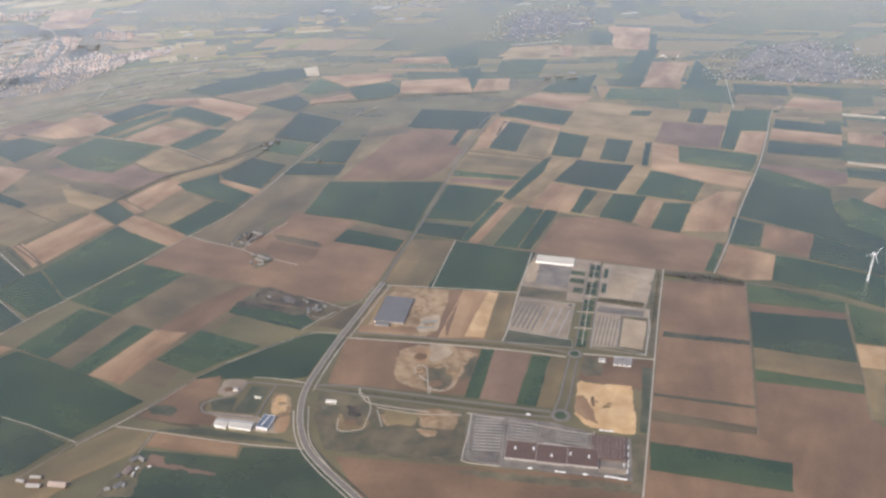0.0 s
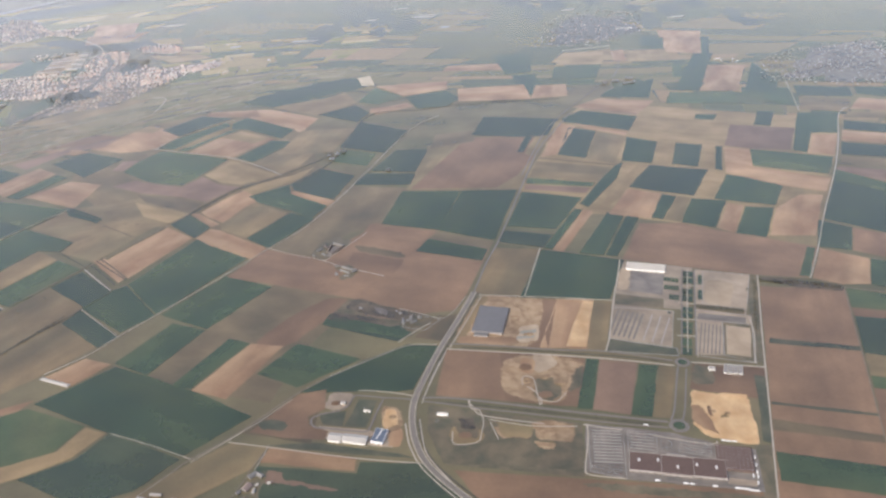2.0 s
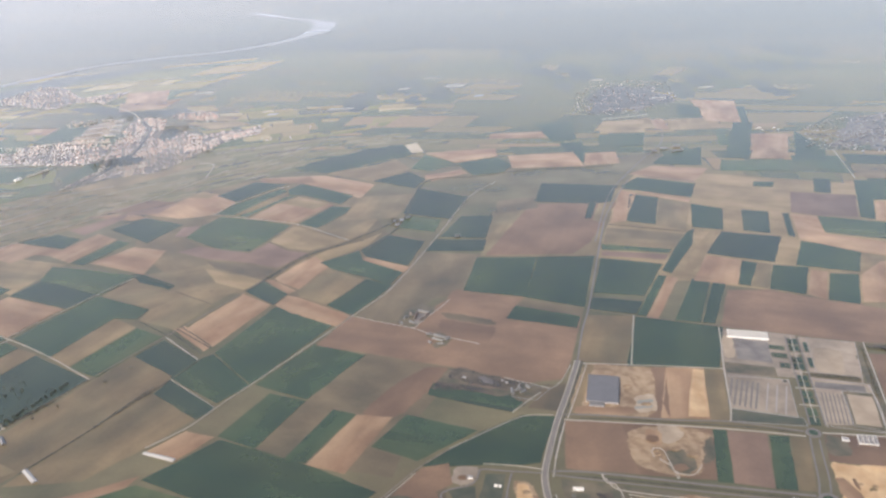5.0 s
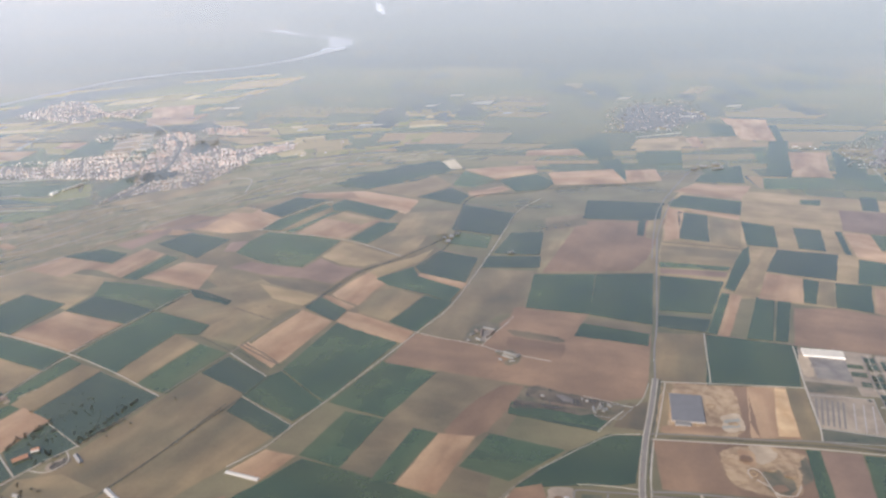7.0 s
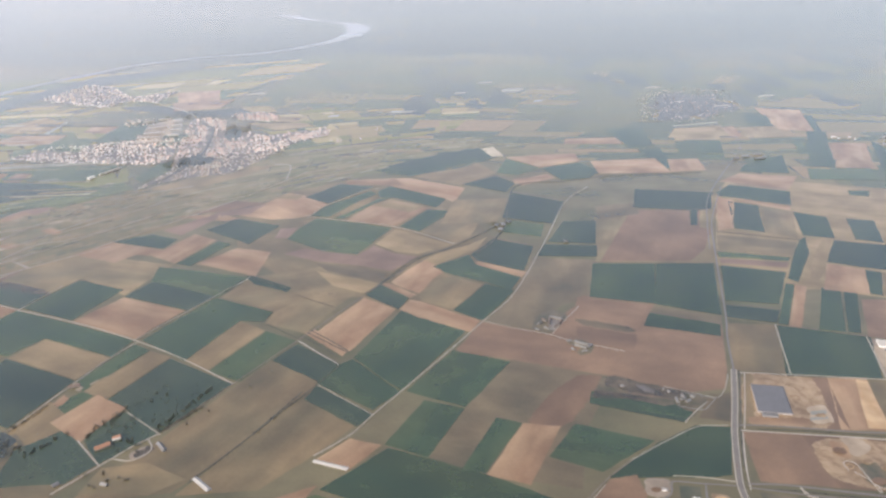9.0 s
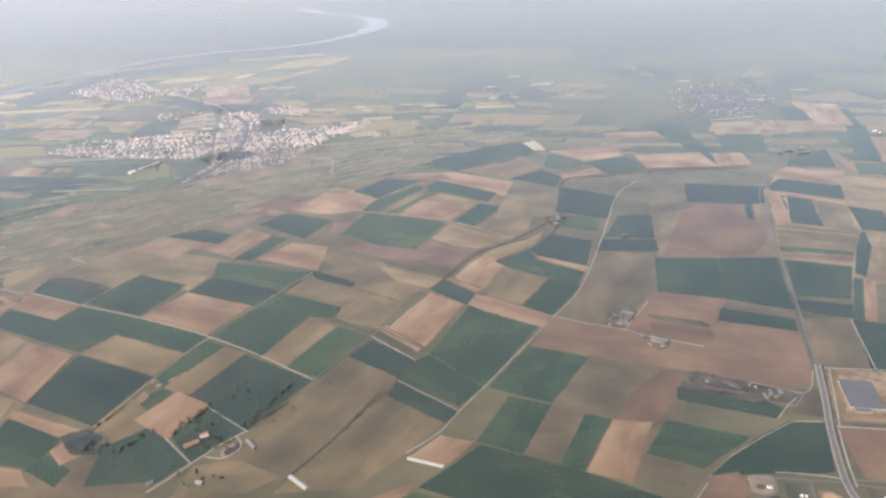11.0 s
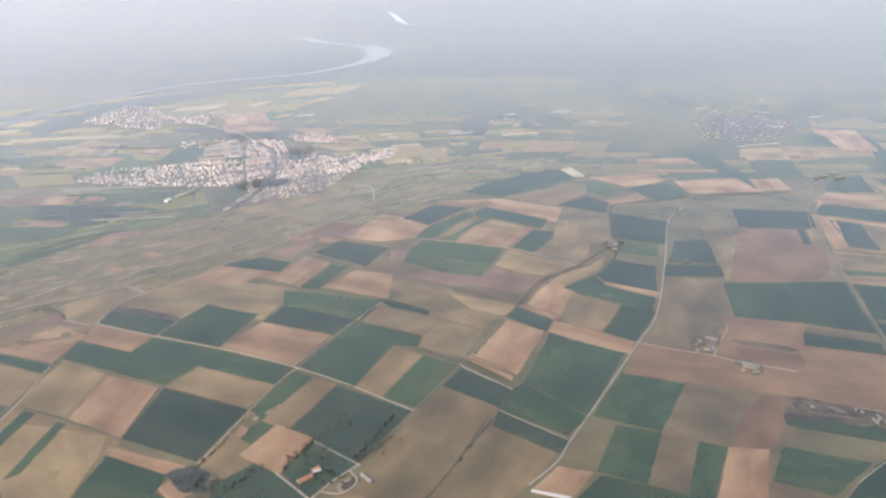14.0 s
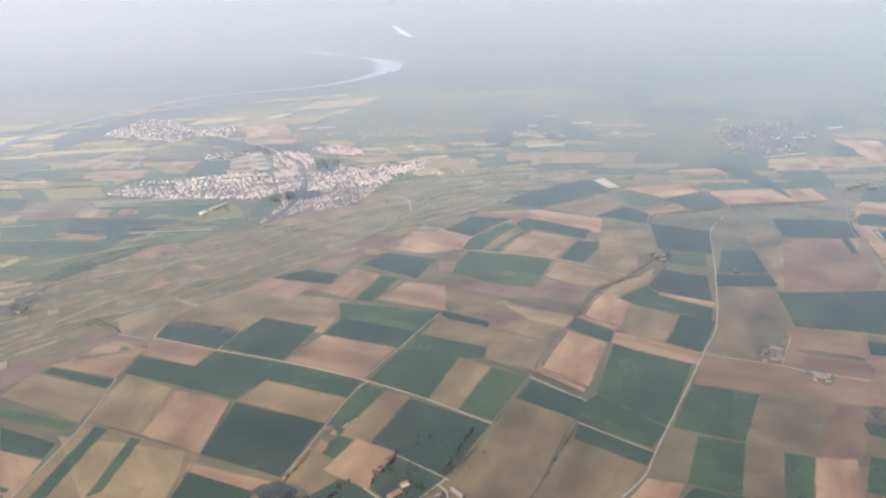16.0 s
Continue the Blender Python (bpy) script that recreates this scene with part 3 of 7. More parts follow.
field("meadow", 1, (35.7, 573.1), (54.8, 573.1), (52.8, 563.4), (35.9, 563.4))
field("clay", 1, (76.2, 646.6), (86.1, 649.4), (83.3, 619.1), (74.2, 619.5))
field("stubble", 1, (87.4, 646.0), (117.5, 647.6), (115.3, 615.9), (84.6, 615.9))
field("wheat", 1, (106.8, 692.6), (123.5, 682.2), (116.2, 647.7), (99.9, 655.4))
field("clay", 1, (123.2, 708.9), (156.7, 699.0), (140.3, 629.9), (116.6, 639.4))
field("meadow", 1, (116.2, 614.3), (123.4, 615.4), (113.5, 572.7), (107.4, 573.0))
field("wheat", 1, (120.3, 597.7), (136.8, 599.6), (123.8, 546.0), (105.3, 546.8))
field("meadow", 1, (145.5, 544.9), (175.8, 540.8), (167.3, 501.9), (141.9, 528.0))
field("slate", 1, (179.3, 545.6), (211.7, 536.5), (206.8, 517.9), (174.6, 524.0))
field("olive", 1, (174.7, 521.7), (203.6, 514.6), (193.2, 490.1), (166.8, 496.5))
field("olive", 1, (192.6, 490.1), (226.3, 483.5), (222.7, 474.6), (185.6, 480.2))
field("slate", 1, (184.3, 475.3), (217.2, 462.3), (212.4, 448.7), (178.4, 461.1))
field("clay", 1, (177.2, 459.3), (211.7, 446.9), (205.7, 431.6), (170.4, 443.4))
field("slate", 1, (169.6, 440.8), (204.4, 428.3), (199.3, 414.0), (162.8, 423.5))
field("olive", 1, (162.1, 421.1), (198.6, 410.1), (194.7, 399.0), (156.1, 408.8))
field("plum", 1, (155.4, 407.3), (193.5, 395.3), (188.5, 381.4), (179.1, 378.4), (152.2, 403.7))
field("wheat", 1, (216.1, 538.8), (243.4, 526.7), (237.1, 510.9), (210.8, 523.5))
field("clay", 1, (208.8, 515.5), (235.0, 505.4), (227.9, 487.6), (195.6, 495.2))
field("chalk", 1, (226.6, 483.5), (249.1, 476.6), (247.4, 472.7), (225.0, 479.5))
field("clay", 1, (216.9, 452.1), (235.6, 446.0), (227.4, 427.5), (210.0, 434.8))
field("chalk", 1, (199.7, 409.3), (216.4, 402.6), (214.8, 399.0), (198.5, 406.3))
field("slate", 1, (195.5, 398.9), (212.5, 393.9), (207.6, 382.8), (191.8, 389.7))
field("olive", 1, (225.2, 472.6), (244.4, 466.0), (237.9, 451.3), (218.8, 456.6))
field("wheat", 1, (152.1, 680.5), (158.8, 680.1), (145.5, 626.4), (140.5, 626.7))
field("wheat", 1, (-14.9, 644.9), (15.5, 645.8), (12.3, 596.4), (-5.9, 588.8))
field("wheat", 1, (-1.9, 585.9), (14.2, 589.0), (17.7, 547.0), (5.6, 536.5))
field("clay", 1, (-47.7, 614.9), (-6.1, 619.8), (-3.9, 600.9), (-50.8, 600.4))
field("clay", 1, (-265.6, 463.0), (-250.3, 455.1), (-257.8, 450.3), (-289.9, 461.3))
field("olive", 1, (-131.8, 477.7), (-99.6, 481.5), (-109.1, 444.7), (-140.0, 442.7))
field("stubble", 0, (-361.5, 281.9), (-316.7, 268.2), (-314.6, 235.7), (-321.5, 207.9))
field("olive", 0, (-315.2, 264.3), (-276.2, 244.7), (-246.2, 233.1), (-256.5, 218.6), (-279.8, 201.9), (-312.1, 207.5), (-318.1, 235.9))
field("clay", 1, (-292.9, 239.9), (-289.6, 245.7), (-281.8, 237.8), (-287.0, 233.1))
field("wheat", 1, (-297.2, 231.2), (-292.7, 238.2), (-282.6, 230.9), (-284.8, 223.1))
field("clay", 1, (-316.3, 235.3), (-297.8, 231.0), (-292.2, 223.4), (-316.6, 224.6))
field("slate", 1, (-276.9, 241.4), (-264.8, 252.4), (-248.0, 234.2), (-254.7, 225.2), (-276.0, 223.5))
field("scrubland", 1, (-290.0, 244.4), (-280.5, 250.5), (-273.5, 242.4), (-279.1, 234.6), worn=True)
field("olive", 1, (-246.1, 232.6), (-232.9, 235.6), (-218.6, 227.5), (-227.8, 220.2), (-248.9, 220.7))
field("meadow", 1, (-578.5, 674.1), (-479.0, 651.6), (-500.9, 624.0), (-560.7, 627.7))
field("stubble", 1, (-553.1, 619.7), (-482.9, 617.2), (-493.0, 603.2), (-545.5, 603.4))
field("clay", 1, (-470.4, 625.8), (-465.3, 649.5), (-426.0, 652.3), (-429.6, 624.9))
field("meadow", 1, (-439.1, 610.2), (-430.6, 639.0), (-398.8, 641.6), (-399.3, 605.1))
field("meadow", 1, (-399.1, 633.6), (-396.1, 688.5), (-375.9, 678.3), (-373.6, 649.1), (-378.9, 623.5))
field("clay", 1, (-417.3, 660.9), (-417.4, 679.1), (-396.3, 678.9), (-398.0, 657.0))
field("meadow", 1, (-527.7, 580.7), (-487.2, 578.6), (-480.8, 553.3), (-513.9, 550.2))
field("meadow", 1, (-441.1, 559.5), (-408.5, 556.4), (-411.0, 552.8), (-421.2, 551.7), (-423.1, 535.1), (-426.5, 553.0))
field("clay", 1, (-440.5, 536.7), (-440.5, 553.3), (-425.8, 553.0), (-425.5, 536.3))
field("plum", 1, (-476.5, 525.6), (-476.1, 551.9), (-444.0, 552.2), (-443.8, 534.5), (-476.7, 534.5))
field("plum", 1, (-421.1, 535.0), (-419.8, 552.9), (-410.0, 552.8), (-409.8, 533.6))
field("meadow", 1, (-409.8, 564.0), (-382.8, 568.5), (-358.3, 574.0), (-369.9, 535.0), (-406.0, 534.7))
field("meadow", 1, (-469.0, 501.1), (-475.6, 533.3), (-445.1, 532.2), (-442.6, 504.9))
field("slate", 1, (-436.9, 505.7), (-443.7, 532.2), (-407.1, 532.4), (-373.9, 528.1), (-390.2, 502.9), (-407.8, 487.1), (-413.2, 500.6))
field("plum", 1, (-438.9, 494.6), (-440.7, 503.8), (-412.6, 500.6), (-419.9, 493.7))
field("meadow", 1, (-441.4, 470.1), (-442.6, 492.8), (-417.6, 491.6), (-410.6, 496.4), (-400.9, 486.8), (-414.3, 467.5))
field("grass", 1.5, (-434.5, 429.3), (-413.4, 464.7), (-395.8, 488.5), (-377.6, 501.3), (-343.8, 531.3), (-331.1, 519.7), (-361.1, 484.5), (-384.9, 482.9), (-402.5, 463.0), (-425.7, 427.7))
field("grass", 1.6, (-423.4, 451.4), (-414.0, 466.5), (-440.7, 468.3), (-450.7, 448.5), (-463.0, 438.3), (-437.9, 431.1))
field("olive", 1, (-488.0, 493.4), (-443.5, 491.8), (-442.6, 470.2), (-473.6, 461.7))
field("plum", 1, (-450.9, 435.9), (-441.3, 446.2), (-429.3, 444.5), (-437.3, 429.5))
field("plum", 1, (-389.1, 464.8), (-382.0, 478.7), (-364.3, 487.8), (-370.3, 471.0))
field("clay", 1, (-367.7, 419.0), (-365.1, 422.7), (-356.4, 419.1), (-359.2, 414.0))
field("olive", 1, (-369.3, 374.4), (-357.4, 386.5), (-338.4, 386.3), (-347.6, 367.3), (-349.3, 348.5), (-363.6, 360.6))
field("plum", 1, (-287.9, 437.1), (-265.7, 466.0), (-240.1, 479.1), (-247.3, 460.4), (-261.0, 460.3), (-275.9, 428.6))
field("soil", 1, (-281.0, 465.1), (-259.9, 487.8), (-240.7, 480.3), (-265.7, 467.0))
field("olive", 1, (-391.4, 338.8), (-365.8, 356.5), (-348.7, 346.3), (-363.8, 353.5), (-384.3, 334.5))
field("meadow", 1, (-351.0, 651.1), (-326.4, 655.8), (-335.0, 623.7), (-349.8, 615.9))
field("olive", 0.7, (-321.7, 519.9), (-283.3, 562.9), (-250.1, 559.6), (-267.8, 538.4), (-300.6, 511.4))
field("clay", 1, (-377.3, 763.8), (-324.5, 774.5), (-331.2, 742.4), (-367.8, 733.3))
field("meadow", 1, (-497.6, 681.7), (-479.5, 705.6), (-466.2, 705.6), (-469.9, 661.5))
field("clay", 1, (-198.9, 515.9), (-167.6, 517.8), (-161.4, 503.3), (-196.2, 508.9))
field("clay", 1, (-94.9, 515.1), (-71.2, 522.8), (-72.1, 514.8), (-93.9, 506.4))
field("stubble", 1, (39.9, 645.4), (71.9, 647.0), (61.6, 616.7), (28.1, 618.3))
field("slate", 1, (-174.7, 542.4), (-131.7, 575.8), (-111.8, 586.5), (-110.3, 567.9), (-154.0, 536.1))
field("brush", 1, (-347.3, 372.1), (-330.5, 365.9), (-311.8, 354.8), (-312.1, 350.9), (-331.5, 359.6), (-345.3, 365.8), worn=True)
field("scrubland", 1, (-431.0, 389.9), (-423.0, 407.4), (-411.7, 411.8), (-407.1, 406.3), (-414.4, 398.4), (-419.0, 384.9), worn=True)
field("olive", 1, (-383.5, 335.3), (-363.9, 354.0), (-348.4, 345.2), (-352.5, 341.8))
field("frames", 1, (-127.2, 778.4), (-116.6, 780.0), (-113.3, 787.3), (-123.5, 785.6))
field("frames", 1, (-83.5, 785.0), (-65.5, 786.2), (-60.5, 798.8), (-78.3, 797.5))
field("frames", 1, (89.8, 715.0), (102.1, 716.2), (107.1, 722.5), (95.1, 721.2))
field("frames", 1, (-182.0, 707.9), (-161.5, 708.1), (-158.8, 714.2), (-179.1, 714.0))
field("frames", 1, (51.0, 792.7), (63.5, 794.4), (68.6, 802.0), (56.5, 800.3))
field("frames", 1, (-58.7, 742.0), (-50.4, 743.6), (-46.6, 750.3), (-54.6, 748.6))
field("frames", 1, (-231.5, 697.8), (-223.2, 698.6), (-221.2, 704.4), (-229.0, 703.5))
field("frames", 1, (-103.8, 823.8), (-89.9, 825.5), (-86.1, 833.7), (-99.7, 831.9))
field("frames", 1, (139.6, 750.3), (153.2, 751.7), (158.9, 758.6), (145.6, 757.2))
field("frames", 1, (-315.8, 790.9), (-300.6, 791.5), (-298.9, 798.2), (-313.7, 797.4))
# the swell below the valley
field("olive", 0, (-252.9, 457.8), (-230.8, 500.3), (-200.1, 515.0), (-167.0, 508.9), (-130.9, 480.4), (-113.1, 426.3), (-92.4, 412.6), (-101.5, 376.6), (-122.8, 333.5), (-149.8, 336.6), (-175.4, 355.8), (-200.7, 357.1), (-241.2, 404.9))
field("clay", 1, (-252.0, 459.7), (-241.9, 479.7), (-230.4, 498.1), (-220.7, 492.3), (-204.5, 474.4), (-212.4, 456.5), (-220.5, 452.5), (-232.8, 451.4))
field("stubble", 1.8, (-236.9, 488.4), (-230.2, 497.0), (-220.6, 491.3), (-223.6, 484.5))
field("slate", 1, (-219.4, 488.0), (-201.1, 510.7), (-179.0, 502.6), (-189.1, 492.4), (-204.6, 475.4))
field("meadow", 1, (-211.9, 455.6), (-205.6, 470.7), (-181.6, 495.7), (-176.8, 489.3), (-189.7, 473.2), (-201.3, 453.2))
field("stubble", 1, (-201.3, 453.2), (-185.4, 479.4), (-176.7, 488.4), (-179.0, 481.8), (-193.8, 459.0))
field("meadow", 1, (-199.2, 451.4), (-192.4, 458.1), (-176.3, 480.7), (-169.1, 482.2), (-179.8, 470.8), (-192.9, 450.3))
field("wheat", 1, (-177.1, 493.3), (-170.1, 502.8), (-136.2, 480.4), (-142.1, 466.2), (-165.8, 482.0), (-175.1, 483.4))
field("clay", 1, (-191.4, 447.7), (-179.7, 468.9), (-169.0, 480.3), (-145.9, 466.2), (-164.0, 440.1), (-176.3, 443.3))
field("stubble", 1.8, (-178.8, 470.7), (-169.0, 479.4), (-148.5, 467.1), (-157.2, 459.6))
field("wheat", 1, (-162.1, 438.5), (-146.5, 463.7), (-132.6, 461.1), (-136.5, 454.4), (-151.1, 432.4))
field("meadow", 1, (-219.1, 421.0), (-215.2, 437.4), (-208.0, 451.8), (-182.5, 444.2), (-165.6, 437.0), (-174.6, 417.3), (-181.4, 402.9), (-196.1, 403.6), (-207.1, 411.9))
field("stubble", 1, (-163.8, 435.4), (-134.0, 415.8), (-151.1, 403.9), (-162.5, 406.4), (-173.3, 415.9))
field("olive", 1, (-150.2, 431.7), (-133.3, 454.4), (-118.0, 447.8), (-124.4, 425.0), (-132.2, 417.9))
field("plum", 1, (-217.5, 401.1), (-208.1, 408.9), (-181.3, 400.8), (-173.7, 413.7), (-162.4, 404.3), (-150.5, 400.6), (-164.2, 383.3), (-178.1, 389.0), (-200.3, 392.9))
field("moss", 1, (-201.1, 390.8), (-178.0, 387.7), (-164.6, 381.4), (-168.3, 371.4), (-193.6, 382.1))
field("stubble", 1, (-198.8, 381.7), (-168.2, 370.2), (-171.4, 362.9), (-174.4, 359.3), (-189.6, 366.3))
field("slate", 1, (-264.8, 436.4), (-251.5, 454.3), (-226.3, 441.0), (-237.4, 413.6))
field("plum", 1, (-225.0, 436.8), (-215.9, 438.2), (-218.8, 422.6), (-225.8, 422.5))
field("slate", 1, (-230.2, 373.5), (-226.6, 373.8), (-207.5, 362.3), (-208.6, 358.1), (-224.7, 364.5))
field("clay", 1, (-163.1, 371.7), (-156.2, 384.9), (-147.7, 396.7), (-137.2, 385.9), (-142.6, 377.8), (-149.8, 360.5), (-160.3, 368.3))
field("stubble", 1, (-149.3, 397.3), (-134.1, 410.2), (-123.8, 417.1), (-115.6, 424.9), (-121.2, 410.8), (-142.7, 390.9))
field("slate", 1, (-119.8, 410.8), (-112.8, 422.6), (-92.7, 412.6), (-100.0, 383.9), (-121.9, 396.1), (-125.2, 403.4))
field("wheat", 1, (-143.8, 389.6), (-125.8, 403.4), (-122.9, 392.2), (-102.3, 377.2), (-107.9, 363.8), (-119.0, 372.4), (-137.3, 382.2))
field("clay", 1, (-123.9, 392.9), (-121.6, 395.4), (-99.3, 382.6), (-102.0, 377.2))
field("olive", 1, (-149.7, 357.7), (-142.1, 374.8), (-134.7, 378.5), (-120.4, 370.6), (-127.4, 357.9), (-135.2, 345.3), (-148.6, 353.2))
field("wheat", 1, (-134.8, 344.7), (-126.1, 359.1), (-119.1, 371.2), (-106.6, 363.1), (-122.7, 334.6))
field("slate", 1, (-174.3, 358.1), (-168.1, 369.0), (-154.2, 355.9), (-158.6, 344.7))
field("clay", 1, (-158.1, 344.7), (-153.7, 354.2), (-148.6, 352.7), (-123.4, 334.6), (-128.1, 324.5), (-149.8, 337.6))
field("clay", 0.9, (-167.7, 370.2), (-163.5, 370.5), (-150.8, 359.4), (-153.7, 355.9))
# the plain beyond the business park
field("stubble", 0, (-8.1, 384.5), (3.0, 421.9), (21.6, 484.2), (40.4, 518.3), (84.8, 510.8), (150.1, 488.7), (182.5, 478.6), (156.7, 416.2), (135.8, 375.7), (115.5, 328.8), (96.1, 331.2), (77.2, 340.1), (28.1, 356.4), (15.1, 355.9))
field("slate", 1, (-23.3, 495.3), (21.5, 488.5), (12.0, 459.9), (0.5, 457.0), (-20.1, 460.9), (-31.0, 464.0))
field("loam", 1, (-32.8, 460.0), (15.7, 459.8), (-8.2, 403.3), (-19.5, 389.0), (-62.3, 392.0))
field("slate", 1.6, (-1.2, 456.2), (4.2, 459.5), (-3.0, 434.5), (-6.6, 434.9))
field("olive", 1, (4.7, 457.6), (12.0, 459.9), (18.8, 483.3), (21.5, 483.2), (3.5, 426.6), (-2.6, 432.0))
field("clay", 1, (21.1, 480.1), (29.6, 474.6), (14.5, 430.0), (5.7, 427.3))
field("wheat", 1, (23.2, 488.4), (36.4, 504.3), (68.5, 491.7), (59.6, 466.6), (34.0, 477.4), (23.0, 482.1))
field("plum", 1, (37.3, 507.8), (47.6, 519.1), (71.2, 512.9), (68.9, 493.9))
field("clay", 1, (29.7, 479.7), (58.7, 465.7), (55.9, 458.2), (33.9, 472.4))
field("slate", 1, (25.4, 472.8), (40.4, 466.3), (29.3, 424.4), (15.1, 430.0))
field("olive", 1, (40.5, 465.3), (56.4, 457.3), (43.7, 416.8), (29.5, 423.6))
field("olive", 1, (2.9, 421.1), (41.2, 411.5), (31.5, 392.8), (-2.2, 400.6))
field("meadow", 1, (-3.2, 399.9), (30.3, 392.2), (27.2, 387.4), (-4.4, 393.0))
field("plum", 1, (-4.6, 391.6), (26.7, 386.1), (24.3, 380.1), (-5.7, 385.6))
field("wheat", 1, (43.3, 414.5), (48.3, 419.1), (41.4, 397.4), (23.0, 364.1), (19.4, 368.0), (32.3, 394.2))
field("wheat", 1, (56.5, 456.3), (71.8, 448.6), (62.9, 417.1), (47.7, 420.7))
field("stubble", 1, (39.9, 389.7), (55.1, 415.0), (60.1, 414.8), (46.5, 388.1), (32.1, 363.6), (29.5, 366.9))
field("slate", 1, (61.2, 414.8), (89.5, 407.4), (74.7, 375.5), (45.4, 386.7))
field("slate", 1, (81.6, 446.3), (95.2, 442.9), (85.4, 411.5), (72.9, 415.9))
field("wheat", 1, (103.9, 493.6), (116.1, 492.5), (111.4, 482.4), (101.0, 485.4))
field("wheat", 1, (101.7, 439.9), (105.3, 439.6), (96.3, 406.2), (93.4, 407.9))
field("clay", 1, (105.7, 438.7), (118.2, 434.2), (113.1, 410.3), (145.4, 392.2), (137.9, 376.8), (120.0, 385.4), (97.3, 403.1))
field("meadow", 1, (118.8, 435.0), (157.5, 420.2), (146.7, 397.2), (113.6, 411.8))
field("plum", 1, (118.7, 473.7), (152.6, 465.1), (139.2, 431.3), (118.5, 435.9), (107.0, 441.2))
field("slate", 1, (141.0, 496.3), (150.7, 495.1), (140.6, 469.4), (131.9, 472.3))
field("wheat", 1, (163.2, 491.5), (186.1, 488.7), (172.9, 455.2), (159.1, 456.7), (146.5, 427.1), (140.3, 431.2))
field("clay", 1, (158.4, 454.0), (171.8, 452.5), (159.1, 422.5), (146.5, 426.3))
field("wheat", 1, (96.9, 400.9), (122.5, 390.1), (109.2, 362.9), (83.3, 371.7))
field("clay", 1, (88.2, 366.2), (94.8, 363.3), (83.0, 335.3), (76.8, 340.7))
field("wheat", 1, (95.4, 362.6), (107.8, 360.5), (95.0, 330.2), (83.7, 335.3))
field("wheat", 1, (72.9, 372.9), (88.4, 369.5), (76.1, 340.8), (62.3, 346.6))
field("olive", 1, (66.6, 375.1), (72.9, 373.6), (62.0, 347.2), (55.1, 349.9))
field("wheat", 1, (60.1, 378.1), (66.3, 375.2), (54.9, 349.9), (50.0, 351.8))
field("clay", 1, (44.9, 384.7), (60.0, 378.7), (49.5, 350.7), (31.2, 356.3))
field("clay", 1.0, (108.6, 359.8), (124.0, 374.1), (134.7, 373.1), (116.2, 331.0), (97.0, 332.3))

field("clay", 1, (-195.9, 320.8), (-191.9, 324.0), (-176.9, 307.9), (-178.7, 303.3))
field("soil", 0.6, (-88.2, 288.6), (-80.2, 286.5), (-88.0, 270.1), (-96.8, 256.3), (-101.2, 254.1), (-111.8, 256.5), (-103.1, 272.6), (-95.6, 282.0), worn=True)
field("loam", 0.5, (-79.1, 357.8), (-49.4, 344.7), (-55.3, 331.6), (-59.4, 322.6), (-79.9, 331.9), (-83.4, 335.0), worn=True)
field("moss", 0.7, (-84.2, 334.6), (-78.4, 332.8), (-64.2, 326.3), (-59.7, 321.6), (-61.4, 319.8), (-69.5, 322.8), (-80.7, 328.3), worn=True)
field("soil", 0.5, (-84.1, 328.7), (-69.0, 321.7), (-60.7, 318.1), (-62.9, 309.9), (-65.3, 304.4), (-75.4, 309.9), (-85.1, 318.4), worn=True)
field("brush", 1.4, (-79.2, 285.1), (-73.2, 285.3), (-64.5, 279.4), (-54.1, 274.4), (-45.9, 270.9), (-48.2, 266.9), (-56.4, 268.3), (-64.6, 271.4), (-76.2, 276.5), worn=True)
field("brush", 1.9, (-79.5, 286.4), (-75.8, 286.5), (-71.4, 284.3), (-72.2, 278.9), (-76.8, 277.3), (-79.9, 280.9), worn=True)
field("tarmac", 2.2, (-69.7, 279.9), (-66.7, 278.8), (-63.3, 275.2), (-64.6, 273.0), (-68.4, 275.7), worn=True)
# the river valley and the foot of the slope
field("carr", 0.8, (-534.5, 748.0), (-513.8, 816.3), (-488.2, 874.2), (-445.7, 907.5), (-381.5, 942.0), (-413.4, 886.3), (-450.8, 854.4), (-478.9, 819.1), (-500.2, 772.5), (-517.8, 714.4), worn=True)
field("carr", 0.8, (-421.8, 746.1), (-390.8, 758.1), (-353.6, 732.4), (-311.9, 740.0), (-291.5, 716.4), (-327.8, 709.8), (-370.6, 721.4), worn=True)
field("gravel", 0.9, (-371.7, 645.6), (-373.7, 685.9), (-360.8, 704.9), (-352.2, 708.3), (-339.6, 646.7))
field("plum", 0.6, (-402.2, 333.2), (-383.5, 347.6), (-369.8, 369.7), (-349.2, 383.9), (-337.3, 386.8), (-349.7, 346.4), (-366.9, 352.3), (-381.8, 333.6), (-395.3, 316.9))
# ---- business park ground ----
field("earthworks", 0.7, (-29.4, 286.0), (-12.4, 284.1), (-4.0, 281.3), (-10.2, 248.7), (-39.9, 253.0), worn=True)
field("soil", 0.4, (-10.6, 282.3), (0.4, 281.2), (-5.8, 247.9), (-15.4, 249.5))
field("clay", 0.4, (0.4, 281.2), (14.4, 280.2), (7.4, 247.1), (-8.8, 248.7))
field("sand", 1, (10.0, 279.4), (13.9, 278.5), (7.4, 248.5), (0.6, 249.3), (4.9, 264.1))
field("olive", 0.4, (14.4, 280.2), (20.9, 279.3), (13.7, 246.7), (7.4, 247.1))
field("stubble", 1, (-28.9, 285.6), (-25.3, 285.0), (-35.2, 254.3), (-38.8, 253.7), worn=True)
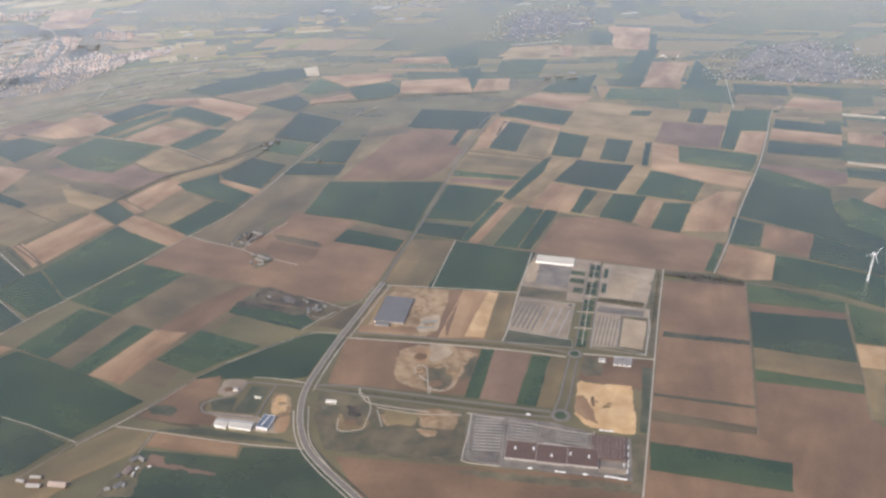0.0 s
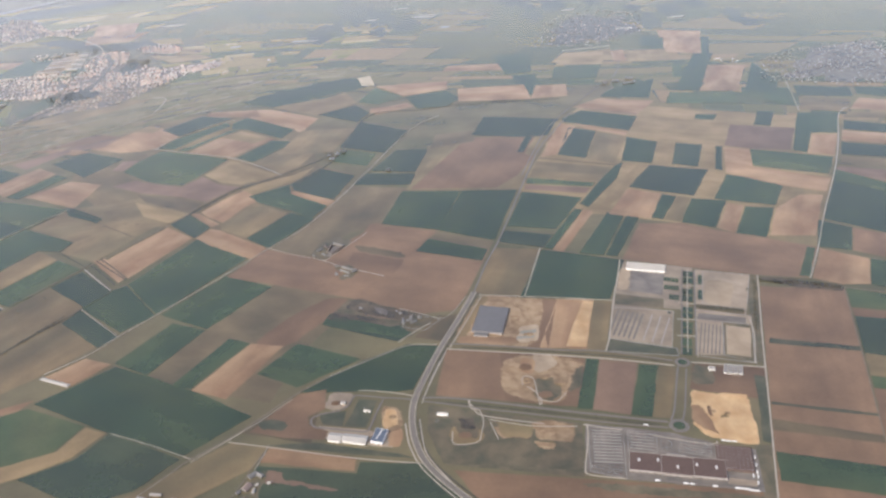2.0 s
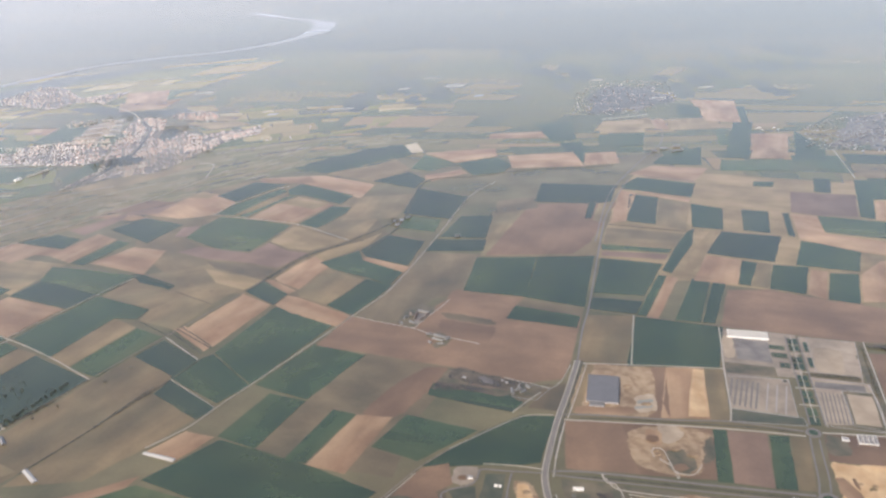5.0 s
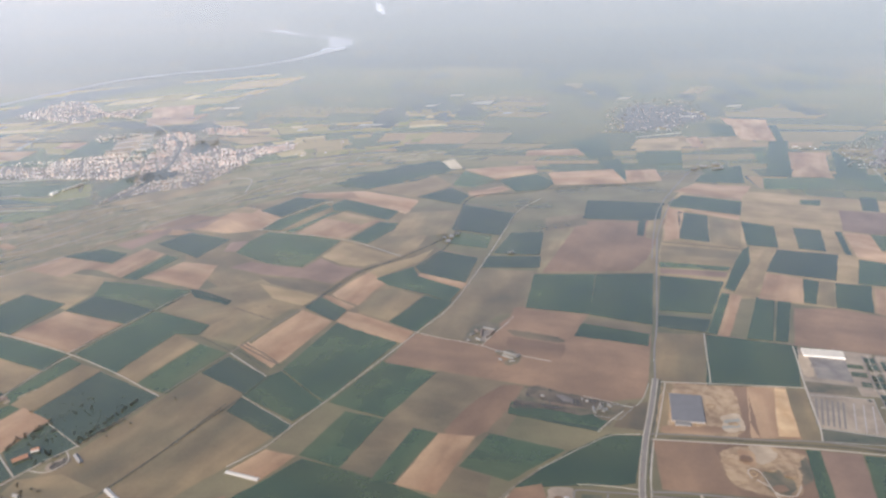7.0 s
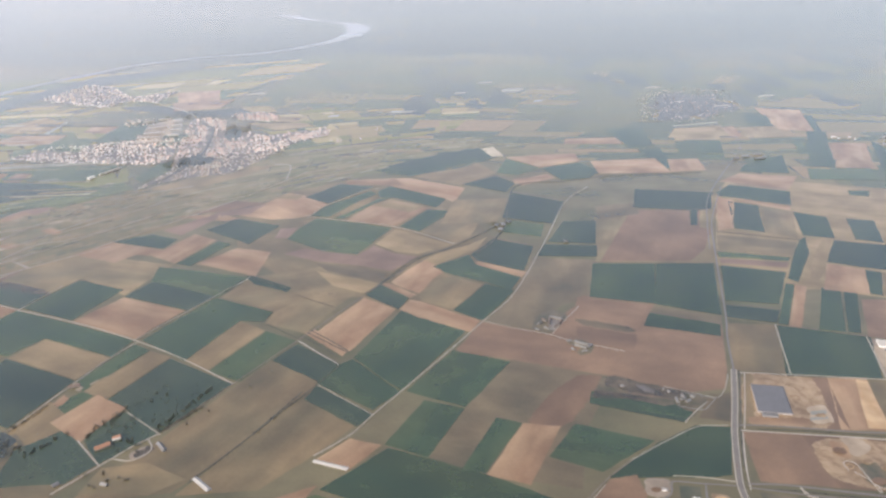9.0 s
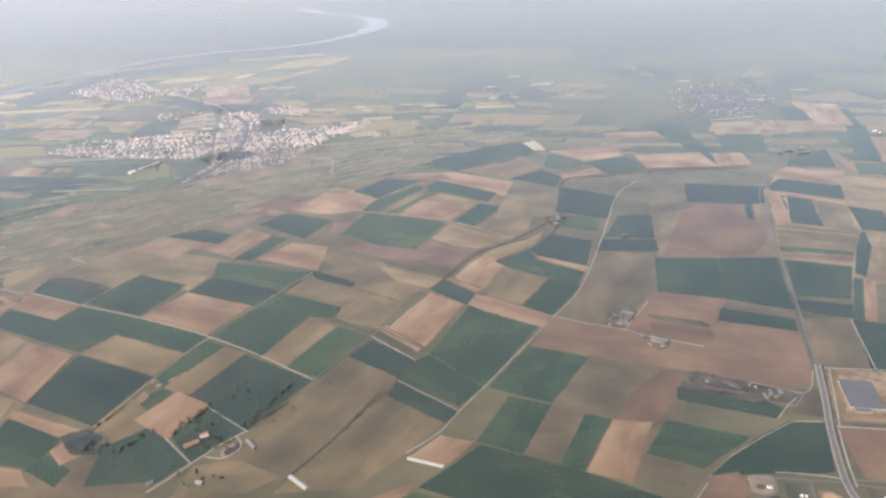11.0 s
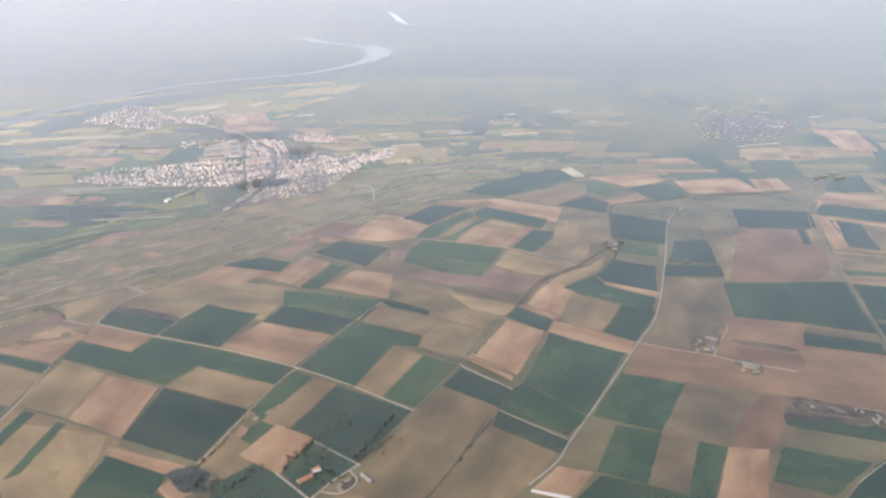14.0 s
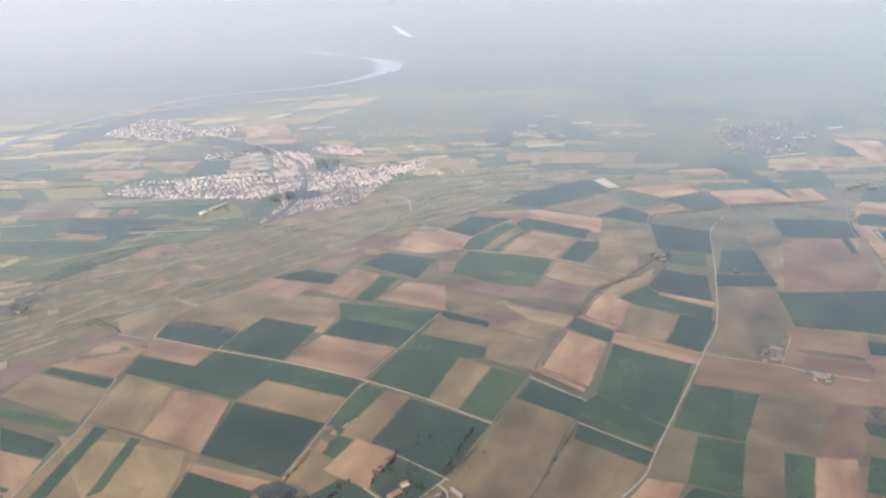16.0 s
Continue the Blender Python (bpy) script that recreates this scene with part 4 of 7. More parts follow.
field("earthworks", 1, (-16.6, 279.9), (-11.3, 277.2), (-11.4, 264.3), (-13.9, 262.8), (-15.3, 267.5), (-13.3, 270.7), (-14.3, 275.6), (-16.9, 276.5), worn=True)
field("gravel", 1, (-15.5, 262.1), (-8.0, 263.5), (-8.7, 253.0), (-16.3, 251.7), worn=True)
field("clay", 1, (-36.7, 257.3), (-15.6, 255.3), (-18.3, 251.0), (-37.9, 252.9), worn=True)
field("gravel", 2, (-14.2, 260.5), (-10.9, 259.7), (-11.6, 256.0), (-14.5, 256.7), worn=True)
field("earthworks", 1, (-20.5, 270.9), (-17.1, 269.2), (-19.2, 260.6), (-21.3, 260.7), worn=True)
field("soil", 0.4, (-41.5, 248.7), (-22.9, 246.8), (-21.9, 219.3), (-44.4, 223.2))
field("soil", 0.4, (-22.9, 246.8), (6.1, 241.6), (2.2, 215.6), (-21.9, 219.3))
field("earthworks", 0.7, (-22.1, 240.6), (-17.6, 243.9), (-3.7, 243.8), (5.6, 239.6), (3.5, 230.6), (-0.6, 226.9), (-3.6, 218.0), (-13.1, 218.6), (-21.8, 223.4), (-23.2, 228.4), worn=True)
field("earthworks", 1, (-21.5, 236.6), (-19.7, 239.9), (-16.2, 239.9), (-15.8, 232.0), (-17.0, 225.2), (-21.4, 224.0), (-22.9, 229.0), worn=True)
field("clay", 2, (-15.9, 241.9), (-11.6, 241.8), (-11.0, 236.5), (-12.8, 233.3), (-15.9, 234.0), worn=True)
field("gravel", 1, (-12.0, 244.5), (-5.3, 243.8), (-3.3, 239.7), (-6.0, 235.8), (-11.0, 234.5), worn=True)
field("gravel", 2, (-10.4, 243.8), (-7.3, 244.5), (-6.8, 241.1), (-9.6, 239.8), worn=True)
field("earthworks", 1, (-2.9, 241.0), (3.3, 239.6), (2.1, 233.8), (-3.3, 233.2), worn=True)
field("scrubland", 1, (-11.6, 230.7), (-6.7, 231.9), (-3.6, 228.8), (-4.0, 221.5), (-8.0, 218.6), (-12.4, 221.0), worn=True)
field("earthworks", 1, (-6.4, 235.8), (-0.2, 233.1), (-1.8, 226.9), (-5.5, 228.2), worn=True)
field("scrubland", 1, (1.3, 234.4), (5.2, 238.3), (3.1, 226.2), (-1.4, 223.2), worn=True)
field("wheat", 1, (6.5, 241.6), (10.9, 240.9), (5.1, 214.5), (0.4, 215.1))
field("plum", 1, (10.9, 240.9), (23.4, 238.6), (16.4, 211.6), (5.1, 214.5))
field("wheat", 1, (23.7, 237.9), (29.8, 236.9), (22.7, 210.5), (16.7, 211.6))
field("olive", 0.4, (30.2, 236.9), (35.1, 235.6), (28.3, 209.9), (23.0, 210.5))
field("soil", 0.4, (41.4, 237.6), (65.1, 235.0), (59.2, 218.4), (37.5, 224.3))
field("scrubland", 1, (41.3, 236.9), (48.5, 236.3), (45.9, 226.2), (38.5, 226.8), worn=True)
field("sand", 1, (37.6, 223.3), (43.9, 222.0), (54.5, 221.0), (54.6, 217.1), (53.2, 212.2), (53.3, 205.7), (51.5, 197.1), (44.4, 198.5), (37.2, 201.2), (34.6, 206.3), (35.7, 214.2), worn=True)
field("frames", 2, (-14.7, 259.5), (-9.0, 260.3), (-9.3, 258.2), (-15.0, 257.4))
field("frames", 2, (-16.3, 255.8), (-9.9, 256.6), (-10.4, 254.9), (-16.6, 254.1))
field("clay", 2, (36.1, 216.1), (38.8, 215.0), (41.5, 201.9), (37.4, 204.0), (34.3, 209.9), worn=True)
field("soil", 2, (40.7, 215.5), (41.7, 215.0), (41.3, 209.9), (40.1, 211.6), worn=True)
field("olive", 2, (44.3, 211.0), (46.3, 210.5), (45.8, 209.4), (43.3, 209.4), worn=True)
field("verge", 1, (59.8, 231.2), (63.7, 229.9), (55.1, 197.8), (52.9, 198.8), (55.8, 210.5))
field("paving", 0.4, (29.9, 310.7), (57.1, 303.9), (48.1, 272.0), (20.2, 275.2))
field("tarmac", 1, (32.0, 302.8), (45.2, 301.0), (40.8, 282.8), (28.8, 286.2))
field("gravel", 1, (28.0, 304.8), (31.6, 303.8), (28.5, 288.0), (24.5, 287.1), worn=True)
field("scrubland", 1, (22.9, 284.1), (40.5, 279.8), (39.3, 273.1), (21.6, 276.4))
field("paving", 0.4, (21.3, 275.6), (42.4, 271.1), (36.7, 247.1), (15.9, 253.5))
field("verge", 1, (16.1, 253.5), (38.3, 247.1), (38.1, 242.3), (13.7, 246.0))
field("paving", 0.4, (57.9, 303.0), (78.0, 297.8), (67.9, 267.2), (50.1, 271.2))
field("gravel", 1, (60.2, 294.5), (70.1, 291.8), (64.1, 273.7), (54.8, 276.9), worn=True)
field("scrubland", 1, (51.2, 276.1), (68.5, 272.1), (67.3, 268.0), (50.3, 272.8))
field("paving", 0.4, (50.5, 271.2), (69.6, 267.2), (62.6, 237.6), (43.9, 241.6))
field("tarmac", 1, (51.1, 269.5), (67.2, 265.7), (66.1, 261.8), (49.7, 265.6))
field("scrubland", 1, (58.1, 263.3), (68.0, 261.0), (62.3, 238.3), (44.2, 240.9), (44.7, 243.0), (53.4, 242.3))
field("gravel", 2, (58.9, 261.0), (66.7, 258.8), (62.0, 241.0), (54.2, 243.0))
field("scrubland", 0.4, (75.1, 294.6), (80.6, 297.4), (65.4, 236.3), (63.2, 239.0))
field("tarmac", 0.4, (2.1, 207.8), (27.6, 203.0), (39.2, 197.8), (49.6, 195.3), (47.1, 178.0), (34.8, 180.2), (11.2, 183.4), (-0.4, 186.7))
field("paving", 1, (38.9, 183.8), (46.3, 182.4), (45.6, 180.2), (37.9, 181.5))
field("scrubland", 0.4, (49.5, 196.8), (55.0, 197.3), (48.6, 172.8), (45.6, 173.2))
field("scrubland", 0.4, (-3.4, 183.0), (12.6, 181.1), (46.9, 176.7), (46.0, 173.6), (4.6, 179.4), worn=True)
field("scrubland", 0.4, (-46.4, 218.5), (1.1, 207.8), (-0.8, 187.6), (-26.6, 190.1), (-41.1, 191.2), (-46.3, 205.6))
field("earthworks", 1, (-14.8, 207.7), (-8.8, 210.1), (-1.4, 207.3), (-2.4, 199.4), (-7.6, 200.0), (-12.9, 201.0), worn=True)
field("earthworks", 1, (-26.7, 207.0), (-23.5, 205.9), (-19.5, 204.5), (-19.4, 202.1), (-23.8, 201.4), worn=True)
field("earthworks", 1, (-14.6, 200.0), (-11.7, 200.2), (-7.5, 198.2), (-8.2, 196.2), (-12.3, 197.2), worn=True)
field("soil", 1.3, (-101.5, 207.0), (-95.2, 217.4), (-89.2, 225.8), (-80.7, 227.7), (-79.6, 217.4), (-84.6, 214.0), (-83.4, 209.5), (-76.9, 206.6), (-77.6, 202.6), (-91.1, 204.1))
field("verge", 1.8, (-100.2, 211.5), (-96.5, 212.8), (-92.7, 212.2), (-90.1, 209.6), (-91.9, 206.9), (-98.2, 208.6), worn=True)
field("stubble", 1, (-39.5, 205.0), (-38.1, 208.2), (-36.5, 203.3), (-31.1, 201.7), (-29.8, 206.5), (-28.9, 203.8), (-30.9, 199.1), (-39.2, 199.7), worn=True)
field("stubble", 1, (-13.8, 200.5), (-7.2, 198.9), (-8.2, 195.9), (-13.3, 197.5), worn=True)
field("olive", 1, (-25.5, 209.7), (-14.1, 207.4), (-15.2, 201.0), (-23.5, 202.2), worn=True)
field("brush", 1, (-22.7, 204.8), (-14.6, 203.7), (-15.2, 200.5), (-21.8, 201.6), worn=True)
field("brush", 1, (-37.2, 212.0), (-32.1, 211.4), (-31.9, 205.9), (-35.5, 206.5), worn=True)
field("paving", 1, (-78.4, 226.3), (-70.8, 225.0), (-73.2, 217.8), (-77.1, 216.4), (-80.4, 219.5), worn=True)
field("earthworks", 1, (-61.1, 218.8), (-56.0, 216.9), (-53.9, 209.0), (-56.9, 204.1), (-60.6, 206.9), worn=True)
field("sand", 2, (-59.7, 217.0), (-56.6, 215.8), (-55.7, 209.0), (-58.6, 207.4), (-60.8, 209.6), worn=True)
field("verge", 1, (-69.2, 221.9), (-63.1, 221.2), (-65.5, 208.0), (-72.4, 208.7), (-70.6, 214.9))
field("verge", 1, (-81.3, 215.1), (-72.7, 216.1), (-72.8, 208.7), (-79.2, 210.0))
field("paving", 0.4, (-80.5, 209.4), (-65.3, 206.9), (-55.8, 203.6), (-56.5, 198.4), (-72.7, 201.2), (-78.7, 203.9))
field("clay", 1, (-58.9, 205.2), (-53.6, 207.3), (-53.9, 198.9), (-57.7, 198.9), worn=True)
field("verge", 0.4, (-80.5, 201.3), (-54.3, 195.8), (-48.8, 193.3), (-71.6, 196.5), (-95.2, 200.5))
field("paving", 1, (-240.0, 239.4), (-235.1, 245.0), (-233.5, 240.5), (-238.9, 236.7), worn=True)
field("brush", 1, (-238.7, 239.1), (-235.9, 242.8), (-235.5, 244.7), (-232.1, 242.2), (-234.9, 238.8), (-237.6, 237.5), worn=True)
field("carr", 1.2, (-292.8, 247.2), (-288.8, 250.2), (-283.7, 250.6), (-278.4, 246.5), (-279.7, 241.8), (-278.0, 237.7), (-285.7, 238.0), (-289.0, 242.7), worn=True)
field("clay", 1, (-275.6, 267.3), (-273.6, 272.1), (-270.4, 270.1), (-272.5, 264.7), worn=True)
field("gravel", 1, (-267.0, 278.9), (-262.9, 285.0), (-261.6, 284.0), (-265.3, 277.8))
field("paving", 1, (-274.2, 277.0), (-271.7, 280.3), (-270.4, 278.9), (-272.7, 276.0))
field("paving", 1, (-270.8, 275.6), (-269.5, 277.9), (-268.1, 276.5), (-269.3, 274.6))
field("stubble", 1, (-266.5, 278.6), (-263.5, 283.8), (-261.6, 283.1), (-264.7, 277.2))
# farmyards
field("scrubland", 1.6, (-102.2, 172.1), (-99.1, 180.0), (-97.2, 188.9), (-93.2, 189.8), (-92.1, 184.6), (-93.2, 180.9), (-91.7, 174.6), (-93.0, 172.1), worn=True)
field("plum", 1.6, (-93.0, 189.4), (-87.8, 188.8), (-87.4, 185.5), (-80.0, 184.0), (-70.2, 181.6), (-71.0, 180.7), (-79.7, 182.6), (-88.3, 184.1), (-92.1, 184.6), worn=True)
field("soil", 1, (-126.2, 180.3), (-112.0, 179.7), (-111.2, 174.8), (-123.5, 175.8), worn=True)
field("scrubland", 1, (-102.9, 324.6), (-100.1, 337.9), (-92.1, 343.8), (-85.4, 339.0), (-91.4, 326.9), (-95.4, 321.2), worn=True)
field("tarmac", 2, (-94.7, 334.4), (-88.9, 335.0), (-91.6, 325.9), (-95.1, 324.1), worn=True)
field("scrubland", 1, (-89.8, 314.9), (-85.1, 316.6), (-79.1, 311.3), (-81.5, 305.0), (-85.5, 302.5), (-88.3, 307.3), worn=True)
field("scrubland", 0, (-79.9, 287.4), (-60.8, 278.1), (-45.0, 269.6), (-48.3, 265.4), (-56.4, 256.0), (-69.3, 259.4), (-88.2, 270.5), (-84.7, 277.2), worn=True)
field("brush", 1, (-79.3, 286.5), (-73.6, 285.3), (-68.6, 281.7), (-70.3, 277.9), (-75.6, 277.4), (-81.0, 279.3), worn=True)
field("plum", 1, (-72.2, 280.4), (-55.8, 273.9), (-58.0, 268.8), (-66.4, 271.5), (-74.5, 275.0), worn=True)
field("brush", 2, (-84.7, 277.2), (-75.9, 274.3), (-63.8, 269.1), (-64.9, 266.3), (-74.7, 270.5), (-87.2, 272.0), worn=True)
field("slate", 1, (-87.6, 272.0), (-75.0, 269.0), (-64.1, 264.8), (-58.7, 265.9), (-55.2, 260.1), (-58.6, 254.8), (-72.8, 261.0), (-88.2, 268.3))
field("scrubland", 2, (-57.4, 271.0), (-52.1, 272.9), (-46.6, 269.7), (-50.4, 264.8), (-57.4, 263.7), worn=True)
field("brush", 1, (80.0, 294.6), (86.6, 295.5), (111.8, 288.1), (109.6, 283.7), (93.5, 287.3), worn=True)


# ---- roads and tracks ----
ROADS_LAID = []


def road(name, kind, width, *pts):
    P = [Vector(p) for p in pts]
    # smooth the bends
    dense = []
    for i in range(len(P) - 1):
        a, b = P[max(0, i - 1)], P[i]
        c, d = P[i + 1], P[min(len(P) - 1, i + 2)]
        for j in range(6):
            t = j / 6
            dense.append(0.5 * (2 * b + (c - a) * t + (2 * a - 5 * b + 4 * c - d) * t * t + (3 * b - a - 3 * c + d) * t ** 3))
    dense.append(P[-1])
    bm = bmesh.new()
    rows_ = []
    ROADS_LAID.append(name)
    z = {"asphalt": 0.165, "pale": 0.14, "dirt": 0.132, "ditch": 0.125}[kind] + 0.0002 * len(ROADS_LAID)
    for i, p in enumerate(dense):
        d = (dense[min(i + 1, len(dense) - 1)] - dense[max(i - 1, 0)]).normalized()
        s = Vector((-d.y, d.x)) * width / 2
        out = 1 + 0.16 / width
        rows_.append([bm.verts.new((p.x + k * s.x, p.y + k * s.y, h)) for k, h in ((-out, 0.0), (-1, z), (1, z), (out, 0.0))])
    for a, b in zip(rows_, rows_[1:]):
        for k in range(3):
            bm.faces.new((a[k], a[k + 1], b[k + 1], b[k]))
    bmesh.ops.recalc_face_normals(bm, faces=bm.faces)
    if name == "highway":
        sh = bmesh.new()
        line = []
        for i, p in enumerate(dense):
            d = (dense[min(i + 1, len(dense) - 1)] - dense[max(i - 1, 0)]).normalized()
            s = Vector((-d.y, d.x)) * width / 2
            line.append([sh.verts.new((p.x + k * s.x, p.y + k * s.y, h)) for k, h in ((-1.42, 0.0), (-1.32, 0.15), (1.32, 0.15), (1.42, 0.0))])
        for a, b in zip(line, line[1:]):
            for k in range(3):
                sh.faces.new((a[k], a[k + 1], b[k + 1], b[k]))
        bmesh.ops.recalc_face_normals(sh, faces=sh.faces)
        tagged(part("road_shoulder", sh, ROAD["pale"]), "pale gravel shoulder beside the highway", "road", "", "structure")
    labels = {"asphalt": "grey asphalt road with worn edges", "pale": "pale gravel farm track", "dirt": "brown dirt track between fields", "ditch": "dark overgrown ditch between fields"}
    return tagged(part(name, bm, ROAD[kind]), labels[kind], "road", "", "structure")


def beside(pts, d):
    """A line that runs at a distance d to the left of another."""
    P = [Vector(p) for p in pts]
    out = []
    for i, p in enumerate(P):
        e = (P[min(i + 1, len(P) - 1)] - P[max(i - 1, 0)]).normalized()
        out.append((p.x - e.y * d, p.y + e.x * d))
    return out


HIGHWAY = [(-8.8, 148.9), (-19.5, 160.0), (-29.3, 171.7), (-39.8, 183.2), (-46.0, 191.5), (-49.5, 200.3), (-51.2, 209.7), (-51.2, 219.7), (-48.9, 230.4), (-43.9, 248.7), (-37.7, 267.4), (-31.3, 288.3)]
road("highway", "asphalt", 1.55, *HIGHWAY)
road("verge_ditch", "ditch", 0.55, *beside(HIGHWAY[1:7], -2.0))
road("verge_ditch", "ditch", 0.55, *beside(HIGHWAY[8:10], -1.9))
road("verge_ditch", "ditch", 0.50, *beside(HIGHWAY[9:], -1.8))
road("service_track", "pale", 0.30, *beside(HIGHWAY[2:7], 2.1))
road("service_track", "pale", 0.28, *beside(HIGHWAY[7:10], -2.6))
road("country_road", "asphalt", 0.62, (-31.3, 288.3), (-26.0, 312.0), (-19.8, 334.0), (-8.0, 384.2), (3.1, 430.3))
road("country_road", "asphalt", 0.42, (-5.9, 403.1), (4.3, 442.0), (17.0, 481.9), (45.7, 539.4), (68.8, 581.6), (78.6, 620.6))
road("country_road", "pale", 0.29, (-181.4, 239.6), (-170.6, 251.3), (-163.7, 263.7), (-146.7, 292.3), (-122.2, 334.3), (-106.5, 361.7), (-86.0, 418.8), (-67.8, 475.2), (-51.3, 499.6))
road("farm_track", "pale", 0.36, (-348.4, 353.7), (-319.4, 338.1), (-292.1, 325.9), (-261.2, 310.7), (-237.6, 296.7), (-215.9, 281.1))
road("farm_track", "dirt", 0.42, (-232.6, 251.1), (-215.9, 281.1), (-196.4, 316.7), (-173.6, 358.7), (-163.5, 376.3), (-146.0, 400.1))
road("farm_track", "pale", 0.36, (-196.9, 314.0), (-179.3, 296.8))
road("farm_track", "pale", 0.30, (-249.0, 263.2), (-232.7, 249.7))
road("farm_track", "pale", 0.27, (-259.0, 309.4), (-265.8, 297.2), (-283.6, 251.5))
road("farm_track", "pale", 0.19, (-123.4, 335.1), (-111.9, 328.6), (-100.7, 323.5), (-95.0, 320.6), (-88.0, 315.3), (-77.6, 309.8), (-68.3, 304.9))
road("farm_track", "pale", 0.18, (-95.0, 321.1), (-89.5, 330.9), (-83.9, 339.5), (-80.0, 346.2))
road("farm_track", "pale", 0.24, (-47.5, 266.8), (-51.8, 262.7), (-58.6, 254.8))
road("field_ditch", "ditch", 0.50, (-78.6, 285.6), (-70.2, 281.8), (-61.7, 277.7))
road("field_ditch", "ditch", 0.35, (-56.2, 275.5), (-48.5, 271.2), (-43.6, 271.7))
road("farm_track", "pale", 0.24, (-348.4, 353.7), (-346.7, 369.6), (-339.3, 384.4))
road("farm_track", "pale", 0.30, (-353.7, 319.5), (-355.2, 289.2), (-363.7, 249.3))
road("farm_track", "dirt", 0.21, (-355.2, 289.2), (-311.8, 265.9))
road("farm_track", "dirt", 0.30, (-307.1, 297.5), (-311.8, 265.9), (-316.1, 245.0))
road("farm_track", "pale", 0.21, (-228.0, 372.0), (-247.2, 335.8), (-261.2, 310.7))
road("farm_track", "pale", 0.18, (-319.4, 338.1), (-310.5, 361.6))
road("farm_track", "pale", 0.18, (-185.7, 282.6), (-163.9, 263.1))
road("farm_track", "pale", 0.21, (-214.9, 456.6), (-195.2, 448.7), (-163.9, 438.5), (-145.6, 426.5), (-132.3, 415.8))
road("farm_track", "pale", 0.21, (-212.1, 454.7), (-205.7, 471.7), (-186.5, 494.1), (-177.4, 499.4))
road("stream", "ditch", 0.70, (-169.1, 367.8), (-161.5, 382.8), (-152.4, 398.5), (-139.8, 407.5), (-124.7, 416.4))
road("field_ditch", "ditch", 0.60, (4.3, 425.8), (25.0, 419.8), (44.7, 414.5))
road("field_ditch", "ditch", 0.30, (-175.1, 358.1), (-168.1, 369.0))
road("country_road", "pale", 0.34, (100.7, 294.5), (113.5, 320.9), (128.6, 354.5), (150.7, 400.8), (163.4, 430.0), (172.6, 453.1), (185.6, 486.3), (195.4, 498.4))
road("country_road", "pale", 0.32, (177.8, 555.9), (165.8, 495.5))
road("farm_track", "pale", 0.36, (81.1, 297.3), (71.8, 262.6), (64.6, 234.4), (57.2, 205.0), (48.7, 171.5))
road("farm_track", "dirt", 0.33, (-20.2, 330.7), (-2.8, 323.5), (30.2, 312.1), (81.1, 297.3), (100.6, 294.0), (110.2, 287.2), (126.7, 281.7), (140.1, 277.3), (155.8, 265.8))
road("farm_track", "dirt", 0.18, (110.8, 287.2), (100.8, 247.8), (92.6, 216.1), (87.8, 197.2))
road("farm_track", "dirt", 0.18, (142.9, 269.9), (132.5, 232.5), (124.4, 203.5))
road("farm_track", "pale", 0.33, (-2.8, 323.5), (-11.7, 284.1))
road("farm_track", "pale", 0.30, (-29.8, 286.0), (-11.7, 283.6), (21.7, 279.3))
road("access_road", "asphalt", 0.60, (-43.1, 252.3), (-36.2, 252.1), (-23.9, 250.4), (-3.8, 247.2), (13.7, 245.7), (35.5, 239.6))
road("verge_ditch", "ditch", 0.55, (-36.0, 249.9), (-19.8, 248.2), (0.2, 245.1), (19.8, 242.3), (33.1, 239.2))
road("access_road", "pale", 0.42, (-41.6, 249.4), (-35.8, 248.5), (-19.6, 246.1), (0.2, 243.4), (19.6, 240.2), (35.2, 236.9))
road("access_road", "pale", 0.42, (41.2, 238.6), (46.5, 237.9), (55.9, 236.6), (65.2, 235.4))
road("access_road", "asphalt", 0.78, (-48.8, 222.1), (-40.5, 221.6), (-33.0, 220.3), (-14.4, 216.3), (-3.6, 213.9), (10.7, 211.1), (27.0, 208.0))
road("verge_ditch", "ditch", 0.60, (-44.0, 219.6), (-32.8, 218.0), (-14.3, 214.3), (-3.5, 212.3), (10.6, 209.2), (24.5, 206.7))
road("access_road", "asphalt", 0.55, (-48.5, 220.3), (-40.1, 218.4), (-30.8, 216.2), (-13.4, 212.6), (1.8, 209.5), (14.0, 207.2), (26.8, 205.3))
road("access_road", "pale", 0.45, (-33.6, 220.6), (-33.0, 216.5), (-30.3, 215.3))
road("access_road", "asphalt", 0.50, (28.1, 208.6), (30.6, 215.0), (34.0, 228.0), (36.3, 236.3))
road("access_road", "asphalt", 0.45, (31.7, 208.8), (33.8, 215.0), (36.7, 226.8), (38.8, 235.0))
road("access_road", "asphalt", 0.42, (39.0, 242.9), (43.5, 262.5), (48.2, 283.7), (52.8, 302.9))
road("access_road", "asphalt", 0.42, (43.8, 242.3), (47.4, 257.9), (51.6, 276.9), (57.3, 302.0))
road("access_road", "pale", 0.26, (41.5, 244.3), (45.5, 262.5), (49.9, 282.0), (54.9, 302.9))
road("access_road", "pale", 0.26, (40.1, 255.0), (46.4, 254.2))
road("access_road", "pale", 0.26, (42.6, 265.6), (49.4, 264.8))
road("access_road", "pale", 0.26, (45.3, 276.9), (52.0, 275.7))
road("access_road", "pale", 0.26, (49.7, 289.9), (56.2, 289.0))
road("access_road", "pale", 0.40, (13.7, 245.7), (16.3, 254.2), (20.0, 271.9), (23.0, 285.4), (27.5, 303.8), (29.2, 311.7))
